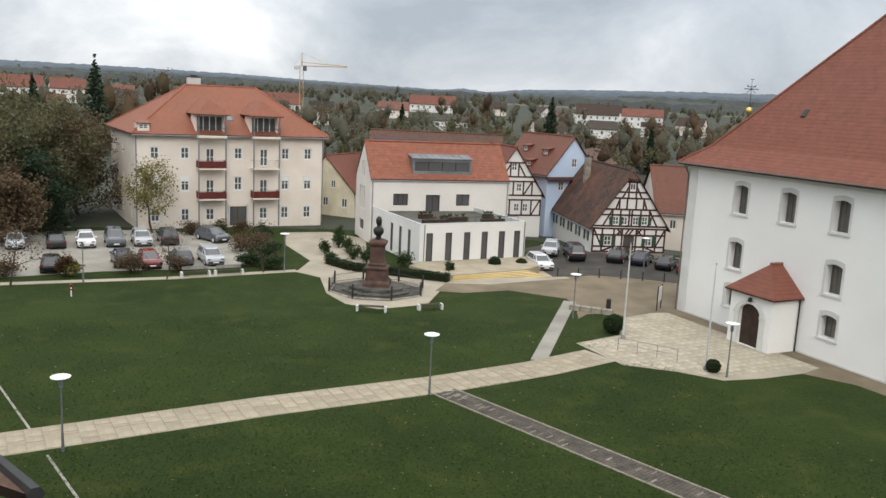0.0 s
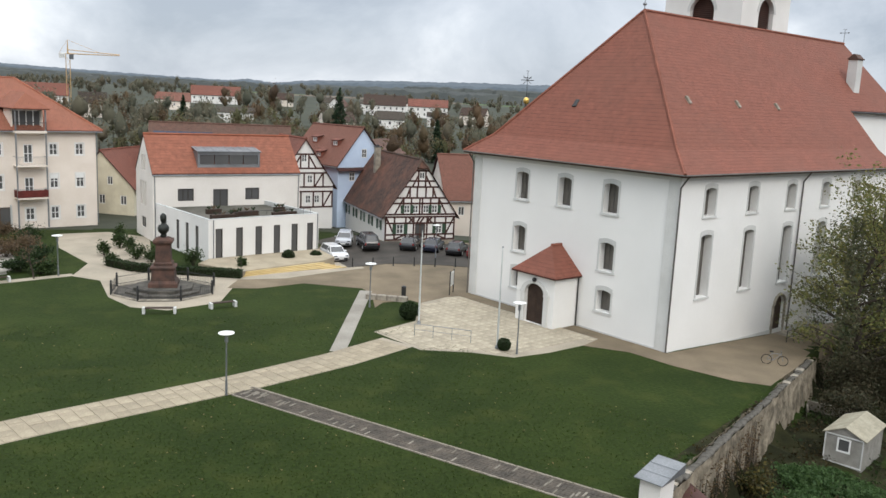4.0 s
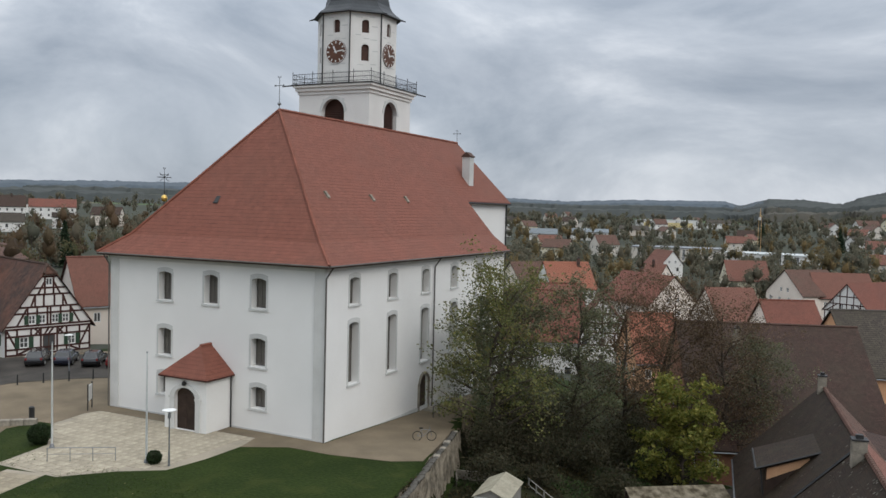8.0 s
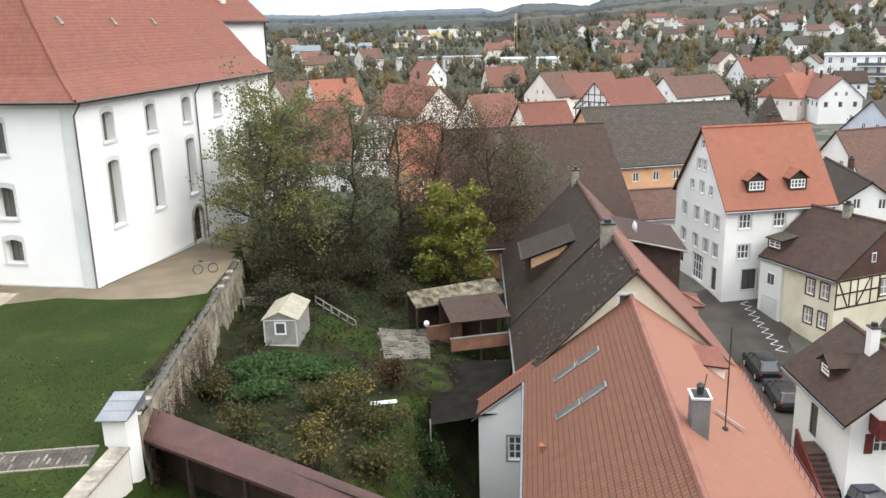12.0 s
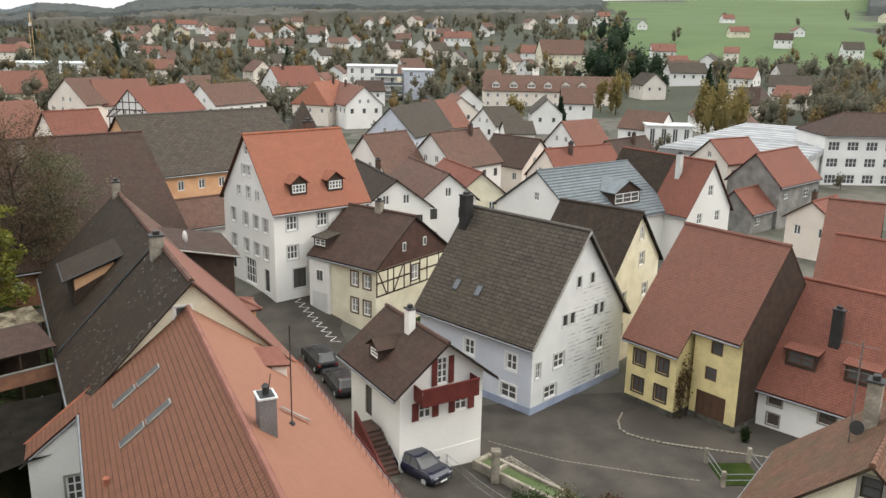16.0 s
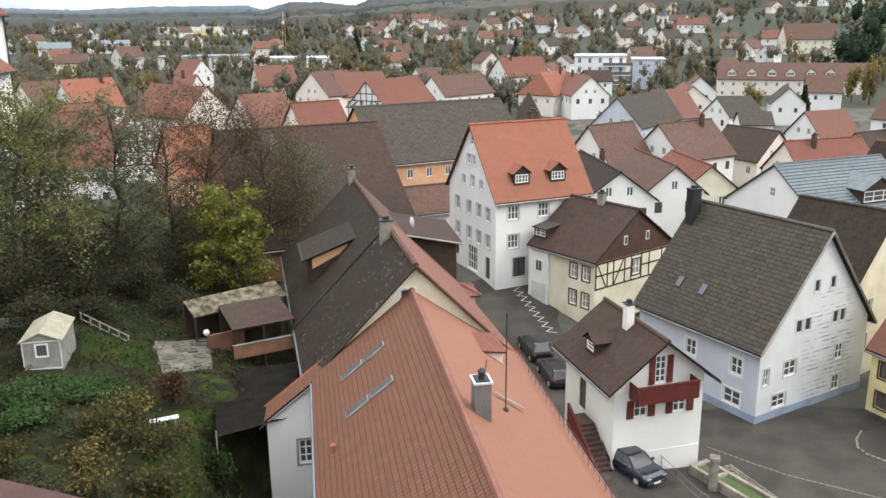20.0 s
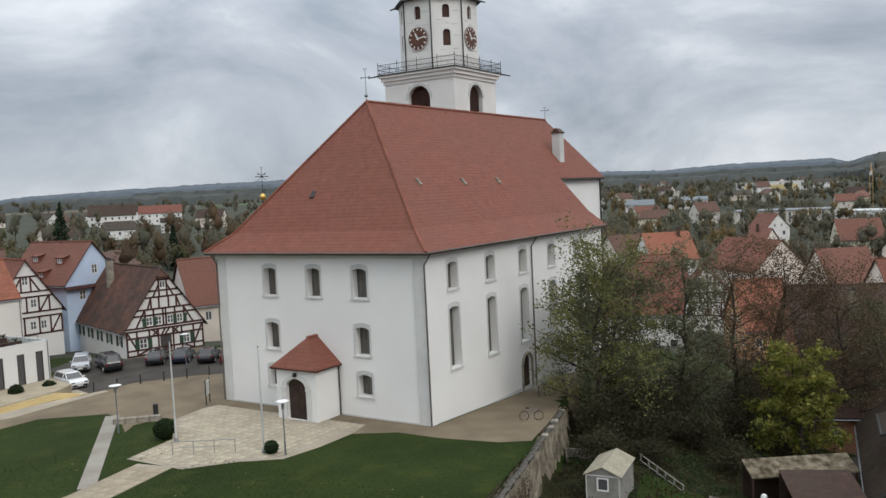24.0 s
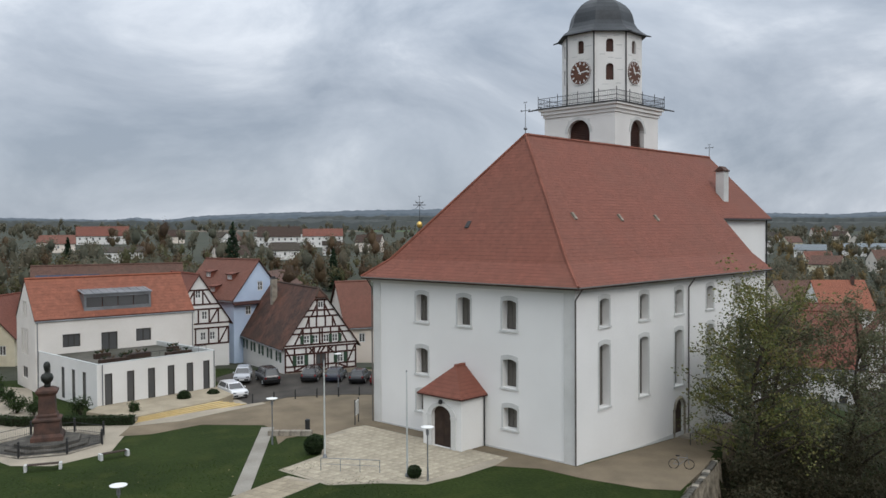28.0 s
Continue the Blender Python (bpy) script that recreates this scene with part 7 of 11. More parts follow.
def shrub(x, y, w, h, leaves, n=900, size=0.09, seed=1, label="round clipped evergreen bush", z=None, ball=False, name="shrub", group="shrubs", d=None):
    rng = np.random.default_rng(seed)
    T = thing(name, label, "shrub", x, y, height(x, y) if z is None else z, 0, group)
    wide = np.array((w / 2, (d or w) / 2, h / 2))
    if ball:
        part("branchwork", Mesh().tube((0, 0, -0.1), (0, 0, h * 0.5), 0.05, 0.02, 5), M["bark"], T)
        q = rng.normal(size=(n, 3))
        q /= np.linalg.norm(q, axis=1)[:, None]
        leaf_cloud("foliage", q * rng.uniform(0.86, 1.0, (n, 1)) * wide + (0, 0, h / 2), size, leaves, T, rng)
        # dark solid inside the leaf shell: the bush's inner shade put into its colour
        part("core", Mesh().lathe([(0.05, h * 0.1), (w * 0.36, h * 0.25), (w * 0.42, h * 0.5), (w * 0.36, h * 0.75), (0.05, h * 0.9)], 10), M["core_shade"], T)
        return T
    k = 11
    tips = rng.normal(size=(k, 3))
    tips /= np.linalg.norm(tips, axis=1)[:, None]
    tips *= wide * rng.uniform(0.35, 0.95, (k, 1))
    tips[:, 2] = np.abs(tips[:, 2]) * rng.choice((1.0, 1.0, -0.5), k) + h * 0.5
    stems = Mesh()
    for q in tips:
        mid = (q[0] * 0.45, q[1] * 0.45, q[2] * 0.6)
        stems.tube((q[0] * 0.08, q[1] * 0.08, -0.1), mid, 0.028, 0.018, 4, False).tube(mid, tuple(q * (1.06, 1.06, 1.1)), 0.018, 0.006, 4, False)
    part("branchwork", stems, M["bark"], T)
    ctr = tips[rng.integers(0, k, n)] * rng.uniform(0.55, 1.0, (n, 1)) ** 0.5 + rng.normal(size=(n, 3)) * wide * (0.24, 0.24, 0.26)
    ctr[:, 2] = np.abs(ctr[:, 2])
    leaf_cloud("foliage", ctr, size, leaves, T, rng)
    return T


def hedge(x0, y0, x1, y1, w, h, leaves, n, seed=1, label="low clipped dark green hedge"):
    rng = np.random.default_rng(seed)
    d = Vector((x1 - x0, y1 - y0))
    T = thing("hedge", label, "hedge", x0, y0, height(x0, y0), math.degrees(math.atan2(d.y, d.x)), "hedges")
    L = d.length
    # near-black block that stands in for the shade within the hedge's leaves
    part("core", Mesh().box(0, -w * 0.42, 0, L, w * 0.42, h * 0.92, None, 0.05), M["core_shade"], T)
    ctr = np.stack([rng.uniform(-0.05, L + 0.05, n), rng.uniform(-w / 2, w / 2, n), rng.uniform(0.05, h, n)], 1)
    side = rng.integers(0, 3, n)
    ctr[side == 0, 1] = -w / 2
    ctr[side == 1, 2] = h
    leaf_cloud("foliage", ctr + rng.normal(size=(n, 3)) * 0.03, 0.08, leaves, T, rng)
    return T


# ---- cars ----
def car(x, y, rz, colour, kind="hatchback", label="", z=None, group="parked cars"):
    """A parked car, front to +x."""
    k = {"hatchback": (4.0, 1.74, 1.47, 0.95), "estate": (4.5, 1.8, 1.48, 0.96), "van": (4.6, 1.85, 1.75, 1.1), "suv": (4.4, 1.85, 1.68, 1.08)}[kind]
    L, W, H, B = k
    C = thing("car", label, "car", x, y, height(x, y) + 0.02 if z is None else z, rz, group)
    rect = lambda a, b, w, zz, c=0.16: [(a + c, -w, zz), (b - c, -w, zz), (b, -w + c * 1.5, zz), (b, w - c * 1.5, zz), (b - c, w, zz), (a + c, w, zz), (a, w - c * 1.5, zz), (a, -w + c * 1.5, zz)]
    hl, hw = L / 2, W / 2
    part("body", Mesh().loft([rect(-hl + 0.12, hl - 0.12, hw - 0.1, 0.22), rect(-hl + 0.02, hl - 0.02, hw - 0.03, 0.38), rect(-hl, hl, hw, 0.6), rect(-hl + 0.03, hl - 0.05, hw - 0.02, B - 0.2), rect(-hl + 0.1, hl - 0.25, hw - 0.07, B - 0.04), rect(-hl + 0.16, hl - 0.5, hw - 0.12, B)]), M[colour], C)
    r0 = -hl + (0.12 if kind != "hatchback" else 0.2)
    fw = hl - (1.0 if kind != "van" else 0.75)
    cab = Mesh().loft([rect(r0, fw, hw - 0.1, B - 0.02), rect(r0 + 0.32, fw - 0.75, hw - 0.27, H - 0.06)])
    part("cabin_glass", cab, M["glass"], C)
    rf = part("roof", Mesh().loft([rect(r0 + 0.3, fw - 0.72, hw - 0.25, H - 0.075), rect(r0 + 0.4, fw - 0.85, hw - 0.32, H)]), M[colour], C)
    for s in (-1, 1):
        for xx, tx in ((r0 + 0.08, r0 + 0.38), (0.1, 0.1), (fw - 0.1, fw - 0.8)):
            part("pillar", Mesh().tube((xx, s * (hw - 0.115), B - 0.02), (tx, s * (hw - 0.272), H - 0.05), 0.045, None, 4), M[colour], C)
        for xx in (-hl + 0.78, hl - 0.82):
            wh = part("wheel", Mesh().lathe([(0.2, -0.1), (0.31, -0.1), (0.32, -0.06), (0.32, 0.06), (0.31, 0.1), (0.2, 0.1)], 16, pose(xx, s * (hw - 0.1), 0.32, 90, 0, 0)), M["rubber"], C)
            part("rim", Mesh().lathe([(0.05, -0.108), (0.2, -0.105), (0.2, 0.105), (0.05, 0.108)], 10, pose(xx, s * (hw - 0.1), 0.32, 90, 0, 0)), M["metal_pale"], wh)
        part("headlight", Mesh().box(hl - 0.16, s * (hw - 0.3) - 0.16, 0.62, hl - 0.005, s * (hw - 0.3) + 0.16, 0.76, None, 0.02), M["glass_pale"], C)
        part("tail_light", Mesh().box(-hl + 0.0, s * (hw - 0.2) - 0.1, 0.68, -hl + 0.1, s * (hw - 0.2) + 0.1, 0.92, None, 0.02), M["car_red"], C)
        part("mirror", Mesh().box(fw - 0.45, s * (hw + 0.06) - 0.08, B - 0.02, fw - 0.3, s * (hw + 0.06) + 0.08, B + 0.12, None, 0.02), M[colour], C)
    part("bumper", Mesh().box(hl - 0.1, -hw + 0.2, 0.3, hl + 0.02, hw - 0.2, 0.5, None, 0.03), M["metal_dark"], C)
    part("number_plate", Mesh().box(hl + 0.021, -0.26, 0.36, hl + 0.03, 0.26, 0.47), M["frame_white"], C)
    return C


CARS = (("black", "estate"), ("white", "hatchback"), ("grey", "suv"), ("silver", "estate"), ("black", "suv"))
for (cx, cy), (colr, kd) in zip(((-41.2, 82.6), (-38.6, 83.6), (-36.2, 85.0), (-33.9, 86.3), (-31.6, 87.6)), CARS):
    car(cx, cy, -62 if colr != "black" else 118, "car_" + colr, kd, "%s %s parked in a row on the gravel car park" % (colr, "car" if kd == "hatchback" else kd + " car"))
car(-27.6, 90.4, -40, "car_grey", "estate", "dark grey estate car parked by the apartment house")
car(-36.2, 71.6, 115, "car_black", "hatchback", "black hatchback parked behind the lawn's shrubs")
car(-31.5, 75.6, 118, "car_blue", "estate", "dark blue estate car parked facing away")
car(-28.9, 75.4, -60, "car_red", "hatchback", "bright red hatchback parked behind shrubs")
car(-26.7, 77.6, 120, "car_grey", "hatchback", "dark grey hatchback parked behind shrubs")
car(-24.2, 78.6, -60, "car_silver", "estate", "silver estate car parked beside the hedge")
car(-44.5, 81.0, -62, "car_silver", "hatchback", "silver hatchback at the end of the car park")
car(8.2, 88.6, -75, "car_white", "estate", "white estate car parked beside the low hall")
car(9.9, 94.6, -100, "car_silver", "estate", "silver car parked before the old houses")
car(12.3, 92.6, 95, "car_black", "van", "black van parked before the half-timbered house")
car(17.0, 91.4, 68, "car_black", "estate", "black car parked below the half-timbered house")
car(19.3, 89.9, 66, "car_blue", "hatchback", "dark blue car parked on the lane")
car(21.5, 88.0, 64, "car_black", "hatchback", "black hatchback parked below the half-timbered house")
car(23.4, 86.2, 62, "car_red", "hatchback", "red hatchback parked on the lane beside the church")

# hall planting, hedges, trees on the square
shrub(11.4, 60.9, 1.55, 1.4, "hedge", 2200, 0.07, 3, "large round clipped box bush on the lawn", ball=True)
shrub(16.45, 52.55, 0.95, 0.9, "hedge", 1000, 0.06, 4, "small round clipped box bush beside the flagpole", ball=True)
for i, (sx, sy, w, h) in enumerate(((3.2, 83.6, 1.3, 1.3), (6.0, 85.0, 1.3, 1.3), (-5.7, 81.0, 2.0, 1.9), (-1.2, 79.2, 0.9, 1.3), (-12.2, 87.0, 1.6, 2.0), (-13.6, 90.0, 1.5, 1.9), (-11.2, 84.0, 1.8, 1.6), (-9.6, 82.5, 1.6, 1.6), (-14.3, 95.0, 1.4, 1.8), (-13.0, 81.2, 1.6, 1.4), (-14.4, 86.0, 1.3, 1.5))):
    shrub(sx, sy, w, h, "hedge" if i < 2 else "tree_green", 900, 0.09, 20 + i, "clipped round bush in front of the hall" if i < 2 else "loose green garden shrub beside the gravel walk", ball=i < 2)
hedge(-10.4, 78.4, -1.2, 75.6, 0.8, 0.75, "hedge", 2600, 5)
hedge(-13.2, 81.0, -10.6, 78.5, 0.8, 0.75, "hedge", 900, 6)
for i, (sx, sy) in enumerate(((-31.0, 93.6), (-28.4, 95.0), (-25.6, 95.6), (-24.0, 88.6), (-23.0, 85.0))):
    shrub(sx, sy, 2.6, 1.7, ("tree_brown", "bush_autumn")[i % 2], 1200, 0.1, 80 + i, "low brown autumn bush before the apartment house")
planter = thing("planter", "round stone planter with a small standard tree", "planter", -1.25, 76.4, 0)
part("tub", Mesh().lathe([(0.3, 0), (0.42, 0.5), (0.45, 0.55)], 12), M["stone"], planter)
part("plant", Mesh().tube((0, 0, 0.4), (0, 0, 1.5), 0.03), M["bark"], planter)
for i, (sx, sy, w, h, lv) in enumerate(((-34.0, 69.6, 1.9, 1.9, "shrub_red"), (-29.4, 72.2, 2.6, 2.0, "tree_brown"), (-26.0, 74.2, 2.2, 1.7, "tree_brown"), (-38.5, 68.2, 3.2, 1.5, "tree_brown"), (-43.0, 66.5, 3.0, 1.6, "tree_brown"),
                                        (-20.2, 78.2, 2.8, 1.6, "hedge"), (-19.6, 82.5, 3.0, 1.9, "hedge"), (-21.5, 86.5, 3.0, 1.7, "tree_brown"), (-18.2, 77.4, 2.4, 1.3, "tree_green"), (-22.8, 91.5, 2.6, 1.7, "hedge"), (-33.4, 69.9, 1.6, 1.4, "tree_autumn"), (-23.2, 95.5, 2.4, 1.5, "tree_green"))):
    shrub(sx, sy, w, h, lv, 1300, 0.11, 40 + i, "leafless brown shrub at the edge of the car park" if lv in ("tree_brown", "shrub_red") else "dark evergreen shrub beside the car park")
tree(-35.5, 93.6, 8.2, 2.9, "tree_autumn", 2600, 0.15, 11, "young tree with sparse yellow-brown leaves before the house", 0.14, 0.25)
tree(-18.3, 75.4, 4.6, 1.5, "tree_brown", 260, 0.09, 12, "small nearly leafless tree on the lawn's edge", 0.08, 0.3)
tree(-25.6, 70.6, 5.4, 1.8, "tree_brown", 260, 0.09, 13, "small nearly leafless tree on the lawn's edge", 0.08, 0.3)
tree(-36.4, 65.2, 5.6, 2.3, "tree_brown", 700, 0.1, 14, "bare young tree at the corner of the lawn", 0.1, 0.3)
for i, (sx, sy, h, r, lv) in enumerate(((-52, 88, 12, 5, "tree_dark"), (-57, 94, 15, 6, "tree_dark"), (-50, 97, 13, 5, "tree_dark"), (-61, 84, 12, 5.5, "tree_brown"), (-53, 79, 9, 4, "tree_brown"), (-64, 104, 16, 6, "tree_dark"), (-48, 90, 8, 4, "conifer"), (-54, 108, 14, 5, "tree_dark"), (-60, 78, 9, 4, "tree_dark"), (-47, 83, 7, 3.4, "tree_brown"), (-55, 100, 14, 6, "tree_dark"), (-49, 104, 12, 5, "tree_brown"))):
    tree(sx, sy, h, r, lv, 9000, 0.2, 60 + i, "dense dark tree at the edge of the car park", 0.25, 0.12, limbs=12, gap=1.0)

# ---- retaining wall, pier, lean-to ----
wl_ = thing("retaining_wall", "old rough rubble stone wall between lawn and garden", "stone wall", kind="structure")
rng = np.random.default_rng(9)
WL = 29.5
wm = Mesh()
nu, nz = 90, 14
for face_s, flip in ((0.62, False), (0.02, True)):
    g = []
    for i in range(nu + 1):
        a = 1.2 + (WL - 1.2) * i / nu
        top = 0.32 - 0.6 * a / WL + 0.1 * noise.noise((a * 0.7, 0, 3))
        row = []
        for j in range(nz + 1):
            zz = -3.6 + (top + 3.6) * j / nz
            o_ = face_s + (0.0 if flip else 0.32 * (1 - j / nz)) + (0.09 * noise.noise((a * 1.7, zz * 1.7, face_s)) + 0.05 * noise.noise((a * 5, zz * 5, 1)))
            p = WALL0 + WALL_W * a + WALL_N * o_
            row.append((p.x, p.y, zz))
        g.append(row)
    for i in range(nu):
        for j in range(nz):
            q = [g[i][j], g[i + 1][j], g[i + 1][j + 1], g[i][j + 1]]
            wm.face(q[::-1] if flip else q)
wall_body = part("masonry", wm, M["rubble"], wl_)
for i in range(3, 56):
    a = WL * (i + 0.5) / 56
    p = WALL0 + WALL_W * a + WALL_N * (0.32 + rng.uniform(-0.06, 0.06))
    hw_, hd_ = WL / 112 * rng.uniform(1.0, 1.2), 0.2 * rng.uniform(0.8, 1.3)
    c = part("coping_stone", Mesh().box(-hw_, -hd_, -0.16, hw_, hd_, rng.uniform(-0.06, 0.03), None, 0.05), M["stone" if rng.random() < 0.15 else "stone_dark"], wl_)
    c.matrix_basis = pose(p.x, p.y, 0.32 - 0.6 * a / WL, rng.uniform(-6, 6), rng.uniform(-5, 5), math.degrees(math.atan2(WALL_W.y, WALL_W.x)) + rng.uniform(-6, 6))
pier = thing("gate_pier", "white plastered wall pier with a grey sheet metal cap", "pier", 16.9, 30.75, 0.0, 36)
part("shaft", Mesh().box(-0.8, -0.48, -4.0, 0.45, 0.48, 1.2, None, 0.02), M["plaster_white"], pier)
cap_z = lambda x: 1.42 + 0.17 * x
part("cap", Mesh().loft([[(-1.05, -0.66, 1.204), (1.05, -0.66, 1.204), (1.05, 0.66, 1.204), (-1.05, 0.66, 1.204)], [(-1.05, -0.66, cap_z(-1.05)), (1.05, -0.66, cap_z(1.05)), (1.05, 0.66, cap_z(1.05)), (-1.05, 0.66, cap_z(-1.05))]]), M["metal_zinc"], pier)
for x in (-0.35, 0.35):
    part("seam", Mesh().tube((x, -0.66, cap_z(x) + 0.01), (x, 0.66, cap_z(x) + 0.01), 0.025, None, 4), M["metal_zinc"], pier)
nw = thing("garden_wall", "cream plastered wall with worn stone coping below the pier", "wall", 16.25, 30.0, 0.0, -146, kind="structure")
part("masonry", Mesh().box(0, -0.3, -5, 11, 0.3, -0.1), M["plaster_beige"], nw)
for i in range(8):
    part("coping_stone", Mesh().box(1.375 * i + 0.008, -0.42, -0.1, 1.375 * i + 1.367, 0.42, 0.08, None, 0.04), M["stone"], nw)
lt = thing("lean_to", "long lean-to with a red-brown tiled roof along the garden", "shed", 0, 0, 0)
q = [Vector(p) for p in ((17.75, 32.4, -0.62), (19.3, 18.0, -0.95), (20.4, 17.4, -0.45), (19.35, 33.4, -0.12))]
part("roof", roof_shell([q], 0.14), M["sheet_brown"], lt)
part("back_wall", Mesh().box(0, -0.1, -5, 15.2, 0.1, 0, pose(19.05, 33.0, -0.45, 0, 0, -86.4)), M["wood_dark"], lt)
for i in range(5):
    p = q[0].lerp(q[1], 0.04 + 0.23 * i)
    part("post", Mesh().box(-0.09, -0.09, -4, 0.09, 0.09, -0.1, pose(p.x + 0.2, p.y, p.z)), M["wood_dark"], lt)

# ---- garden ----
drape("garden_soil", [(17.6, 33.2), (20, 24), (26, 18), (36, 26), (44, 29), (54, 36), (60, 44), (68, 50), (74, 60), (62, 68), (52, 62), (37.8, 49.6), (38, 48.6)], 0.03, M["rough_grass"], "rough damp garden grass with fallen leaves", "garden bed", 1.3)
drape("garden_lawn", [(35.6, 39.4), (39.2, 42.4), (41.5, 39.2), (37.6, 35.4)], 0.06, M["grass"], "small dark green garden lawn", "lawn", 0.9)
drape("patio", [(42.0, 39.3), (44.6, 36.8), (40.4, 33.2), (38.0, 35.2)], 0.07, M["patio_stone"], "worn grey patio of broken stone slabs", "patio", 0.9)
gs = house("garden_shed", "small weathered grey wooden garden shed with pale sheet roof", 32.8, 39.2, 35.4, 4.0, 2.4, -3.05, 1.75, 2.3, "wood_grey", "shed_sheet", "shed", th=0.05, oe=0.14, og=0.1, wins=[("g0", 1.06, 0.75, 0.75, 0.85, {"nx": 1, "ny": 1})], depth=0.03, gutter=False, caps=False, foot=0.5)
beams(gs, (0.09, 1.06, 0), (0, -1, 0), (-1, 0, 0), [(0.04, 0, 0.04, 1.7), (2.08, 0, 2.08, 1.7), (0.04, 1.72, 2.08, 1.72), (0.04, 0.05, 2.08, 0.05)], "plaster_grey", 0.07)
for i, (x0, y0, rz, L_, W_, z_, wl2, rf2) in enumerate(((43.3, 36.8, -27, 7.2, 1.7, -5.1, "plaster_orange", "leaf_litter"), (42.4, 33.0, -38, 4.3, 3.4, -5.2, "plaster_orange", "roof_brown"))):
    s = thing("open_shed", "low open shed with a pale roof strewn with leaves" if i == 0 else "open lean-to with a brown sheet roof and orange plank front", "shed", x0, y0, z_, rz)
    q = [Vector(p) for p in ((0, 0, 2.1), (L_, 0, 2.1), (L_, W_, 2.8), (0, W_, 2.8))]
    part("roof", roof_shell([q], 0.1), M[rf2], s)
    for px in (0.1, L_ / 2, L_ - 0.1):
        part("post", Mesh().box(px - 0.06, 0.1, -1, px + 0.06, 0.22, 2.0), M["wood_dark"], s)
    part("back_wall", Mesh().box(0, W_ - 0.12, -1, L_, W_ - 0.02, 2.6), M["wood_dark"], s)
    if i:
        part("front_panel", Mesh().box(0, 0.0, 0.0, L_, 0.08, 0.9), M["brick_dull"], s)
        part("rail", Mesh().box(-0.05, -0.05, 0.904, L_ + 0.05, 0.13, 0.98), M["wood_grey"], s)
bt = thing("brick_wall", "short orange brick garden wall with white ball finial", "wall", 43.2, 35.8, -5.1, -35)
part("masonry", Mesh().box(0, -0.12, -1, 2.6, 0.12, 0.9), M["brick_dull"], bt)
part("finial", Mesh().lathe([(0.06, 0.9), (0.18, 1.0), (0.22, 1.15), (0.16, 1.3), (0.03, 1.36)], 10), M["frame_white"], bt)
gf = thing("garden_fence", "sloping grey wooden handrail on posts beside the shed", "fence", 40.3, 43.9, 0, -93)
for i in range(6):
    part("post", Mesh().box(-0.04, -0.04, -1.3, 0.04, 0.04, 0.02), M["wood_grey"], gf).matrix_basis = pose(0.84 * i, 0.0, -2.6 - 0.2 * i)
for zz in (0.0, -0.45):
    part("rail", Mesh().tube((-0.1, 0, -2.6 + zz), (4.3, 0, -3.62 + zz), 0.045, None, 4), M["wood_grey"], gf)
tb = thing("garden_bench", "low white plank bench on the garden lawn", "bench", 32.4, 30.2, height(32.4, 30.2), -42)
part("seat", Mesh().box(-0.75, -0.2, 0.42, 0.75, 0.2, 0.48, None, 0.015), M["frame_white"], tb)
for q in (-0.55, 0.55):
    part("leg", Mesh().box(q - 0.04, -0.16, -0.1, q + 0.04, 0.16, 0.42), M["wood_grey"], tb)
cb = thing("compost_bay", "low bay of pale concrete slabs behind the garden shed", "compost bay")
for (xa, ya), (xb, yb), zt in (((35.6, 46.2), (36.5, 47.5), -2.5), ((36.5, 47.5), (38.4, 45.3), -2.3)):
    d_ = Vector((xb - xa, yb - ya))
    part("slab", Mesh().box(0.02, -0.06, -2.5, d_.length - 0.02, 0.06, 0, pose(xa, ya, zt, 0, 0, math.degrees(math.atan2(d_.y, d_.x))), 0.01), M["stone_worn"], cb)
bk = thing("bicycle", "silver bicycle leaning against the stone wall", "bicycle", 34.6, 48.9, height(34.6, 48.9), -32)
for sx in (-0.52, 0.52):
    w_ = Mesh().lathe([(0.31, -0.02), (0.35, -0.02), (0.35, 0.02), (0.31, 0.02), (0.31, -0.02)], 20, pose(sx, 0, 0.34, 90), False)
    part("wheel", w_, M["rubber"], bk)
part("frame", Mesh().tube((-0.52, 0, 0.34), (-0.1, 0, 0.32), 0.02).tube((-0.1, 0, 0.32), (0.38, 0, 0.8), 0.02).tube((-0.1, 0, 0.32), (-0.25, 0, 0.85), 0.02).tube((-0.25, 0, 0.8), (0.38, 0, 0.8), 0.02).tube((0.52, 0, 0.34), (0.36, 0, 0.95), 0.02).tube((-0.52, 0, 0.34), (-0.24, 0, 0.78), 0.015), M["metal_zinc"], bk)
part("handlebar", Mesh().tube((0.36, -0.28, 1.0), (0.36, 0.28, 1.0), 0.018), M["metal_dark"], bk)
part("saddle", Mesh().box(-0.38, -0.08, 0.88, -0.12, 0.08, 0.95, None, 0.02), M["rubber"], bk)

tree(40.6, 49.8, 15.6, 4.3, "tree_olive", 9000, 0.12, 101, "tall ivy-grown tree with thinning yellow-green leaves beside the church", 0.3, 0.14, limbs=26, spread=0.085, gap=0.62)
tree(45.2, 52.6, 14.0, 4.0, "tree_dusk", 9000, 0.11, 102, "dense dark tree on the garden slope", 0.28, 0.16, limbs=22, spread=0.10, gap=0.8)
tree(51.8, 50.4, 15.0, 3.6, "tree_dusk", 12000, 0.11, 103, "tall dark ivy-green tree on the garden slope", 0.28, 0.10, limbs=26, spread=0.10, gap=0.85)
tree(58.0, 51.0, 15.5, 4.2, "tree_brown", 12000, 0.09, 104, "tall half-bare brown tree on the garden slope", 0.26, 0.16, limbs=24, spread=0.12, gap=0.7)
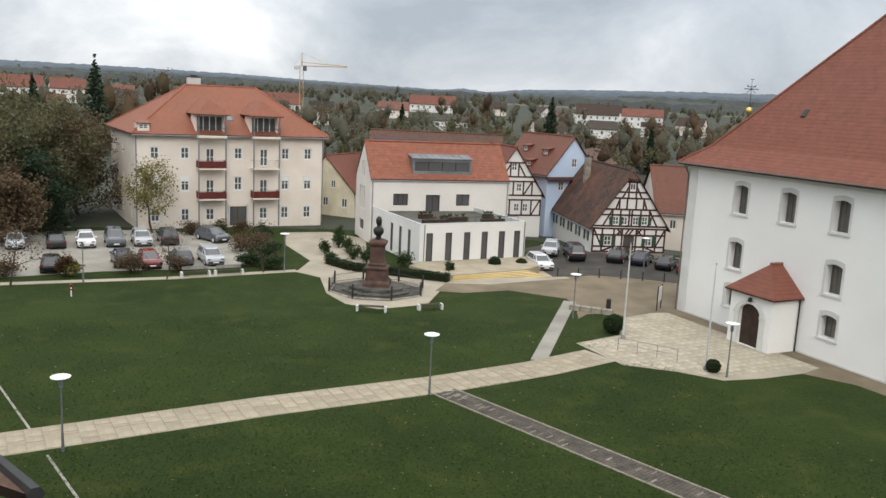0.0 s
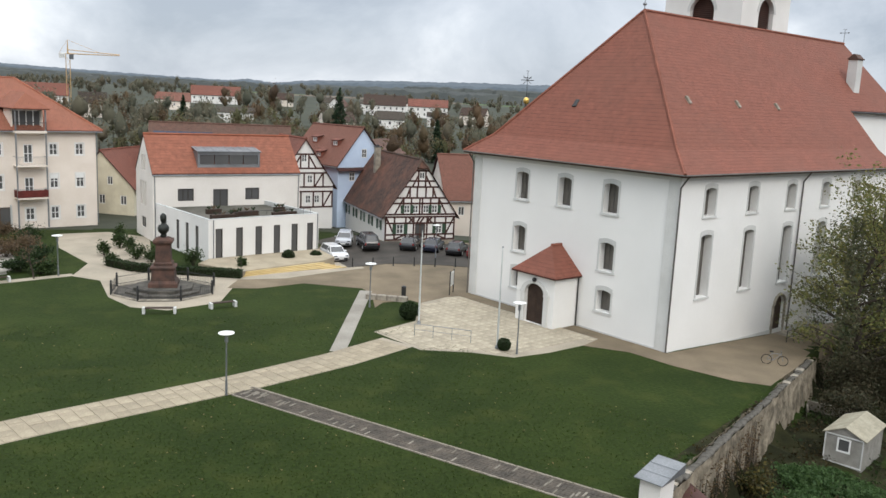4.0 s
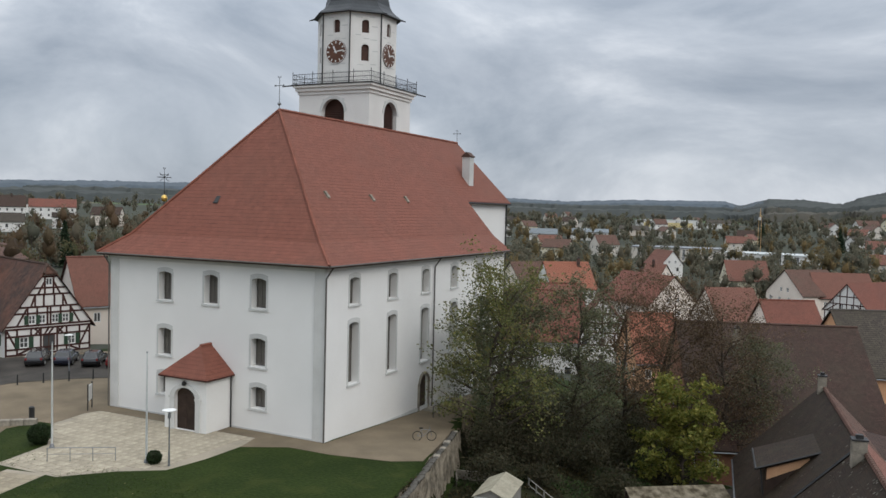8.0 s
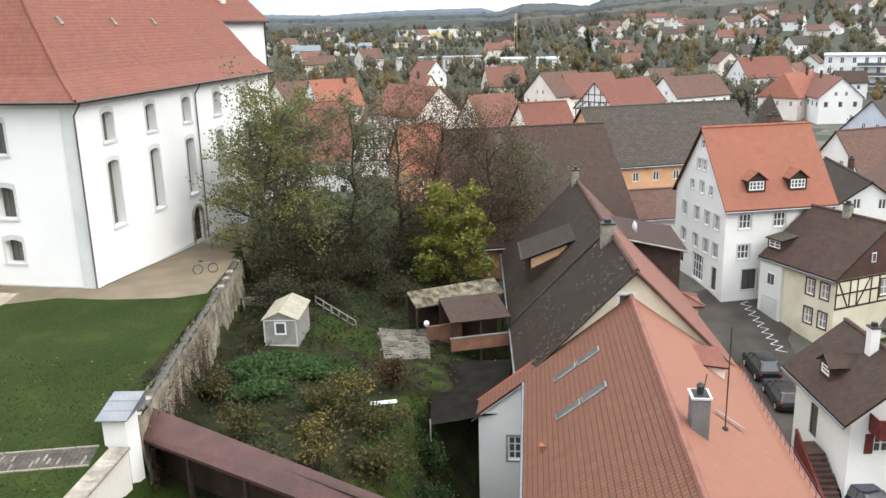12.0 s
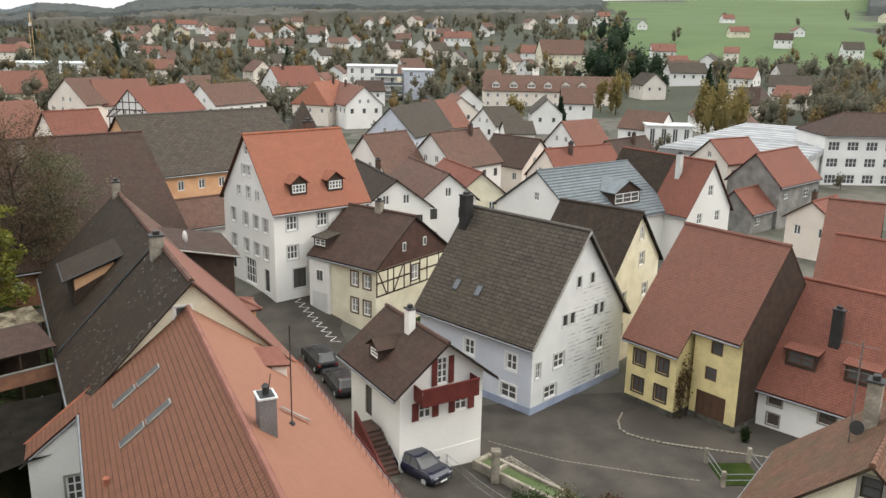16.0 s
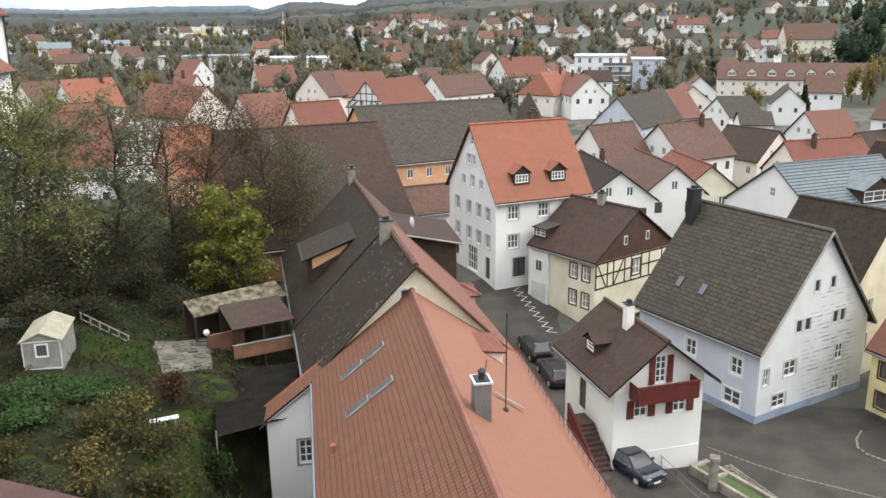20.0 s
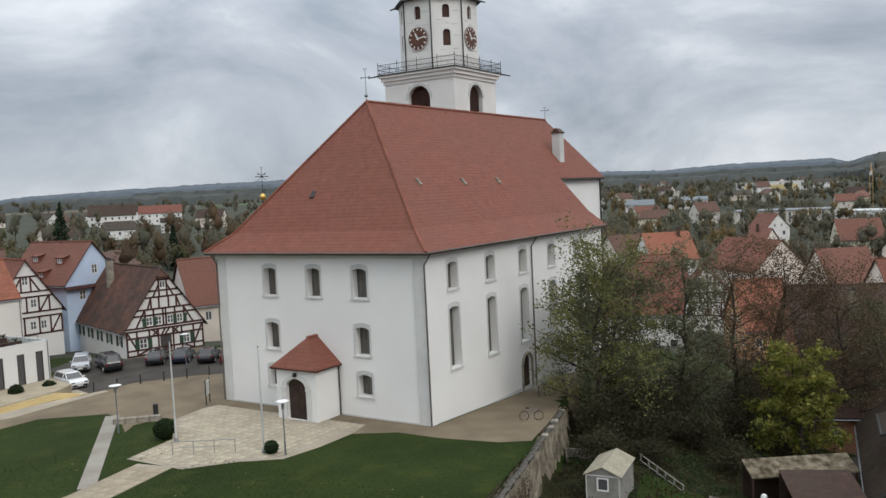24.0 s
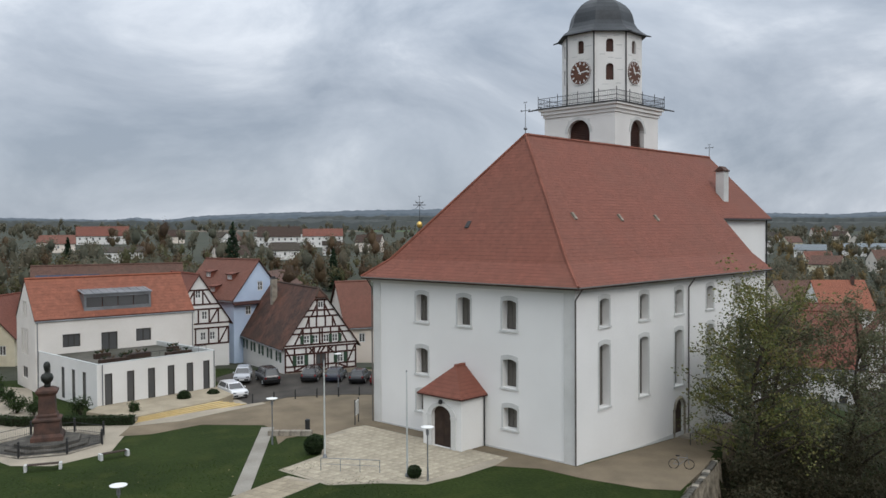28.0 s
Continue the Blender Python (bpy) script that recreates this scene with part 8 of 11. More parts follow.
tree(63.0, 49.5, 17.0, 4.4, "tree_brown", 15000, 0.09, 105, "tall half-bare brown tree behind the barns", 0.26, 0.16, limbs=26, spread=0.12, gap=0.8)
tree(66.0, 46.0, 17.0, 4.4, "tree_brown", 16000, 0.09, 108, "tall half-bare brown tree beside the barn", 0.26, 0.14, limbs=28, spread=0.13, gap=0.8)
tree(69.5, 45.0, 13.5, 3.6, "tree_dusk", 11000, 0.10, 109, "dark half-bare tree before the large barn roof", 0.24, 0.14, limbs=18, spread=0.12, gap=0.8)
tree(47.5, 57.5, 12.5, 4.4, "tree_dusk", 13000, 0.11, 106, "dense dark tree behind the church", 0.25, 0.12, limbs=14, gap=0.8)
tree(55.8, 42.6, 9.6, 2.9, "tree_yellow", 9000, 0.16, 107, "bright yellow-green maple below the old houses", 0.2, 0.10, limbs=20, spread=0.095, gap=0.8)
for i, (sx, sy, w, h, lv, n_) in enumerate(((44, 47, 5, 3.5, "tree_dark", 3000), (48.5, 46.5, 5, 3.6, "tree_dark", 3000), (52.5, 47.5, 5, 4.0, "tree_dark", 3000), (59.5, 45.5, 4.5, 4.0, "tree_dark", 2600), (37.2, 44.6, 3.4, 2.6, "tree_dark", 1800), (40.5, 49.0, 4.6, 4.6, "tree_dark", 3200), (44.5, 50.0, 5, 5.2, "tree_dark", 3400), (49.5, 50.0, 5, 5.4, "tree_dark", 3400), (55.5, 48.5, 5, 5.4, "tree_dark", 3400), (61.5, 50.5, 5, 6.0, "tree_brown", 3000), (39.8, 46.8, 3.6, 2.2, "tree_dark", 1700), (41.2, 43.8, 3, 1.7, "tree_dark", 1500),
                                        (29.2, 37.2, 3.0, 0.9, "tree_green", 2600), (31.2, 35.2, 2.6, 0.8, "tree_green", 2000), (27.2, 34.6, 3.2, 1.0, "tree_green", 2200), (31.2, 31.6, 3.2, 2.2, "tree_yellow", 700), (28.6, 31.0, 3.0, 2.0, "tree_autumn", 1300),
                                        (26.4, 29.2, 3.2, 1.9, "tree_yellow", 500), (30.2, 28.4, 3.2, 1.9, "tree_autumn", 1300), (34.6, 31.6, 1.8, 2.4, "shrub_red", 1000), (27.0, 25.4, 3.4, 2.2, "tree_autumn", 1500), (24.2, 27.0, 2.8, 2.2, "tree_yellow", 420), (30.8, 25.4, 2.4, 2.6, "tree_green", 1300), (33.2, 27.6, 1.8, 2.6, "tree_green", 1000),
                                        (23.0, 31.0, 2.6, 2.4, "tree_autumn", 900), (25.6, 36.0, 2.4, 1.6, "tree_autumn", 900), (24.6, 22.6, 3.0, 2.4, "tree_yellow", 500), (47.5, 42.0, 3.6, 2.4, "tree_dark", 1600), (21.6, 27.4, 2.4, 2.0, "tree_dark", 900))):
    shrub(sx, sy, w, h, {"tree_autumn": "bush_autumn", "tree_dark": "under_dark", "tree_yellow": "bush_yellow", "tree_green": "garden_green" if h < 1.5 else "tree_green"}.get(lv, lv), n_, 0.1, 120 + i, {"tree_brown": "brown leafless thicket behind the barn", "tree_dark": "dark tangled undergrowth under the trees", "tree_green": "fresh green bed of low garden plants", "tree_yellow": "bare-branched shrub with scattered yellow leaves in the garden", "tree_autumn": "loose autumn shrub in the garden", "shrub_red": "reddish brown garden shrub"}[lv])
# broken slabs of the patio, dark netting on the bank below
PATIO = [(42.0, 39.3), (44.6, 36.8), (40.4, 33.2), (38.0, 35.2)]
pr = random.Random(5)
ps = thing("patio_slabs", "broken grey stone slabs laid loosely on the patio", "paving", kind="structure")
for i in range(90):
    x, y = pr.uniform(38, 44.6), pr.uniform(33.2, 39.3)
    if inside((x, y), PATIO):
        k = part("slab", slab_mesh(pr.choice((0.4, 0.5, 0.62)), pr.choice((0.35, 0.45)), "patio_stone" if i % 3 else "stone_dark"), None, ps)
        k.matrix_basis = pose(x, y, height(x, y) + 0.075 + 0.0006 * i, 0, 0, -40 + pr.uniform(-8, 8))
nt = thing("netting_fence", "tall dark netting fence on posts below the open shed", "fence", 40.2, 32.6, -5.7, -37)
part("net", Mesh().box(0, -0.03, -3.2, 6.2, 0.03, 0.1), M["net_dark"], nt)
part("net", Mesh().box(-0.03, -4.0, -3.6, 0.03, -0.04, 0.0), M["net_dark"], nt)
for i in range(4):
    part("post", Mesh().tube((2.05 * i, -0.06, -3.2), (2.05 * i, -0.06, 0.25), 0.04, None, 5), M["wood_grey"], nt)
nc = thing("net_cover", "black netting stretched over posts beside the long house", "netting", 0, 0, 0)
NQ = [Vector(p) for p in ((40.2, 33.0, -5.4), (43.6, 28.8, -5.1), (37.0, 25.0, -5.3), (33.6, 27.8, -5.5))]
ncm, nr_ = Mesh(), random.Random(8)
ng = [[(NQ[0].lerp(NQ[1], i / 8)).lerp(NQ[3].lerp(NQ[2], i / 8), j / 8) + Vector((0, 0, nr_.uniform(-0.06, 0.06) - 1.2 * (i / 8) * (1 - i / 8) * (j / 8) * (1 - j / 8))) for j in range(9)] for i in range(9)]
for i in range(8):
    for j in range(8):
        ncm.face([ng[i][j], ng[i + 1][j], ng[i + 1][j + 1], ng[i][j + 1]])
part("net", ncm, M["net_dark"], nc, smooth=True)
for q_ in NQ:
    part("post", Mesh().tube((q_.x, q_.y, min(-6.2, height(q_.x, q_.y)) - 0.3), (q_.x, q_.y, q_.z + 0.35), 0.045, None, 5), M["wood_grey"], nc)
ivy = np.random.default_rng(70)
th_, zz_i = ivy.random(2600) * 6.283, ivy.random(2600)
rad_ = (0.85 - 0.45 * zz_i) * (0.5 + 0.5 * np.sqrt(ivy.random(2600))) * (1 + 0.3 * np.sin(zz_i * 19))
iz = height(40.6, 49.8)
ivt = thing("ivy", "dark ivy wrapped round the tall tree's trunk", "climbing plant")
leaf_cloud("foliage", np.stack([40.6 + np.cos(th_) * rad_, 49.8 + np.sin(th_) * rad_, iz + 0.3 + zz_i * 12.6], 1), 0.12, "tree_dusk", ivt, ivy)
gb = np.random.default_rng(93)
bed = []
while len(bed) < 5200:
    x, y = gb.uniform(27, 36), gb.uniform(33, 41)
    if inside((x, y), [(28.6, 39.4), (31.6, 38.6), (34.6, 35.9), (35.2, 34.4), (33.2, 33.0), (30.2, 34.6), (27.6, 36.8)]) and noise.noise((x, y, 3)) > -0.35:
        bed.append((x, y, height(x, y) + 0.06 + 0.35 * abs(noise.noise((x * 0.8, y * 0.8, 9))) + gb.random() * 0.12))
tagged(leaf_cloud("green_bed", np.array(bed), 0.1, "garden_green", None, gb), "fresh green strawberry and herb bed in the garden", "garden bed", kind="stuff")
iv = np.random.default_rng(77)
ctr = np.array([(*(WALL0 + WALL_W * a + WALL_N * (1.0 + 0.1 * iv.random())), zz) for a, zz in zip(iv.uniform(1, 14, 1500), iv.uniform(-3, 0.2, 1500))])
cre = thing("creeper", "brown leafless creeper on the stone wall", "climbing plant")
leaf_cloud("foliage", ctr, 0.07, "tree_brown", cre, iv)
st = Mesh()
for i in range(40):
    a = iv.uniform(1, 14)
    p0, p1 = WALL0 + WALL_W * a + WALL_N * 1.03, WALL0 + WALL_W * (a + iv.uniform(-0.6, 0.6)) + WALL_N * 1.03
    st.tube((p0.x, p0.y, -3.2), (p1.x, p1.y, iv.uniform(-0.8, 0.4)), 0.025, 0.008, 4)
tagged(part("stem", st, M["bark"], cre), kind="stuff")

gc = np.random.default_rng(88)
pts = []
GARDEN = [(18.4, 33.2), (20.5, 24), (26, 18.5), (35, 26), (42, 31), (53, 38), (60, 45), (63, 55), (52, 59), (38.2, 49.4)]
while len(pts) < 15000:
    x, y = gc.uniform(17, 64), gc.uniform(18, 60)
    if inside((x, y), GARDEN) and not inside((x, y), [(42.0, 39.3), (44.6, 36.8), (40.4, 33.2), (38.0, 35.2)]) and noise.noise((x / 2.2, y / 2.2, 0)) > -0.25:
        pts.append((x, y, height(x, y) + 0.05 + abs(gc.normal()) * 0.16))
pts = np.array(pts)
pick = np.array([noise.noise((q[0] / 3.5, q[1] / 3.5, 7)) for q in pts]) > 0.0
tagged(leaf_cloud("ground_cover", pts[pick], 0.12, "tree_green", None, gc), "low green plants and ivy covering the garden", "ground cover", kind="stuff")
# blades and fallen leaves that give the lawn its grain
lw = np.random.default_rng(91)
D_ = 19 * (62 / 19) ** lw.random(150000)
A_ = np.radians(lw.uniform(-46, 42, 150000))
X_, Y_ = -D_ * np.sin(A_), D_ * np.cos(A_)
s_ = (X_ - WALL0.x) * WALL_N.x + (Y_ - WALL0.y) * WALL_N.y
dp = np.abs((X_ + 27.5) * 0.5285 - (Y_ - 31.4) * 0.849)
ds = np.abs((X_ + 0.65) * 0.705 + (Y_ - 46.05) * 0.7096)
q_ = Vector((0, 0))
front = (X_ - CH_MID.x) * CH_D.x + (Y_ - CH_MID.y) * CH_D.y
db_ = np.abs((X_ - 5.3) * 0.974 - (Y_ - 53.0) * 0.2267)
ok = (s_ < -0.7) & ((db_ > 0.8) | (Y_ < 52)) & (dp > 1.7) & ((ds > 0.95) | (X_ < -1)) & (front < -11.5)
P_ = np.stack([X_, Y_, 0.03 + 0.03 * lw.random(150000)], 1)[ok]
tagged(leaf_cloud("grass_tufts", P_[:80000], 0.06, "grass_blade", None, lw, 0.5, 0.3), "short uneven grass tufts on the lawn", "grass", kind="stuff")
tagged(leaf_cloud("lawn_leaves", P_[80000:80900], 0.06, "fallen_leaf", None, lw, 0.9, 3.0), "pale fallen leaves scattered on the lawn", "fallen leaves", kind="stuff")
tagged(leaf_cloud("leaf_litter", pts[~pick], 0.11, "litter_dull", None, gc), "fallen autumn leaves and dry stalks in the garden", "leaf litter", kind="stuff")


# ---- the street below and its houses ----
lower = drape("street_lower", [(37, -4), (44, -10), (49, -18), (56, -23), (63, -15), (62, -7), (60, 0), (57, 5), (55, 10), (62, 14), (70, 18.5), (78, 19.5), (86, 17), (88, 21), (80, 25), (73, 28), (66, 31), (65, 44), (60, 45), (60, 27), (55, 19), (48, 13), (42, 7.5), (36, 2.5), (31, -1)], 0.05, M["asphalt"], "grey patched asphalt street between the old houses", "street", 1.0)
kb = thing("kerb", "curved row of pale granite kerb stones", "kerb", kind="structure")
kline = [(57.8, -5.8), (56.5, -5.45), (55.3, -5.5), (54.6, -6.0), (54.1, -6.9), (53.64, -8.3), (53.32, -10.4), (53.1, -12.4), (52.8, -14.5), (52.5, -16.5)]
kp = []
for (x0, y0), (x1, y1) in zip(kline, kline[1:]):
    n = max(2, int(math.hypot(x1 - x0, y1 - y0) / 0.3))
    kp += [(x0 + (x1 - x0) * i / n, y0 + (y1 - y0) * i / n, math.degrees(math.atan2(y1 - y0, x1 - x0))) for i in range(n)]
for x, y, a in kp:
    k = part("kerb_stone", slab_mesh(0.27, 0.12, "stone"), None, kb)
    k.matrix_basis = pose(x, y, height(x, y) + 0.12, 0, 0, a)
drape("footway", [(57.8, -5.9), (56.5, -5.55), (55.35, -5.6), (54.7, -6.1), (54.2, -6.95), (53.74, -8.3), (53.42, -10.4), (53.2, -12.4), (52.9, -14.5), (52.6, -16.6), (55, -21), (60, -17), (61, -9)], 0.1, M["asphalt_wet"], "dark asphalt footway in front of the yellow house", "pavement", 1.0)
gut = thing("gutter_line", "thin line of pale paving setts across the street", "gutter", kind="structure")
gp = [(51.9, 3.4), (50.8, 0.6), (50.1, -1.5), (49.8, -3.6), (49.45, -6.0), (49.1, -8.4), (49.0, -10.2)]
for (x0, y0), (x1, y1) in zip(gp, gp[1:]):
    n = int(math.hypot(x1 - x0, y1 - y0) / 0.34)
    for i in range(n):
        x, y = x0 + (x1 - x0) * i / n, y0 + (y1 - y0) * i / n
        part("sett", slab_mesh(0.30, 0.09, "stone_worn"), None, gut).matrix_basis = pose(x, y, height(x, y) + 0.045, 0, 0, math.degrees(math.atan2(y1 - y0, x1 - x0)))
zz_ = Mesh()
zp = [(73.6 - 0.36 * i, 24.0 - 0.31 * i + 0.0) if i % 2 else (73.6 - 0.36 * i + 0.55, 24.0 - 0.31 * i - 0.62) for i in range(19)]
for (x0, y0), (x1, y1) in zip(zp, zp[1:]):
    d = Vector((x1 - x0, y1 - y0)).normalized()
    nrm = Vector((-d.y, d.x)) * 0.035
    zz_.face([(x0 - nrm.x, y0 - nrm.y, height(x0, y0) + 0.075), (x1 - nrm.x, y1 - nrm.y, height(x1, y1) + 0.075), (x1 + nrm.x, y1 + nrm.y, height(x1, y1) + 0.075), (x0 + nrm.x, y0 + nrm.y, height(x0, y0) + 0.075)])
tagged(part("road_marking", zz_, M["frame_white"]), "white zigzag parking line painted on the street", "road marking", kind="structure")

# near house: long roof that rises towards the camera
nh = thing("long_house", "long house with a pale red plain-tiled roof and metal chimney", "house", 42.2, 19.9, -8, -147.8)
HL, RY, LY, RE, EE = 30.0, 6.5, 5.95, 9.45, 4.8
vv = lambda x, y, z: Vector((x, y, z))
LR, EXT = 1.9, 9.0
nf = [[vv(0, RY, EE), vv(0, 0, RE), vv(HL, 0, RE), vv(HL, RY, EE)], [vv(0, -LY, EE), vv(LR, -LY, EE), vv(HL, -LY, EE), vv(HL, 0, RE), vv(0, 0, RE)], [vv(0, -EXT, EE - (EXT - LY) * (RE - EE) / LY), vv(LR, -EXT, EE - (EXT - LY) * (RE - EE) / LY), vv(LR, -LY, EE), vv(0, -LY, EE)]]
nf[0] = nf[0][::-1]
nroof = part("roof", roof_shell(nf[:1], 0.16), M["roof_pale"], nh, "smooth pale orange tiled slope")
part("roof_slope", roof_shell(nf[1:], 0.16), M["roof_rolls"], nroof, "brownish orange slope of interlocking tiles")
part("ridge_tiles", ridge_caps([(0, 0, RE), (HL, 0, RE)], 0.15, 0.36), M["cap_roof_pink"], nroof)
part("verge", Mesh().tube((-0.02, 0, RE), (-0.02, RY, EE), 0.09, None, 5).tube((-0.02, 0, RE), (-0.02, -EXT, EE - (EXT - LY) * (RE - EE) / LY), 0.09, None, 5), M["cap_roof_orange"], nroof)
part("gutter", Mesh().tube((LR, -LY - 0.07, EE - 0.15), (HL, -LY - 0.07, EE - 0.15), 0.08), M["metal_zinc"], nroof)
part("gutter", Mesh().tube((0, RY + 0.07, EE - 0.15), (HL, RY + 0.07, EE - 0.15), 0.08), M["metal_zinc"], nroof)
zx = EE - (EXT - LY) * (RE - EE) / LY
part("gutter", Mesh().tube((LR + 0.03, -EXT, zx - 0.2), (LR + 0.03, -LY, EE - 0.2), 0.05), M["metal_zinc"], nroof)
wm_ = Mesh()
wall_panel(wm_, (LR - 0.12, -EXT + 0.4, 0), (0, 1, 0), (1, 0, 0), EXT - LY + 0.4, EE - 2.2, [(1.7, -0.3, 2.5, 1.2)], 0.2, -3)
wo_ = part("wall", wm_, M["plaster_white"], nh)
add_window(wo_, (LR - 0.12, -EXT + 0.4, 0), (0, 1, 0), (1, 0, 0), 2.1, -0.3, 0.8, 1.5, 2, 3, "frame_white", 0.15, surround="wood_grey")
wt_ = Mesh().face([(LR - 0.12, -EXT + 0.4, EE - 2.2), (LR - 0.12, -LY + 0.4, EE - 2.2), (LR - 0.12, -LY + 0.4, EE - 0.1), (LR - 0.12, -EXT + 0.4, zx + 0.2)])
part("wall", wt_, M["plaster_white"], nh)
for o_, r_, n_, w_ in (((LR - 0.1, -LY + 0.4, 0), (1, 0, 0), (0, -1, 0), HL - LR - 0.3), ((HL - 0.3, RY - 0.4, 0), (-1, 0, 0), (0, 1, 0), HL - 0.6), ((0.3, -EXT + 0.4, 0), (1, 0, 0), (0, -1, 0), LR - 0.4)):
    ms = Mesh()
    holes = [(2.2, 0.6, 3.2, 2.2), (2.2, -2.6, 3.2, -0.9), (7.5, 0.6, 8.5, 2.2)] if w_ > 20 else []
    wall_panel(ms, o_, r_, n_, w_, EE - 0.1 if w_ > 3 else zx + 0.1, holes, 0.2, -3)
    wo_ = part("wall", ms, M["plaster_white"], nh)
    for h in holes:
        add_window(wo_, o_, r_, n_, (h[0] + h[2]) / 2, h[1], h[2] - h[0], h[3] - h[1], 2, 3, "frame_white", 0.15)
part("gable_wall", Mesh().face([(0.3, -LY + 0.4, -3), (0.3, -LY + 0.4, EE), (0.3, 0, RE - 0.2), (0.3, RY - 0.4, EE), (0.3, RY - 0.4, -3)]), M["plaster_white"], nh)
slo = math.degrees(math.atan((RE - EE) / LY))
for sx in (4.65, 9.1):
    for k in (0, 1):
        y0_ = -4.35 + 1.2 * k
        s = part("skylight", Mesh().box(-0.3, 0, 0.0, 0.3, 1.42, 0.1, None, 0.02), M["wood_grey"], nroof)
        s.matrix_basis = pose(sx, y0_, RE + y0_ * (RE - EE) / LY, slo, 0, 0)
        part("pane", Mesh().box(-0.24, 0.06, 0.098, 0.24, 1.36, 0.115), M["glass"], s)
ch_ = part("chimney", Mesh().box(-0.42, -0.34, -1.0, 0.42, 0.34, 1.55, None, 0.02), M["metal_zinc"], nroof)
ch_.matrix_basis = pose(15.3, 0.95, RE - 0.75)
part("chimney_cap", Mesh().box(-0.48, -0.4, 1.554, 0.48, 0.4, 1.63), M["metal_pale"], ch_)
part("flue_bed", Mesh().box(-0.38, -0.3, 1.634, 0.38, 0.3, 1.66), M["metal_dark"], ch_)
part("flue", Mesh().lathe([(0.13, 1.66), (0.13, 1.95), (0.18, 1.97), (0.05, 2.1)], 10).tube((0.05, 0.1, 1.7), (0.1, 0.2, 2.5), 0.02), M["metal_dark"], ch_)
part("flashing", Mesh().box(-0.6, 0.34, -0.85, 0.6, 0.9, -0.6, pose(0, 0, 0.15, -20, 0, 0)), M["metal_pale"], ch_)
an_ = part("antenna", Mesh().tube((0, 0, 0), (0, 0, 4.6), 0.03).tube((-0.15, 0, 2.3), (0.25, 0, 2.3), 0.012).tube((-0.15, 0, 2.6), (0.2, 0, 2.6), 0.012).lathe([(0.16, 0), (0.1, 0.12)], 8), M["metal_dark"], nroof)
an_.matrix_basis = pose(13.0, 2.55, 7.65)
part("roof_vent", Mesh().lathe([(0.12, -0.1), (0.12, 0.22), (0.16, 0.25), (0.04, 0.34)], 8, pose(11.2, -5.1, 5.5)), M["cap_roof_orange"], nroof)
part("roof_ladder", Mesh().box(-0.1, 0, 0.03, 0.1, 1.6, 0.07), M["wood_grey"], nroof).matrix_basis = pose(11.6, 2.4, 7.85, -35, 0, 0)
sn = Mesh().tube((0.5, RY - 0.3, EE + 0.5), (HL, RY - 0.3, EE + 0.5), 0.02).tube((0.5, RY - 0.3, EE + 0.75), (HL, RY - 0.3, EE + 0.75), 0.02)
for i in range(40):
    sn.tube((0.5 + 0.74 * i, RY - 0.3, EE + 0.15), (0.5 + 0.74 * i, RY - 0.3, EE + 0.8), 0.015, None, 4)
part("snow_guard", sn, M["wood_red"], nroof)
dm_ = dormer(nroof, 3.4, 1, 13.0, EE, RE, 6.3, 2.6, 0.7, 2.6, "roof_red", "plaster_cream", shed=True)

barn = house("old_barn", "long old barn with a dark mossy roof and cream gable", 41.7, 19.3, 35.9, 28.9, 13.3, -8, 4.2, 10.94, "plaster_pale_yellow", "roof_dark", "barn", chimneys=((27.6, 0.2, 11.9, 0.6, 0.6, "stone"), (8.1, 0.4, 11.75, 0.7, 0.8, "stone")),
             wins=[("g0", 5.75, 8.5, 0.85, 1.0, {"nx": 1, "ny": 1, "fmat": "frame_white", "surround": "plaster_white"}), ("g0", 8.6, 4.6, 0.8, 0.9, {}), ("g0", 2.4, 4.6, 0.8, 0.9, {})])
broof2 = next(c for c in barn.children if c.name.startswith("roof"))
part("roof_slope", roof_shell([[vv(-0.04, -6.7, 4.2), vv(16.5, -6.7, 4.2), vv(16.5, 0, 11.0), vv(-0.04, 0, 11.0)]], 0.05), M["roof_pink"], broof2)
part("roof_slope", roof_shell([[vv(16.504, -6.7, 4.2), vv(28.94, -6.7, 4.2), vv(28.94, 0, 11.0), vv(16.504, 0, 11.0)]], 0.05), M["roof_umber"], broof2)
bw_ = part("side_wing", Mesh().loft([[(18.3, -6.9, -1.0), (23.3, -6.9, -1.0), (23.3, -2.0, -1.0), (18.3, -2.0, -1.0)], [(18.3, -6.9, 7.1), (23.3, -6.9, 7.5), (23.3, -2.0, 8.3), (18.3, -2.0, 7.9)]]), M["wood_dark"], barn)
part("wing_roof", roof_shell([[vv(17.8, -7.3, 7.25), vv(23.8, -7.3, 7.75), vv(23.8, -2.2, 8.75), vv(17.8, -2.2, 8.35)]], 0.16), M["roof_brown"], bw_)
part("fascia", Mesh().tube((17.78, -7.3, 7.14), (17.78, -2.2, 8.24), 0.09, None, 4), M["wood_grey"], bw_)
ld = part("shed_dormer", Mesh().loft([[(14.3, 2.0, 5.0), (18.7, 2.0, 5.0), (18.7, 5.0, 5.0), (14.3, 5.0, 5.0)], [(14.3, 2.0, 8.9), (18.7, 2.0, 8.9), (18.7, 5.0, 7.8), (14.3, 5.0, 7.8)]]), M["wood_dark"], broof2)
part("cheek", Mesh().loft([[(14.26, 2.3, 8.3), (14.29, 2.3, 8.3), (14.29, 4.9, 7.0), (14.26, 4.9, 7.0)], [(14.26, 2.3, 8.75), (14.29, 2.3, 8.75), (14.29, 4.9, 7.75), (14.26, 4.9, 7.75)]]), M["plaster_orange"], ld)
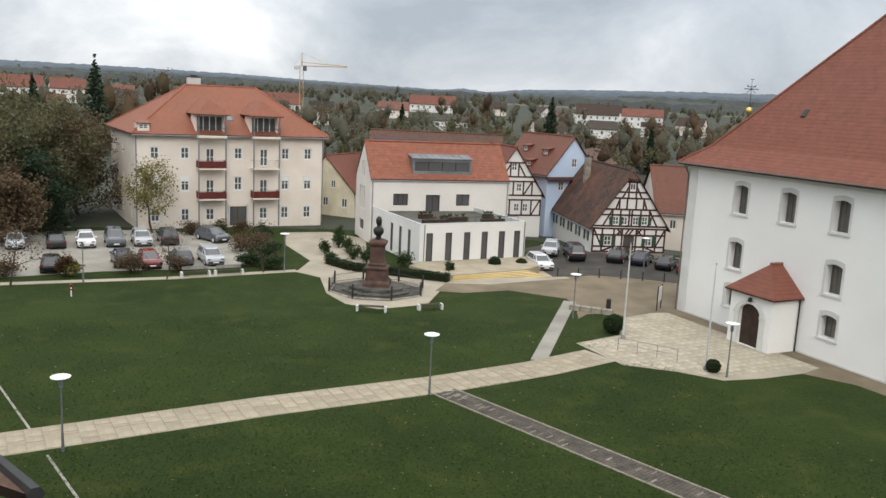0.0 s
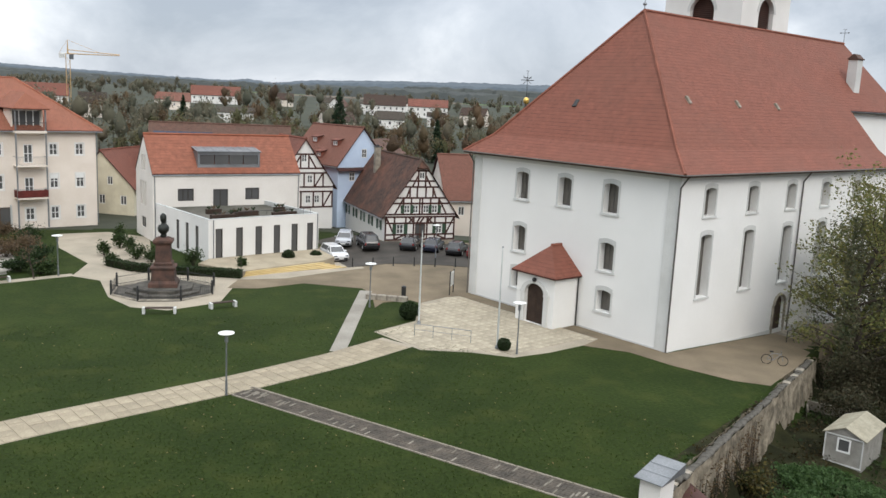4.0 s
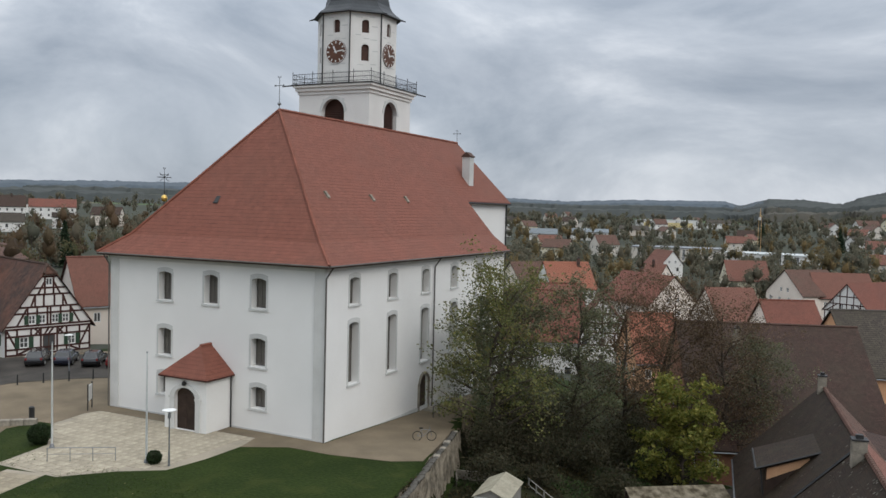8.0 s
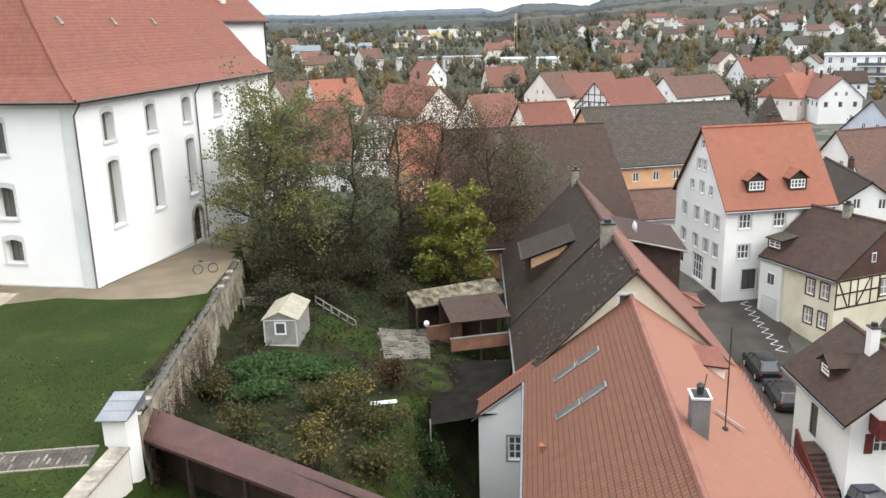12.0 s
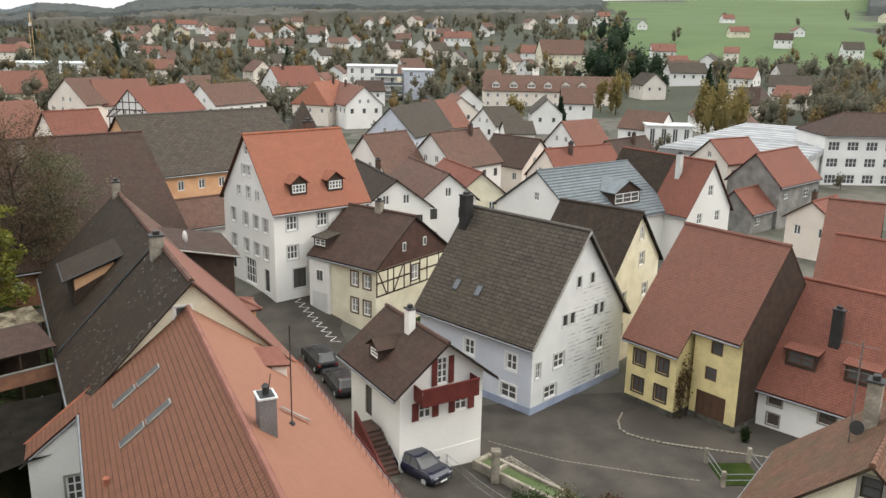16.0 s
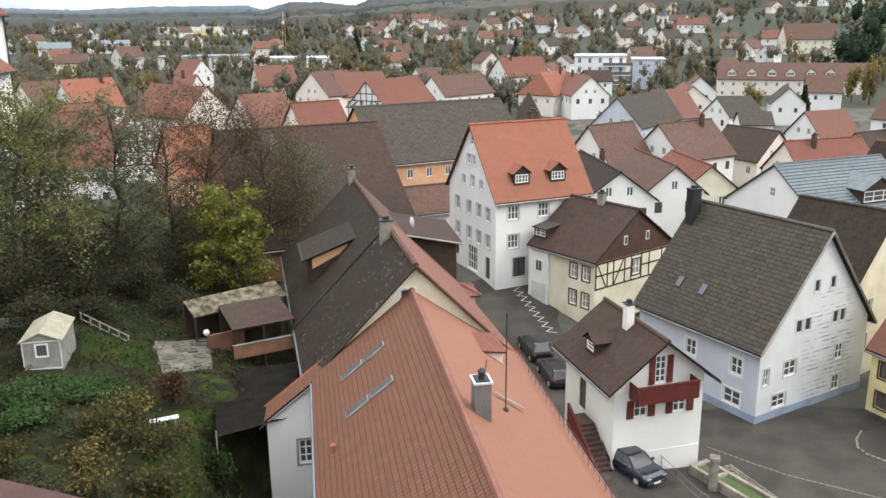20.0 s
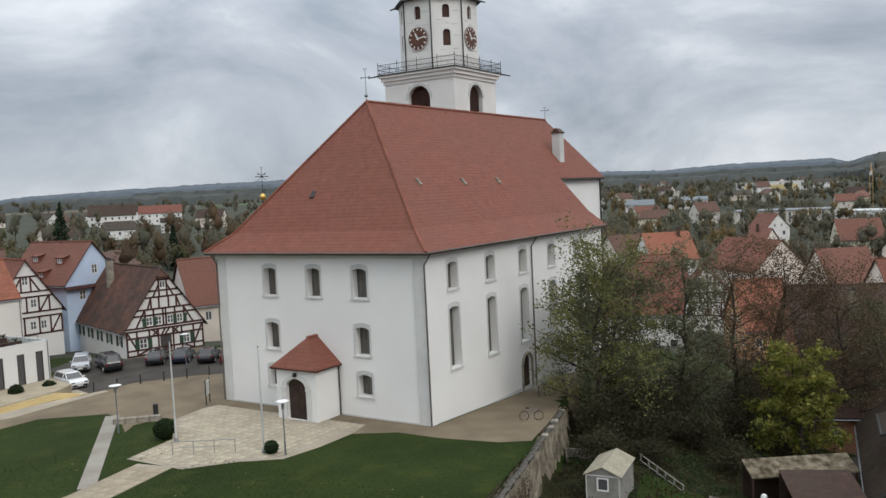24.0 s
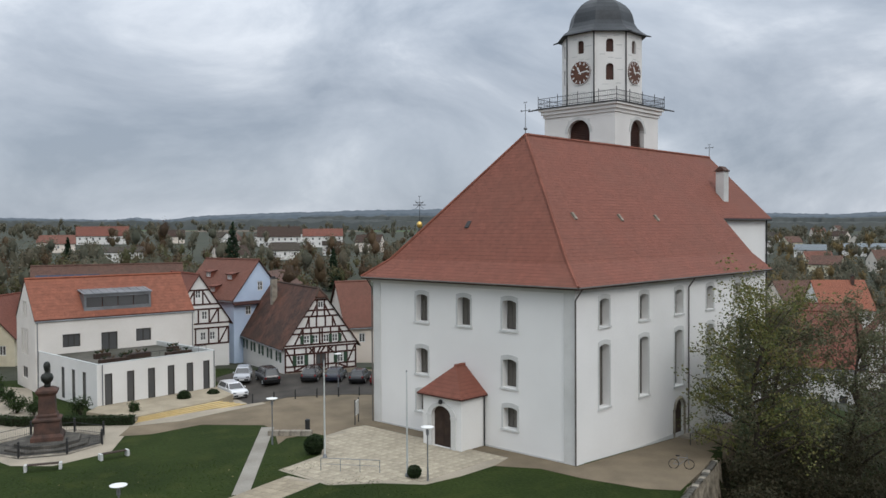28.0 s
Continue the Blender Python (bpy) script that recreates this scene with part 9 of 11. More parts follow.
part("dormer_roof", roof_shell([[vv(19.0, 5.55, 7.8), vv(14.0, 5.55, 7.8), vv(14.0, 1.3, 9.4), vv(19.0, 1.3, 9.4)]], 0.14), M["roof_dark"], ld)
part("gutter", Mesh().tube((13.95, 5.62, 7.72), (19.05, 5.62, 7.72), 0.08, None, 5).tube((14.2, 5.3, 7.72), (14.2, 5.1, 6.0), 0.06, None, 5).tube((13.97, 5.6, 7.76), (13.97, 1.3, 9.38), 0.06, None, 4), M["metal_dark"], ld)
part("verge_flashing", Mesh().tube((9.9, 0.15, 10.9), (9.9, 6.6, 4.3), 0.1, None, 5), M["metal_dark"], broof2)
sdish = part("satellite_dish", Mesh().lathe([(0.02, 0), (0.3, 0.05), (0.46, 0.14)], 16), M["frame_white"], broof2)
sdish.matrix_basis = pose(18.0, -3.12, 9.1, 90, 0, 12)
part("dish_mast", Mesh().tube((18.0, -3.2, 7.0), (18.0, -3.15, 9.1), 0.03).tube((18.0, -3.15, 8.95), (18.9, -3.5, 8.95), 0.02), M["metal_zinc"], broof2)
part("verge", Mesh().tube((-0.02, 0, 10.96), (-0.02, -6.62, 4.2), 0.08, None, 5), M["cap_roof_umber"], broof2)
part("verge", Mesh().tube((-0.02, 0, 10.96), (-0.02, 6.62, 4.2), 0.06, None, 5), M["cap_roof_dark"], broof2)
part("ridge_tiles", ridge_caps([(0, 0, 10.97), (28.9, 0, 10.97)], 0.17, 0.4), M["cap_roof_umber"], broof2)
db = random.Random(14)
dbm = Mesh()
k0_ = (10.94 - 4.2) / 6.65
for i in range(620):
    sy = db.choice((1, 1, 1, -1)) * abs(db.uniform(0.2, 6.4))
    x0_ = db.uniform(0.1, 9.6) if i % 4 else db.uniform(0.1, 28)
    if i % 5 == 0:
        x0_ = abs(db.gauss(0, 0.7)) + 0.05
    if noise.noise((x0_ * 0.5, sy * 0.5, 2)) < -0.05:
        continue
    c_ = vv(x0_, sy, 10.94 - abs(sy) * k0_ + 0.05)
    dx, dy = db.uniform(0.03, 0.09), db.uniform(0.03, 0.07)
    if i % 17 == 0:
        dx = 0.14
    k_ = k0_ * (1 if sy < 0 else -1)
    dbm.face([c_ + vv(-dx, -dy, -dy * k_), c_ + vv(dx, -dy * 0.8, -dy * 0.8 * k_), c_ + vv(dx * 0.8, dy, dy * k_), c_ + vv(-dx, dy * 0.9, dy * 0.9 * k_)])
tagged(part("moss_clump", dbm, M["lichen"], broof2), kind="stuff")
for gx, gy in ((59.6, 23.4),):
    gbl = house("porch_roof", "small low porch with a pink tiled pyramid roof", gx, gy, 35, 2.8, 2.8, -8.6, 3.6, 4.25, "plaster_orange", "roof_pink", "porch", hip=(1.4, 1.4), gutter=False)

inn_w = grid_wins("g0", (2.0, 4.6, 6.7, 8.6), (3.1, 5.75), 1.0, 1.35, fmat="plaster_grey", nx=2, ny=2, surround="plaster_grey", glass="glass_grey")
inn_w += [("g0", x, 8.6, 0.6, 0.9, {"nx": 1, "surround": "plaster_grey"}) for x in (3.4, 7.2)] + [("g0", 5.4, 8.5, 0.8, 1.2, {"surround": "plaster_grey"}), ("g0", 4.6, 10.7, 0.8, 1.0, {"surround": "plaster_grey"}), ("g0", 5.6, 10.7, 0.8, 1.0, {"surround": "plaster_grey"}), ("g0", 5.1, 12.7, 0.7, 0.8, {"nx": 1}),
          ("g0", 1.8, 0.9, 0.8, 1.1, {"fmat": "frame_dark"}), ("g0", 5.3, 0.1, 2.2, 2.5, {"nx": 4, "ny": 3, "fmat": "frame_white"}), ("g0", 8.6, 0.0, 0.95, 2.2, {"nx": 1, "ny": 3, "fmat": "frame_dark"})]
inn_w += grid_wins("s0", (1.9, 5.2, 8.2), (3.3, 6.1), 1.15, 1.35, fmat="frame_white", nx=3, ny=2, surround="plaster_grey") + [("s0", x, 0.4, 1.4, 1.9, {"nx": 2, "ny": 1, "fmat": "frame_dark", "surround": "plaster_grey"}) for x in (2.6, 6.4)]
inn = house("inn", "tall white gabled inn with a bright orange roof and two dormers", 75.80, 29.25, -42.7, 10.9, 11.05, -8, 7.93, 14.65, "plaster_white", "roof_orange", "house", wins=inn_w, depth=0.16, chimneys=((7.5, 0.6, 15.4, 0.9, 0.6, "stone_red"),))
iroof = next(c for c in inn.children if c.name.startswith("roof"))
for dx in (3.4, 7.4):
    dormer(iroof, dx, -1, 11.05, 7.93, 14.65, 9.2, 1.7, 1.15, 1.6, "roof_orange", "wood_dark", 4, 0.75)

gw = [("g0", x, z, w, h, dict(fmat="frame_dark" if h < 1 else "frame_white", surround="plaster_grey")) for x, z, w, h in ((0.75, 2.7, 0.55, 1.2), (3.2, 2.9, 1.25, 1.15), (2.3, 0.75, 1.4, 1.0), (8.5, 3.0, 0.9, 1.2), (8.5, 0.6, 0.85, 1.2), (3.7, 6.0, 0.55, 0.85), (4.6, 6.0, 0.55, 0.85), (7.6, 6.0, 0.5, 0.85), (8.4, 6.0, 0.5, 0.85), (5.2, 8.7, 0.45, 0.8), (6.9, 8.7, 0.45, 0.8))]
gw += [("s1", 9.6, 3.0, 1.0, 1.25, {"surround": "plaster_white"}), ("s1", 9.4, 0.7, 1.5, 1.1, {"surround": "plaster_white"}), ("s1", 5.4, 3.0, 1.0, 1.25, {"surround": "plaster_white"})]
grey = house("old_town_house", "big gabled house with weathered white gable and dark slate roof", 60.76, -2.89, 53.1, 12.32, 12.45, -10.5, 5.32, 12.98, "plaster_pale_blue", "roof_slate", "house", wins=gw, depth=0.1, oe=0.5, og=0.4, wall_ends=("plaster_worn", "plaster_worn", "plaster_pale_blue", "plaster_pale_blue"), chimneys=((11.6, 1.0, 14.0, 0.7, 0.9, "metal_dark"),))
groof = next(c for c in grey.children if c.name.startswith("roof"))
for sx in (9.3, 7.0):
    skylight(groof, sx, 1, 12.45, 5.32, 12.98, 7.3, 0.6, 0.95)
part("plinth", Mesh().box(0.36, -5.8, -1.5, 0.398, 5.8, 0.6).box(0.4, 5.728, -1.5, 11.9, 5.77, 0.6), M["plinth_blue"], grey)
part("bargeboard", Mesh().tube((-0.03, 0, 12.9), (-0.03, -6.2, 5.25), 0.1, None, 4).tube((-0.03, 0, 12.9), (-0.03, 6.2, 5.25), 0.1, None, 4), M["wood_grey"], groof)

yw = [("s1", x, z, 0.95, 1.1, {"fmat": "frame_brown", "nx": 2, "ny": 1, "surround": "frame_dark"}) for x in (1.15, 3.2) for z in (1.05, 3.2)]
yel = house("yellow_house", "yellow plastered house with a steep plain red roof", 62.0, -13.85, 46.9, 5.0, 13.35, -10.5, 5.02, 12.91, "plaster_yellow", "roof_dull", "house", wins=yw, depth=0.1, plinth="stone_dark")
yw2 = [("s1", 1.7, 0.05, 2.4, 2.3, {"nx": 4, "ny": 1, "fmat": "frame_brown", "glass": "frame_brown"}), ("s1", 1.5, 3.3, 0.95, 1.0, {"fmat": "frame_brown", "nx": 1}), ("s1", 1.8, 5.3, 0.95, 1.0, {"fmat": "frame_brown", "nx": 1})]
yel2 = house("yellow_house_wing", "recessed yellow wing with brown garage door under the red roof", 59.4, -16.6, 46.9, 3.78, 10.4, -10.5, 6.76, 12.91, "plaster_yellow", "roof_dull", "house", wins=yw2, depth=0.1, wall_ends=("wood_dark", "plaster_yellow"), og=0.02, plinth="stone_dark")
rw = [("s1", x, z, w, h, {"fmat": "frame_brown", "surround": "wood_grey"}) for x, z, w, h in ((2.0, 1.9, 0.95, 0.85), (2.0, 0.4, 0.8, 0.8), (5.6, 1.7, 1.1, 0.8), (8.6, 1.7, 1.0, 0.8))]
red = house("white_cottage", "low white cottage with a mossy red roof and dormers", 54.6, -28.2, 53.4, 13.5, 11, -10.5, 2.88, 10, "plaster_white", "roof_red", "house", wins=rw, depth=0.1, chimneys=((8.6, 2.6, 9.0, 0.7, 0.5, "metal_dark"),))
rroof = next(c for c in red.children if c.name.startswith("roof"))
for dx in (10.2, 6.2):
    dormer(rroof, dx, 1, 11, 2.88, 10, 4.7, 2.1, 1.25, 2.6, "roof_red", "wood_dark", shed=True, fmat="frame_brown")
cw_ = [("g0", 2.95, 6.0, 0.75, 1.75, {"shutters": "shutter_red", "nx": 2, "ny": 4}), ("g0", 1.75, 3.95, 0.9, 1.15, {"shutters": "shutter_red"}), ("g0", 4.35, 3.95, 0.9, 1.1, {"shutters": "shutter_red"}), ("s1", 2.6, 2.8, 0.95, 2.05, {"nx": 1, "fmat": "frame_brown"})]
chal = house("chalet", "small white house with brown roof, red balcony and shutters", 46.90, 5.69, 38.7, 8.26, 7.32, -10.5, 5.98, 8.87, "plaster_white", "roof_brown", "house", wins=cw_, depth=0.1, oe=0.7, og=0.7, chimneys=((4.0, 0.5, 9.9, 0.55, 0.5, "plaster_white"),))
bal = part("balcony", Mesh().box(-0.35, -2.0, 5.3, 0.68, 2.0, 5.42), M["wood_red"], chal)
for i in range(27):
    part("board", Mesh().box(-0.38, -2.0 + 0.148 * i, 5.25, -0.34, -1.865 + 0.148 * i, 6.3), M["wood_red"], bal)
part("rail", Mesh().box(-0.42, -2.03, 6.305, -0.3, 2.03, 6.39).box(-0.3, -2.03, 5.42, 0.68, -1.97, 6.35).box(-0.3, 1.97, 5.42, 0.68, 2.03, 6.35), M["wood_red"], bal)
croof = next(c for c in chal.children if c.name.startswith("roof"))
dormer(croof, 4.6, 1, 7.32, 5.98, 8.87, 6.7, 1.3, 0.9, 1.4, "roof_brown", "wood_dark", 1)
part("lower_wall", Mesh().box(0.66, -2.9, -2, 0.698, 2.9, 1.6), M["plaster_white"], chal)
stc = thing("outside_stair", "red outside stair with solid parapet up to the house door", "stairs", 46.90, 5.69, -9.7, 38.7)
for i in range(9):
    part("step", Mesh().box(0.4 + 0.28 * i, 3.05, -0.5, 0.68 + 0.28 * i, 4.1, 0.2 + 0.2 * i), M["stone_red"], stc)
part("parapet", Mesh().loft([[(0.3, 4.1, -0.5), (4.4, 4.1, -0.5), (4.4, 4.25, -0.5), (0.3, 4.25, -0.5)], [(0.3, 4.1, 0.6), (4.4, 4.1, 2.8), (4.4, 4.25, 2.8), (0.3, 4.25, 0.6)]]), M["wood_red"], stc)
part("landing", Mesh().box(2.92, 3.05, -0.5, 4.4, 4.1, 1.96), M["stone_red"], stc)
tw_ = [("s1", x, z, 0.8, 1.3, {"fmat": "frame_white", "surround": "frame_brown", "glass": "glass_grey"}) for x in (5.4, 6.9) for z in (1.0, 3.5)] + [("g0", 5.5, 3.35, 1.0, 1.4, {"surround": "wood_dark", "glass": "glass_grey"})]
tim = house("timbered_house", "pale yellow house with half-timbered wall and brown boarded gable", 74.16, 12.3, 60.8, 8.55, 11.27, -9.5, 5.5, 9.48, "plaster_pale_yellow", "roof_brown", "house", wins=tw_, depth=0.1, chimneys=((4.3, 0.2, 10.3, 0.7, 0.5, "stone"),))
tbay = part("garage_bay", Mesh().box(5.8, 5.24, -0.8, 8.35, 5.5, 5.25), M["plaster_white"], tim, "white plastered bay with a garage door")
part("garage_door", Mesh().box(6.05, 5.504, -0.3, 7.95, 5.53, 2.15), M["plaster_grey"], tbay)
for i in range(6):
    part("door_panel", Mesh().box(6.08, 5.534, -0.25 + 0.4 * i, 7.92, 5.548, 0.1 + 0.4 * i), M["plaster_grey"], tbay)
bwn = part("window", Mesh().box(6.5, 5.504, 3.2, 7.4, 5.55, 4.3), M["frame_white"], tbay)
for s in (0, 1):
    part("pane", Mesh().box(6.58 + 0.39 * s, 5.554, 3.28, 6.93 + 0.39 * s, 5.56, 4.22), M["glass"], bwn)
tg = next(c for c in tim.children if c.name.startswith("wall") and len(c.children) == 1)
beams(tg, (0.3, 5.235, 0), (0, -1, 0), (-1, 0, 0), [(0, z, 10.47, z) for z in (2.9, 5.2)] + [(x0, 4.1, x1, 4.1) for x0, x1 in ((0, 4.8), (6.2, 10.47))] + [(x, 2.9, x, 5.2) for x in (0.1, 1.6, 2.4, 3.9, 4.8, 6.2, 7.3, 9.1, 10.4)] + [(0.3, 5.1, 1.4, 3.0), (2.5, 3.0, 3.7, 5.1), (9.3, 3.0, 10.2, 5.1)], "wood_dark", 0.14)
for i in range(16):
    z = 5.35 + 0.24 * i
    k0, k1 = [max(0.0, (q - 5.6) / (9.3 - 5.6) * 5.23) for q in (z, z + 0.25)]
    part("board", Mesh().loft([[(0.20, -5.23 + k0, z), (0.28, -5.23 + k0, z), (0.28, 5.23 - k0, z), (0.20, 5.23 - k0, z)], [(0.26, -5.23 + k1, z + 0.25), (0.29, -5.23 + k1, z + 0.25), (0.29, 5.23 - k1, z + 0.25), (0.26, 5.23 - k1, z + 0.25)]]), M["louvre_brown"], tim)
for q in (3.7, 6.7):
    gw_ = part("window", Mesh().box(0.12, 5.0 - q, 6.45, 0.195, 5.45 - q, 7.25), M["frame_white"], tim)
    part("pane", Mesh().box(0.108, 5.06 - q, 6.52, 0.118, 5.39 - q, 7.18), M["glass"], gw_)
troof = next(c for c in tim.children if c.name.startswith("roof"))
dormer(troof, 7.6, 1, 11.27, 5.5, 9.48, 6.1, 1.6, 1.0, 2.2, "roof_slate", "wood_dark", shed=True)
crw = [("g0", x, z, w, 1.2, {"fmat": "frame_white", "surround": "plaster_beige"}) for x, z, w in ((2.0, 2.2, 0.9), (6.2, 2.2, 0.9), (2.2, 5.0, 0.9), (6.2, 5.0, 1.0), (5.2, 7.9, 0.9), (4.9, 10.2, 0.7))]
house("pale_yellow_house", "pale yellow stained gabled house with a dark roof", 69.85, -7.54, 59.1, 8.02, 9.38, -10.5, 7.78, 12.7, "plaster_pale_yellow", "roof_dark", "house", wins=crw, depth=0.1)
mw = [("g0", 3.2, 4.5, 0.9, 1.2, {}), ("g0", 7.6, 4.5, 0.9, 1.2, {}), ("g0", 11.2, 4.2, 0.9, 1.2, {}), ("g0", 6.9, 8.2, 0.8, 1.0, {}), ("s0", 3, 4.2, 1.0, 1.2, {}), ("s0", 8, 4.2, 1.0, 1.2, {})]
mh = house("metal_roofed_house", "white house with a pale grey ribbed sheet metal roof", 95.4, 2.06, -45, 15.5, 14.8, -10.5, 6.67, 11.7, "plaster_white", "roof_metal", "house", wins=mw, depth=0.1)
mroof = next(c for c in mh.children if c.name.startswith("roof"))
for i in range(19):
    y_ = -7.3 + 0.385 * i
    z_ = 11.7 + y_ * (11.7 - 6.67) / 7.4
    part("rib", Mesh().loft([[(0.0, y_ - 0.06, z_ - 0.03), (15.5, y_ - 0.06, z_ - 0.03), (15.5, y_ + 0.04, z_ + 0.035), (0.0, y_ + 0.04, z_ + 0.035)], [(0.0, y_ - 0.06, z_ + 0.05), (15.5, y_ - 0.06, z_ + 0.05), (15.5, y_ + 0.03, z_ + 0.07), (0.0, y_ + 0.03, z_ + 0.07)]]), M["cap_roof_metal"], mroof)
dormer(mroof, 9.2, -1, 14.8, 6.67, 11.7, 7.8, 4.4, 1.5, 4.2, "roof_metal", "wood_dark", 3, 0.55)
bw_ = [("g0", x, z, 0.9, 1.3, {}) for x, z in ((2.0, 2.6), (4.2, 2.6), (6.2, 2.6), (2.4, 5.4), (5.8, 5.4), (4.1, 8.6))]
wgh = house("white_gabled_house", "tall white gabled house with a brown and red roof", 101.0, -18.6, 44.5, 14.2, 9, -10.5, 6.5, 12.7, "plaster_white", "roof_red", "house", wins=bw_, depth=0.1, chimneys=((4, 1.5, 13.2, 0.6, 0.6, "plaster_grey"),))
part("roof_slope", roof_shell([[vv(14.24, 4.55, 6.5), vv(5.6, 4.55, 6.5), vv(5.6, 0, 12.76), vv(14.24, 0, 12.76)]], 0.05), M["roof_dark"], next(c for c in wgh.children if c.name.startswith("roof")))
# corner house with a mossy tiled roof
crn = house("corner_house", "cream gabled house with a mossy brown tiled roof and stone chimney", 30.7, -12.5, -28.6, 9.0, 11.0, -10.5, 6.5, 11.32, "plaster_pale_yellow", "roof_moss", "house", depth=0.16, oe=0.35, og=0.3,
            wins=[("g0", 5.2, 9.75, 0.8, 0.95, {"surround": "wood_grey", "fmat": "frame_dark", "nx": 1}), ("g0", 3.7, 7.5, 1.0, 1.2, {"surround": "wood_grey"}), ("g0", 6.7, 7.5, 1.0, 1.2, {"surround": "wood_grey"})], chimneys=((5.6, 1.0, 12.6, 0.6, 0.6, "stone"),))
crr = next(c for c in crn.children if c.name.startswith("roof"))
part("antenna", Mesh().tube((4.6, 1.6, 9.6), (4.6, 1.6, 14.6), 0.035).tube((4.6, 0.9, 14.4), (4.6, 2.5, 14.4), 0.02, None, 4).tube((4.2, 1.3, 13.6), (5.2, 1.9, 13.6), 0.015, None, 4).tube((4.6, 0.9, 13.2), (4.6, 2.2, 13.2), 0.015, None, 4).tube((4.3, 1.6, 14.0), (5.0, 1.6, 14.1), 0.015, None, 4), M["pipe_grey"], crr)
part("satellite_dish", Mesh().lathe([(0.02, 0), (0.22, 0.04), (0.32, 0.11)], 14, pose(4.6, 1.4, 10.7, 70, 0, -60)), M["metal_dark"], crr)

house("low_outbuilding", "low white outbuilding with a dull red roof", 84.5, 41.5, -42, 8, 7, -8.6, 4.0, 6.6, "plaster_white", "roof_umber", "outbuilding")
house("low_outbuilding", "low outbuilding with a dark shallow roof beside the barn", 66.0, 35.6, -42, 7, 6.5, -8.4, 3.2, 4.6, "plaster_beige", "roof_dark", "outbuilding")
# fountain trough, railing, car, planting on the street
ft = thing("fountain_trough", "long stone trough with green water beside the street", "fountain", 46.6, 1.1, height(46.6, 1.1) + 0.15, 53)
for a in ((-3.3, -0.75, 3.3, -0.5), (-3.3, 0.5, 3.3, 0.75), (-3.3, -0.5, -3.0, 0.5), (3.0, -0.5, 3.3, 0.5), (1.4, -0.5, 1.65, 0.5)):
    part("rim", Mesh().box(a[0], a[1], -0.2, a[2], a[3], 0.55, None, 0.03), M["stone"], ft)
part("water", Mesh().box(-3.0, -0.5, -0.1, 3.0, 0.5, 0.35), M["water_green"], ft)
part("pillar", Mesh().lathe([(0.36, 0), (0.34, 1.9), (0.42, 1.95), (0.4, 2.15)], 4, pose(1.2, 0.98, 0)), M["stone"], ft)
fc = thing("handrail_fence", "slim grey tubular handrail along the edge above the trough", "railing")
FL = [(50.3, 8.8), (48.6, 7.0), (47.5, 5.75), (46.2, 4.7), (45.0, 3.7), (44.0, 2.6), (43.1, 1.6), (42.8, 0.2)]
for x, y in FL:
    part("post", Mesh().tube((x, y, height(x, y) - 0.2), (x, y, height(x, y) + 1.0), 0.025, None, 5), M["metal_zinc"], fc)
for (xa, ya), (xb, yb) in zip(FL, FL[1:]):
    for zz in (0.5, 0.98):
        part("rail", Mesh().tube((xa, ya, height(xa, ya) + zz), (xb, yb, height(xb, yb) + zz), 0.02, None, 4), M["metal_zinc"], fc)
cs = Mesh()
cr_ = random.Random(27)
for i in range(34):
    for k in range(5):
        f_ = (i + 0.5) / 34
        x, y = 49.5 - 4.4 * f_ + 0.16 * k + cr_.uniform(-0.02, 0.02), 2.55 - 4.3 * f_ - 0.15 * k + cr_.uniform(-0.02, 0.02)
        q = cr_.uniform(0.06, 0.085)
        cs.box(-q, -q, -0.05, q, q, 0.03 + cr_.uniform(0, 0.015), pose(x, y, height(x, y) + 0.02, 0, 0, cr_.uniform(30, 60)))
tagged(part("sett_strip", cs, M["stone_worn"]), "strip of pale cobbles beside the stone trough", "cobbles", kind="stuff")
ribbon("tar_seam", [(56.2, -4.3), (53.1, -5.4), (51.5, -6.6), (50.2, -7.9)], (0.16, 0.2), 0.012, M["asphalt_wet"], "dark mended seam in the street's asphalt", "asphalt seam", 0.6)
ribbon("tar_seam", [(54.6, 1.6), (52.9, -1.0), (52.4, -4.0)], (0.1, 0.12), 0.012, M["asphalt_wet"], "dark mended seam in the street's asphalt", "asphalt seam", 0.6)
car(46.0, 7.4, -126, "car_blue", "estate", "dark blue saloon parked at the foot of the stair", group="street cars")
car(62.9, 18.4, 35, "car_black", "suv", "black off-road car parked on the street", group="street cars")
car(58.7, 15.6, 33, "car_black", "estate", "black car parked on the street", group="street cars")
car(33.9, -2.8, -60, "car_blue", "hatchback", "dark blue car parked by the street fence", group="street cars")
for i, (sx, sy, w, h, lv) in enumerate(((43.4, 0.4, 2.2, 1.7, "tree_green"), (42.6, -2.4, 2.6, 1.7, "tree_green"), (44.0, -4.2, 1.8, 1.5, "shrub_red"), (41.6, 1.6, 2.2, 1.6, "tree_green"), (40.4, -1.0, 2.6, 2.0, "tree_green"), (42.0, -0.6, 2.6, 2.2, "tree_green"), (43.6, -1.6, 2.2, 2.0, "tree_dark"), (41.0, -2.6, 2.0, 2.4, "tree_autumn"), (57.7, -9.9, 1.1, 5.2, "shrub_red"), (54.8, -13.8, 0.6, 1.2, "hedge"), (39.2, -3.8, 2.2, 1.6, "tree_green"))):
    shrub(sx, sy, w, h, lv, 900, 0.08, 200 + i, "clump of garden shrubs in the street planter" if i < 8 else "slim shrub before the yellow house")
urn = thing("urn", "pink clay urn standing in the planting bed", "urn", 41.8, -4.0, height(41.8, -4.0))
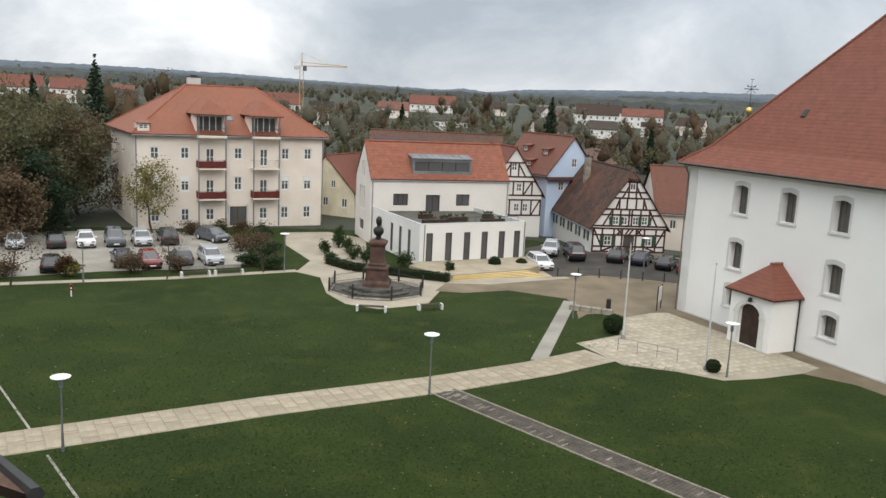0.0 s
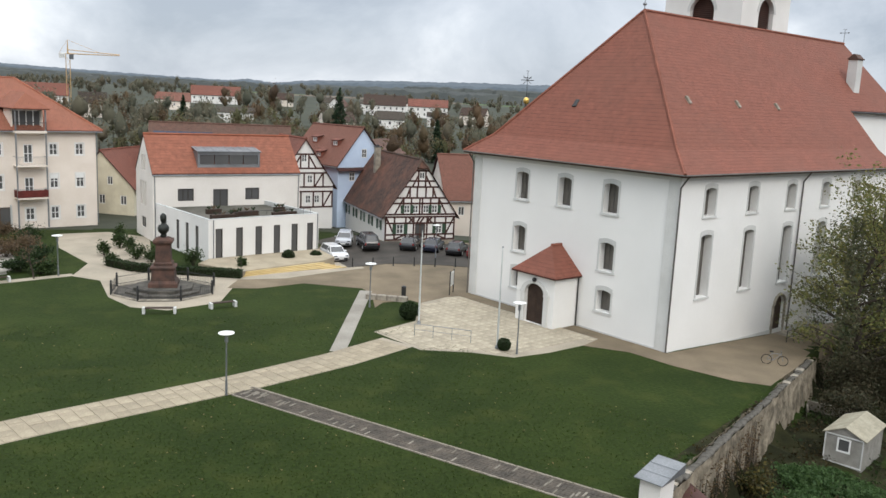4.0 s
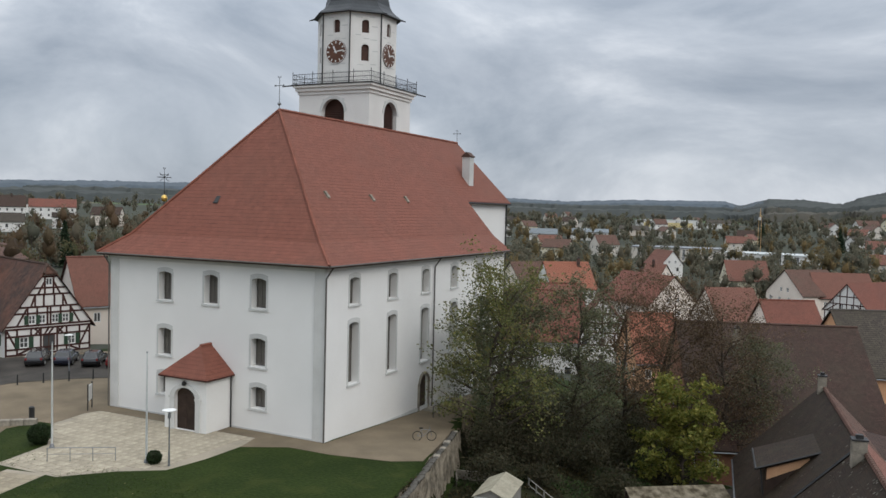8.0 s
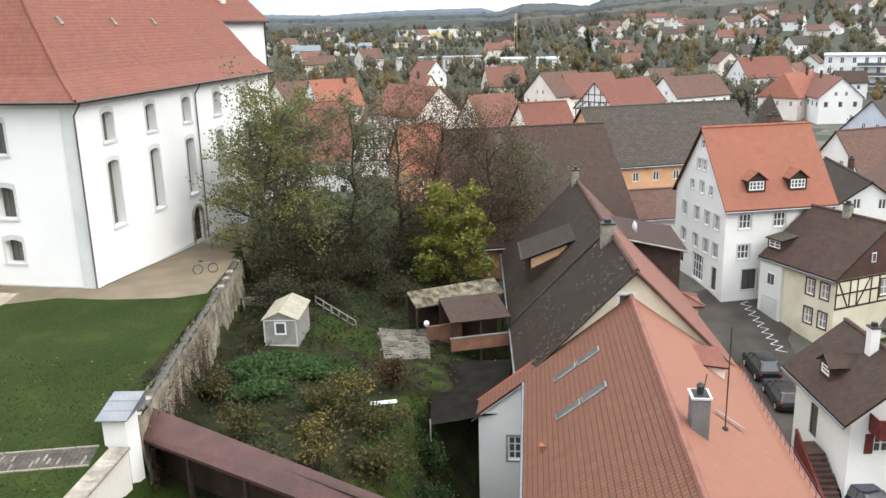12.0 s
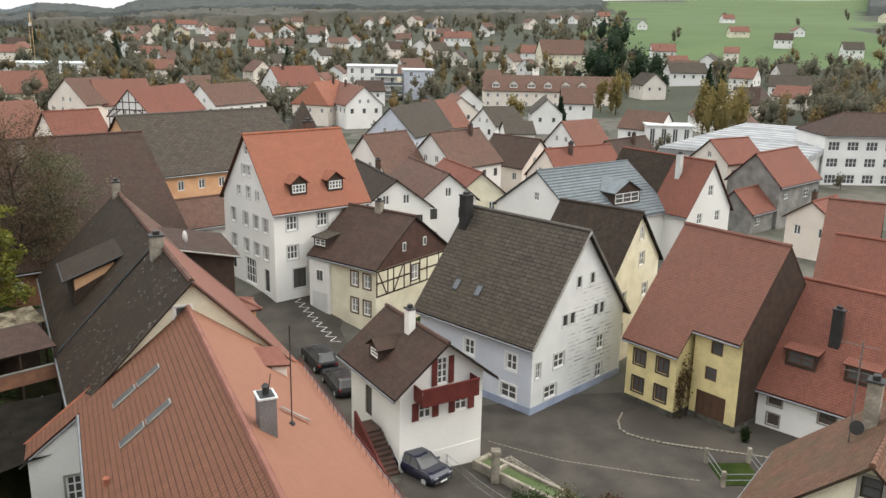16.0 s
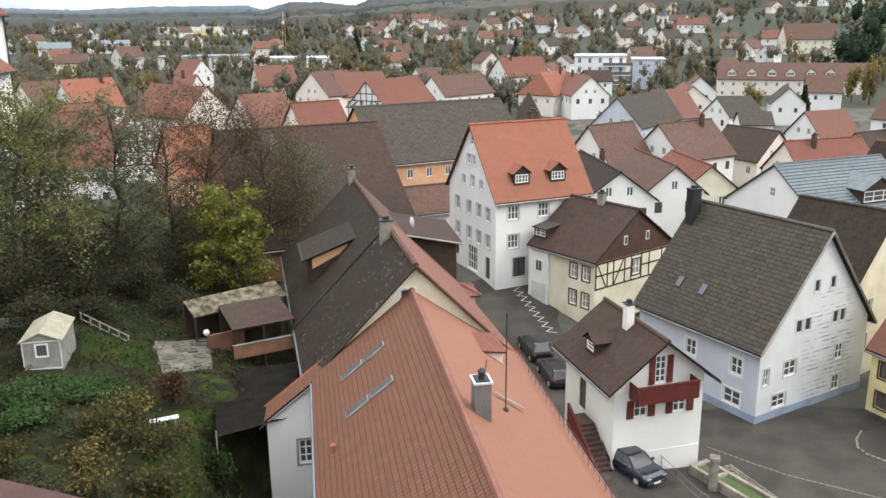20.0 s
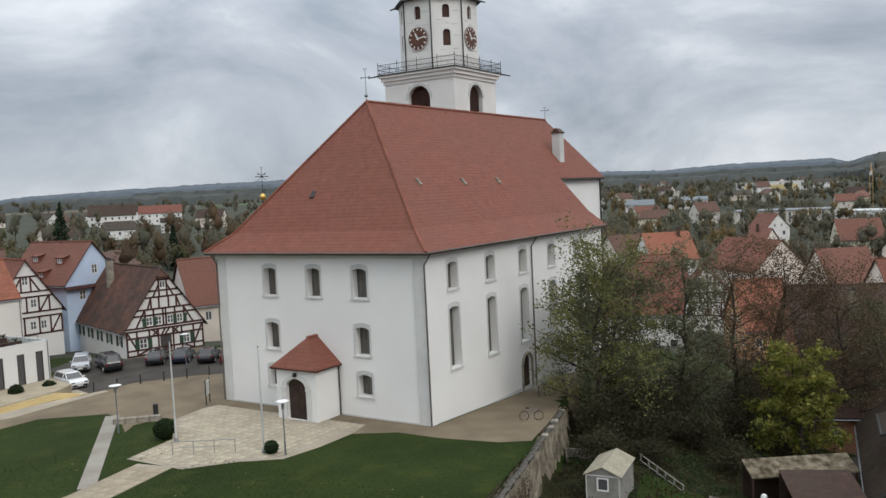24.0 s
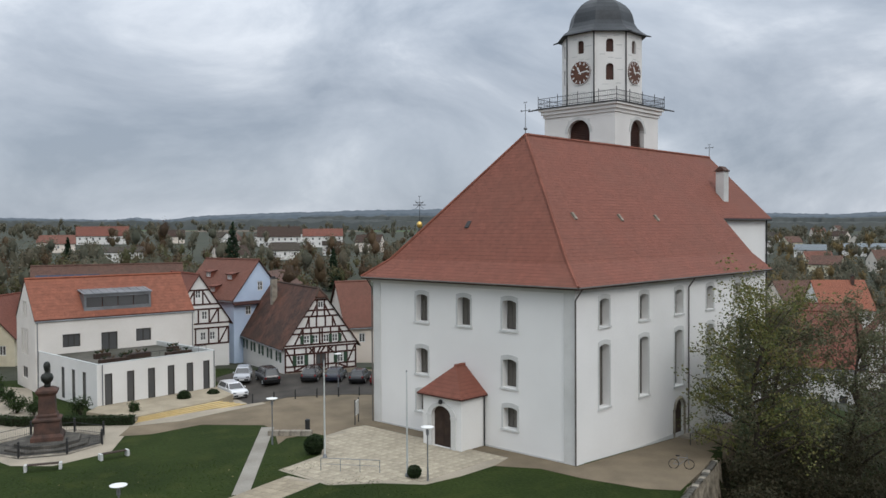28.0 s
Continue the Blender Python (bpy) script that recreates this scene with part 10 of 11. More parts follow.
part("bowl", Mesh().lathe([(0.2, 0.9), (0.42, 1.1), (0.45, 1.35), (0.3, 1.6), (0.34, 1.7)], 14), M["clay_pale"], urn, smooth=True)
part("stand", Mesh().lathe([(0.3, -0.1), (0.25, 0.9)], 8), M["stone"], urn)
gp_ = thing("garden_plot", "small fenced front garden with grass beside the street", "garden plot", 50.2, -12.4, height(50.2, -12.4), 10)
part("grass", Mesh().box(-1.4, -1.3, -0.1, 1.4, 1.3, 0.08), M["grass"], gp_)
for sx in (-1.5, 1.5):
    for sy in (-1.4, 1.4):
        part("post", Mesh().box(sx - 0.12, sy - 0.12, -0.2, sx + 0.12, sy + 0.12, 1.1, None, 0.02), M["stone"], gp_)
for a, b in (((-1.5, -1.4), (1.5, -1.4)), ((-1.5, 1.4), (1.5, 1.4)), ((-1.5, -1.4), (-1.5, 1.4))):
    part("rail", Mesh().tube((*a, 0.9), (*b, 0.9), 0.03).tube((*a, 0.5), (*b, 0.5), 0.03), M["metal_zinc"], gp_)


# ---- the old town and the far quarters ----
WALL_WORD = {"brick_dull": "orange brick", "plaster_white": "white", "plaster_cream": "cream", "plaster_orange": "orange", "plaster_pale_yellow": "pale yellow", "plaster_pale_blue": "pale blue", "plaster_beige": "beige", "plaster_grey": "grey"}
ROOF_WORD = {"roof_dull": "dull red", "roof_umber": "umber", "roof_moss": "mossy", "roof_orange": "orange tiled", "roof_red": "red tiled", "roof_brown": "brown tiled", "roof_dark": "dark tiled", "roof_slate": "grey", "roof_pink": "faded pink tiled", "roof_metal": "sheet metal", "roof_new": "new orange"}
town_rng = random.Random(31)


def town_house(x, y, ang, L, W, z0, he, hr, wall, roof, hip=(0, 0), timber=False, few=False, where="in the old town"):
    u = Vector((math.cos(radians(ang)), math.sin(radians(ang))))
    v = Vector((-u.y, u.x))
    c = Vector((x, y)) + u * L / 2
    wins = []
    dist = c.length
    for k, n, w in (("s0", -v, L - 0.6), ("s1", v, L - 0.6), ("g0", -u, W - 0.8), ("g1", u, W - 0.8)):
        if n.dot(-c) / dist < 0.15:
            continue
        cols = max(1, int(w / (2.6 if dist < 200 else 3.2)))
        z = he - 2.1
        rows = 0
        while z > 0.4 and rows < (3 if dist < 170 else 2):
            for i in range(cols):
                wins.append((k, w * (i + 0.5) / cols, z, 0.9, 1.25, {"nx": 2, "ny": 1, "fmat": "frame_white" if wall not in ("plaster_white",) else "frame_dark"}))
            z -= 2.8
            rows += 1
        gi = 0 if k == "g0" else 1
        if k[0] == "g" and not hip[gi] and hr - he > 3:
            for s in (-1, 1) if W > 8.5 else (0,):
                wins.append((k, w / 2 + s * 1.2, he + 0.5, 0.8, 1.1, {"nx": 2, "ny": 1}))
    chs = () if (int(abs(x) * 10) + int(abs(y) * 10)) % 3 else ((L * town_rng.uniform(0.25, 0.75), town_rng.choice((-0.9, 0.9)), hr + 0.8, 0.6, 0.5, "stone_red"),)
    H = house("house", "%s %s house with %s roof %s" % (WALL_WORD.get(wall, "plastered"), "hipped" if hip[0] else "gabled", ROOF_WORD.get(roof, "tiled"), where), x, y, ang, L, W, z0, he, hr, wall, roof, "house", wins=wins, depth=0.1, chimneys=chs, hip=hip, foot=4,
              gutter=dist < 130, caps=dist < 160, group="town houses")
    if timber:
        w = W - 0.8
        for k, n, o, r in (("g0", -u, (0.3, w / 2, 0), (0, -1, 0)), ("g1", u, (L - 0.3, -w / 2, 0), (0, 1, 0))):
            if n.dot(-c) > 0:
                kk = lambda z: max(0, (z - he - 0.3) / (hr - he - 0.3) * w / 2)
                ls = [(kk(z), z, w - kk(z), z) for z in (he - 2, he, he + 1.6, he + 3.2)] + [(w * q, he, w * q, he + (hr - he) * min(1, 2 * min(q, 1 - q)) * 0.95) for q in (0.2, 0.35, 0.5, 0.65, 0.8)] + [(w * q, he - 2, w * q, he) for q in (0.02, 0.25, 0.5, 0.75, 0.98)]
                ls += [(w * 0.05, he, w * 0.3, he + 1.6), (w * 0.95, he, w * 0.7, he + 1.6)]
                beams(H, o, r, (-1, 0, 0) if k == "g0" else (1, 0, 0), ls, "timber_red", 0.22)
    return H


town_house(102.2, 56.4, -39.1, 23.6, 17.0, -9.0, 7.0, 14.0, "plaster_orange", "roof_slate")
bh_ = town_house(70.8, 55.6, -41.5, 18.1, 24.0, -9.0, 4.4, 14.5, "brick_dull", "roof_brown")
chimney(next(c for c in bh_.children if c.name.startswith("roof")), 5.5, -3.0, 11.3, 14.3, 0.7, 0.7, "stone")
town_house(197.3, 114.5, -39.3, 14.3, 12.0, -9.0, 6.0, 12.0, "plaster_cream", "roof_dull")
town_house(171.0, 91.0, -4.0, 24.4, 11.0, -9.0, 6.0, 12.0, "plaster_white", "roof_red", timber=True)
town_house(205.0, 89.8, -23.6, 18.9, 11.0, -9.0, 6.0, 11.0, "plaster_white", "roof_umber")
town_house(158.5, 52.0, -72.8, 6.4, 17.0, -9.0, 5.0, 11.5, "plaster_white", "roof_dark", hip=(3, 3))
town_house(266.5, 92.6, -36.2, 17.5, 12.0, -7.0, 5.0, 11.0, "plaster_white", "roof_red")
town_house(225.4, 67.4, -14.3, 18.9, 12.0, -9.0, 5.0, 11.0, "plaster_cream", "roof_orange", hip=(2.5, 2.5))
town_house(250.6, 68.9, -147.9, 33.2, 11.0, -8.5, 5.0, 10.0, "plaster_white", "roof_dull")
town_house(159.2, 31.8, -15.0, 21.6, 11.0, -10.0, 6.5, 12.0, "plaster_pale_blue", "roof_slate")
town_house(180.1, 26.2, -40.8, 5.7, 12.0, -10.0, 6.5, 12.0, "plaster_white", "roof_dull")
town_house(123.5, 28.8, -33.1, 9.6, 10.0, -10.0, 5.5, 11.0, "plaster_white", "roof_umber")
town_house(128.8, 19.4, -35.0, 11.8, 11.0, -10.0, 6.0, 11.0, "plaster_white", "roof_umber")
town_house(90.5, 17.2, 30.0, 16.0, 9.0, -10.0, 7.0, 10.3, "plaster_white", "roof_dark")
town_house(96.3, 12.1, 30.0, 14.0, 8.0, -10.0, 7.0, 10.3, "plaster_white", "roof_umber")
town_house(105.7, 9.1, 30.0, 13.0, 7.5, -10.0, 6.0, 9.0, "plaster_pale_yellow", "roof_red")
town_house(126.7, 1.7, -48.4, 13.8, 9.0, -10.0, 5.0, 9.5, "plaster_cream", "roof_red")
town_house(163.8, -0.7, -43.0, 10.1, 9.0, -10.0, 5.5, 10.0, "plaster_white", "roof_dull")
town_house(148.2, 11.0, -124.9, 10.4, 10.0, -10.0, 4.5, 9.0, "plaster_cream", "roof_brown")
town_house(143.4, -8.1, -37.4, 12.5, 9.0, -10.0, 4.5, 9.0, "plaster_cream", "roof_brown")
town_house(206.0, 25.1, 60.0, 10.0, 8.0, -10.0, 5.5, 9.5, "plaster_white", "roof_dull")
town_house(198.4, 17.5, -39.4, 10.7, 9.0, -10.0, 5.0, 9.0, "plaster_white", "roof_slate")
town_house(190.0, 12.3, -74.7, 7.1, 8.0, -10.0, 4.5, 7.0, "plaster_white", "roof_slate")
row_ = town_house(292.8, 26.2, -83.2, 46.0, 13.0, -9.0, 6.0, 11.0, "plaster_cream", "roof_umber")
for dx_ in (4.5, 10.5, 16.5, 22.0, 28.0, 33.5, 40.5):
    dormer(next(c for c in row_.children if c.name.startswith("roof")), dx_, -1, 13.0, 6.0, 11.0, 7.0, 2.6, 1.3, 2.4, "roof_umber", "plaster_cream", pitch=0.8)
house("stone_barn", "grey rendered old barn with a sagging red tiled roof", 126.0, -28.6, -40, 13.0, 9.0, -10.5, 6.2, 10.6, "render_grey", "roof_red", "barn", wins=[("s0", 2.2, 4.2, 1.4, 0.8, {"nx": 3, "ny": 1}), ("s0", 8.6, 3.8, 1.6, 1.3, {}), ("g0", 3.2, 4.0, 1.6, 0.8, {"nx": 3, "ny": 1})], depth=0.1, foot=4)
house("stone_barn_wing", "low lean-to wing with red tiles before the grey barn", 120.5, -25.0, -40, 7.0, 6.5, -10.5, 3.0, 6.0, "render_grey", "roof_red", "barn", wins=[("s0", 2.0, 1.2, 1.4, 1.0, {})], depth=0.1, foot=4)
town_house(137.5, -24.0, -52, 9.0, 8.5, -10.5, 7.6, 11.0, "plaster_beige", "roof_red")
town_house(81.2, -25.4, -111.5, 4.8, 13.0, -10.5, 5.0, 12.5, "plaster_beige", "roof_dull")
town_house(70.7, -23.1, -121.3, 5.1, 12.0, -10.5, 5.0, 11.5, "plaster_beige", "roof_red")
town_house(107.0, -31.6, -40.2, 7.0, 7.0, -10.5, 5.0, 7.4, "plaster_cream", "roof_red")
town_house(267.9, -52.8, -31.9, 21.5, 10.0, -8.0, 4.0, 9.0, "plaster_cream", "roof_brown")
town_house(132.4, 141.8, -22.2, 11.2, 12.0, -8.0, 7.0, 13.0, "plaster_white", "roof_orange")
town_house(102.8, 113.3, -33.0, 9.4, 11.0, -8.5, 7.0, 12.0, "plaster_white", "roof_red", timber=True)
town_house(87.7, 77.1, -33.0, 6.6, 11.0, -9.0, 6.0, 12.0, "plaster_orange", "roof_orange")
town_house(100.9, 93.6, 45.0, 12.0, 9.0, -9.0, 6.0, 12.0, "plaster_white", "roof_red", timber=True)
town_house(141.8, 126.1, -101.6, 17.4, 13.0, -8.0, 6.0, 12.0, "plaster_cream", "roof_red")
town_house(234.3, 185.9, 70.0, 12.0, 9.0, -7.0, 6.0, 11.0, "plaster_white", "roof_dull")
town_house(221.0, 156.3, -39.1, 12.7, 11.0, -8.0, 5.0, 11.0, "plaster_pale_yellow", "roof_dull")
town_house(191.1, 117.7, -18.6, 13.1, 14.0, -8.5, 6.0, 12.0, "plaster_cream", "roof_umber")
town_house(128.2, 94.5, -29.0, 9.3, 13.0, -8.5, 6.0, 12.0, "plaster_cream", "roof_dull")
town_house(113.1, 73.6, -34.7, 8.5, 14.0, -8.5, 6.0, 12.5, "plaster_cream", "roof_red")
town_house(181.2, 152.7, -79.3, 6.2, 9.0, -7.0, 6.0, 10.0, "plaster_cream", "roof_dull")
town_house(134.0, 155.3, -7.0, 10.1, 10.0, -7.0, 6.0, 11.0, "plaster_cream", "roof_umber")
town_house(80.0, 102.0, -44.0, 17.0, 13.0, -8.5, 6.0, 13.0, "plaster_white", "roof_red")
town_house(-20.0, 117.6, 68.1, 10.5, 10.0, -1.0, 4.0, 9.0, "plaster_pale_yellow", "roof_red")
town_house(24.9, 116.5, 3.5, 5.1, 10.0, -1.0, 4.0, 10.0, "plaster_cream", "roof_dull")
town_house(18.7, 165.0, 57.9, 16.2, 9.0, 0.0, 5.0, 8.0, "plaster_cream", "roof_umber")
town_house(429, 11, -70, 23, 12, -0.1, 6, 13, "plaster_pale_yellow", "roof_umber", where="across the town")
town_house(360, -43, -78, 16, 10, -3.6, 5, 9, "plaster_white", "roof_slate", where="across the town")
town_house(348, -67, -122, 10, 9, -4.4, 5, 9, "plaster_white", "roof_dull", where="across the town")
town_house(357, -85, -74, 9, 9, -3.2, 5, 9, "plaster_white", "roof_slate", where="across the town")
town_house(272, -53, -102, 8, 10, -7.7, 4, 9, "plaster_cream", "roof_brown", where="across the town")
town_house(470, -47, -86, 13, 10, 2.6, 5, 9, "plaster_white", "roof_dull", where="across the town")
town_house(546, -127, -104, 11, 9, 9.5, 5, 9, "plaster_white", "roof_brown", where="across the town")
town_house(489, -149, -93, 11, 9, 5.4, 5, 9, "plaster_white", "roof_slate", where="across the town")
town_house(422, 123, -24, 13, 8, -1.3, 4, 8, "plaster_white", "roof_slate", where="across the town")
town_house(476, 178, -60, 13, 9, 1.2, 4, 8, "plaster_white", "roof_dull", where="across the town")
town_house(509, 215, -68, 13, 9, 3.3, 4, 8, "plaster_cream", "roof_umber", where="across the town")
town_house(391, 191, -44, 8, 9, -3.4, 4, 8, "plaster_white", "roof_umber", where="across the town")
town_house(443, 235, -23, 11, 9, -1.0, 5, 8, "plaster_white", "roof_slate", where="across the town")
town_house(343, 175, -64, 13, 10, -5.8, 4, 8, "plaster_cream", "roof_dull", where="across the town")
town_house(546, 125, -68, 11, 9, 6.9, 5, 8, "plaster_white", "roof_slate", where="across the town")
town_house(544, 74, -83, 18, 9, 6.7, 5, 9, "plaster_white", "roof_dull", where="across the town")
town_house(459, 41, -85, 9, 9, 0.9, 5, 8, "plaster_cream", "roof_umber", where="across the town")
town_house(294, -82, -106, 8, 9, -6.4, 4, 8, "plaster_cream", "roof_brown", where="across the town")
town_house(332, -77, -104, 15, 10, -5.3, 4, 8, "plaster_white", "roof_slate", where="across the town")
town_house(466, -84, -101, 8, 9, 2.8, 5, 8, "plaster_cream", "roof_dull", where="across the town")
town_house(525, -23, -93, 10, 9, 5.8, 4, 8, "plaster_white", "roof_slate", where="across the town")
town_house(372, 70, -50, 11, 9, -4.9, 5, 9, "plaster_white", "roof_umber", where="across the town")
town_house(388, 135, -41, 9, 9, -3.8, 4, 8, "plaster_cream", "roof_slate", where="across the town")
town_house(-38, 547, 8, 27, 9, 9.2, 4, 8, "plaster_white", "roof_dull", where="across the town")
town_house(-40, 415, 5, 10, 9, 6.3, 4, 7, "plaster_cream", "roof_dull", where="across the town")
town_house(-15, 337, 1, 15, 9, 4.2, 4, 6, "plaster_white", "roof_slate", where="across the town")
town_house(-106, 464, 22, 11, 9, 7.7, 4, 8, "plaster_cream", "roof_dull", where="across the town")
town_house(84, 555, 21, 15, 11, 8.0, 5, 9, "plaster_white", "roof_dark", where="across the town")
town_house(96, 528, -11, 17, 10, 6.9, 5, 8, "plaster_white", "roof_umber", where="across the town")
town_house(52, 373, -9, 11, 10, 3.6, 5, 7, "plaster_white", "roof_dark", where="across the town")
town_house(-250, 448, 29, 11, 9, 8.9, 5, 9, "plaster_white", "roof_dull", where="across the town")
town_house(-250, 498, 26, 17, 9, 9.9, 5, 9, "plaster_white", "roof_umber", where="across the town")
town_house(-138, 268, 27, 8, 9, 3.9, 4, 8, "plaster_cream", "roof_dull", where="across the town")
town_house(-188, 443, 22, 11, 9, 8.0, 4, 8, "plaster_white", "roof_dull", where="across the town")
town_house(-64, 335, 10, 10, 14, 4.5, 5, 9, "plaster_cream", "roof_dark", where="across the town")
town_house(37, 488, -5, 11, 8, 6.8, 5, 8, "plaster_white", "roof_slate", where="across the town")
town_house(12, 525, -2, 10, 9, 8.2, 4, 8, "plaster_cream", "roof_brown", where="across the town")
town_house(79, 397, -12, 9, 9, 3.6, 5, 7, "plaster_white", "roof_dark", where="across the town")
town_house(-113, 204, 28, 8, 9, 2.3, 4, 8, "plaster_cream", "roof_umber", where="across the town")
town_house(61, 513, -7, 10, 8, 7.1, 5, 7, "plaster_white", "roof_slate", where="across the town")
town_house(447, 402, -49, 20, 16, 1.1, 4, 7, "plaster_cream", "roof_slate", where="across the town")
town_house(325, 360, -43, 16, 14, -0.4, 4, 7, "plaster_white", "roof_metal", where="across the town")
town_house(364, 368, -46, 24, 16, -0.4, 5, 7, "plaster_white", "roof_metal", where="across the town")
town_house(613, 322, -33, 17, 9, 7.4, 4, 8, "plaster_white", "roof_umber", where="across the town")
town_house(701, 325, -66, 18, 9, 12.7, 4, 8, "plaster_white", "roof_dull", where="across the town")
town_house(574, 238, -68, 14, 9, 7.2, 4, 8, "plaster_cream", "roof_umber", where="across the town")
town_house(620, 230, -70, 18, 9, 10.8, 5, 8, "plaster_white", "roof_slate", where="across the town")
town_house(648, 478, -54, 21, 12, 4.2, 5, 8, "plaster_white", "roof_slate", where="across the town")
town_house(482, 164, -72, 11, 9, 1.9, 4, 8, "plaster_white", "roof_umber", where="across the town")
town_house(475, 327, -56, 11, 9, -0.6, 4, 8, "plaster_white", "roof_brown", where="across the town")
town_house(414, 212, -64, 11, 9, -2.2, 4, 8, "plaster_cream", "roof_dull", where="across the town")


# houses of the quarter beyond the square
for x, y, a_, L_, W_, z_, he_, hr_, wl_c, rf_c in ((-201, 352, 28, 20, 11, 6.2, 7.0, 12.0, "plaster_white", "roof_red"), (-190, 380, 24, 15, 11, 6.6, 6.5, 11.0, "plaster_white", "roof_red"), (-165, 320, 30, 10, 9, 5.0, 3.2, 6.5, "plaster_cream", "roof_red"),
                                                 (-150, 349, 22, 12, 10, 5.4, 3.5, 8.8, "plaster_white", "roof_slate"), (-98, 393, 12, 19, 11, 5.8, 5.0, 10.2, "plaster_white", "roof_red"), (-52, 467, 5, 18, 10, 7.0, 3.2, 7.0, "plaster_cream", "roof_dull"),
                                                 (-37, 513, 3, 28, 12, 8.0, 5.0, 10.4, "plaster_white", "roof_red"), (59, 481, -8, 24, 13, 6.0, 6.0, 11.8, "plaster_white", "roof_brown"), (85, 483, -12, 23, 12, 5.6, 6.5, 10.8, "plaster_white", "roof_red"),
                                                 (50, 366, -8, 13, 9, 3.2, 4.0, 7.2, "plaster_white", "roof_slate"), (104, 430, -30, 14, 10, 4.2, 5.0, 9.0, "plaster_cream", "roof_brown"), (38, 430, 60, 11, 9, 5.4, 5.2, 9.5, "plaster_white", "roof_umber"),
                                                 (-222, 330, 32, 15, 10, 6.0, 6.0, 10.4, "plaster_cream", "roof_dull"), (-235, 400, 28, 15, 10, 7.6, 6.0, 10.4, "plaster_white", "roof_red"), (22, 300, 20, 12, 9, 2.6, 4.6, 8.2, "plaster_cream", "roof_brown")):
    town_house(x, y, a_, L_, W_, z_, he_, hr_, wl_c, rf_c, where="beyond the square")

# ---- large buildings farther off ----
def block(name, label, x, y, rz, L, W, z0, h, wall, floors, cols, roof="metal_pale", balcony=False, category="building", wmat="glass"):
    """A flat-roofed block: walls with rows of windows on its near sides."""
    Bk = thing(name, label, category, x, y, z0, rz)
    for o, r, n, w, c in (((0, 0, 0), (1, 0, 0), (0, -1, 0), L, cols), ((L, 0, 0), (0, 1, 0), (1, 0, 0), W, max(1, int(cols * W / L))), ((0, W, 0), (0, -1, 0), (-1, 0, 0), W, max(1, int(cols * W / L))), ((L, W, 0), (-1, 0, 0), (0, 1, 0), L, 0)):
        fh = h / floors
        holes = [(w * (i + 0.5) / c - 0.6, f * fh + 0.8, w * (i + 0.5) / c + 0.6, f * fh + fh - 0.45) for i in range(c) for f in range(floors)] if c else []
        ms = Mesh()
        wall_panel(ms, o, r, n, w, h, holes, 0.15, -5)
        wo = part("wall", ms, M[wall], Bk)
        for q in holes:
            add_window(wo, o, r, n, (q[0] + q[2]) / 2, q[1], q[2] - q[0], q[3] - q[1], 2, 1, "frame_white", 0.1)
    part("roof", Mesh().box(-0.3, -0.3, h + 0.002, L + 0.3, W + 0.3, h + 0.35), M[roof], Bk)
    if balcony:
        for f in range(1, floors):
            bc = part("balcony", Mesh().box(L * 0.55, -2.0, f * h / floors - 0.25, L + 2.0, -0.004, f * h / floors).box(L + 0.004, 0, f * h / floors - 0.25, L + 2.0, W * 0.4, f * h / floors), M["plaster_white"], Bk)
            part("railing", Mesh().box(L * 0.55, -2.0, f * h / floors + 0.004, L + 2.0, -1.94, f * h / floors + 1.0).box(L + 1.94, -1.936, f * h / floors + 0.004, L + 2.0, W * 0.4, f * h / floors + 1.0), M["glass_pale"], bc)
    return Bk


block("apartment_block", "modern white flat-roofed apartment block with balconies", 300.5, 75.6, -77, 18, 16, -9.5, 12.6, "plaster_white", 4, 5, balcony=True)
block("apartment_block", "pale grey modern apartment block beside the white one", 306.0, 56.0, -77, 11, 14, -9.5, 11.4, "plaster_pale_blue", 4, 2)
block("white_store", "white flat-roofed store building beside the factory hall", 203.0, -21.0, -88, 10.5, 7, -10.5, 6.0, "plaster_white", 1, 4, "plaster_grey")
fh = thing("factory_hall", "wide factory hall with a white corrugated shed roof", "factory hall", 160.0, -19.5, -10.5, -27)
part("wall", Mesh().box(0, -24, -3, 56, 0, 5.6), M["plaster_grey"], fh)
for i in range(14):
    x = 56 * i / 14
    part("roof_bay", Mesh().loft([[(x, -24.5, 5.604), (x + 4, -24.5, 5.604), (x + 4, 0.5, 5.604), (x, 0.5, 5.604)], [(x, -24.5, 6.4), (x + 4, -24.5, 6.9), (x + 4, 0.5, 6.9), (x, 0.5, 6.4)]]), M["sheet_white" if i % 5 else "roof_corrugated"], fh)
    part("rib", Mesh().tube((x + 0.05, -24.5, 6.62), (x + 0.05, 0.5, 6.62), 0.28, None, 5).tube((x + 2.05, -24.5, 6.7), (x + 2.05, 0.5, 6.7), 0.2, None, 5), M["sheet_white"], fh)
house("office_building", "long white three-storey office building with a brown hipped roof", 176.0, -80.0, 99, 32, 13, -11, 9.8, 13.6, "plaster_white", "roof_brown", "office building", hip=(6, 6), wins=[("s1", 1.8 + 3.6 * i, z, 2.2, 1.7, {"nx": 3, "ny": 2}) for i in range(8) for z in (0.8, 3.9, 7.0)], depth=0.1, foot=4)
block("factory", "distant white factory with a yellow upper band", 575.0, 492.0, -40, 52, 30, 0.0, 11, "plaster_white", 2, 6)
tagged(part("factory_band", Mesh().box(2, -0.6, 5.0, 44, -0.3, 9.0, pose(575, 492, 0, 0, 0, -40)), M["plaster_yellow"]), "bright yellow panel band on the distant factory", "facade panel")
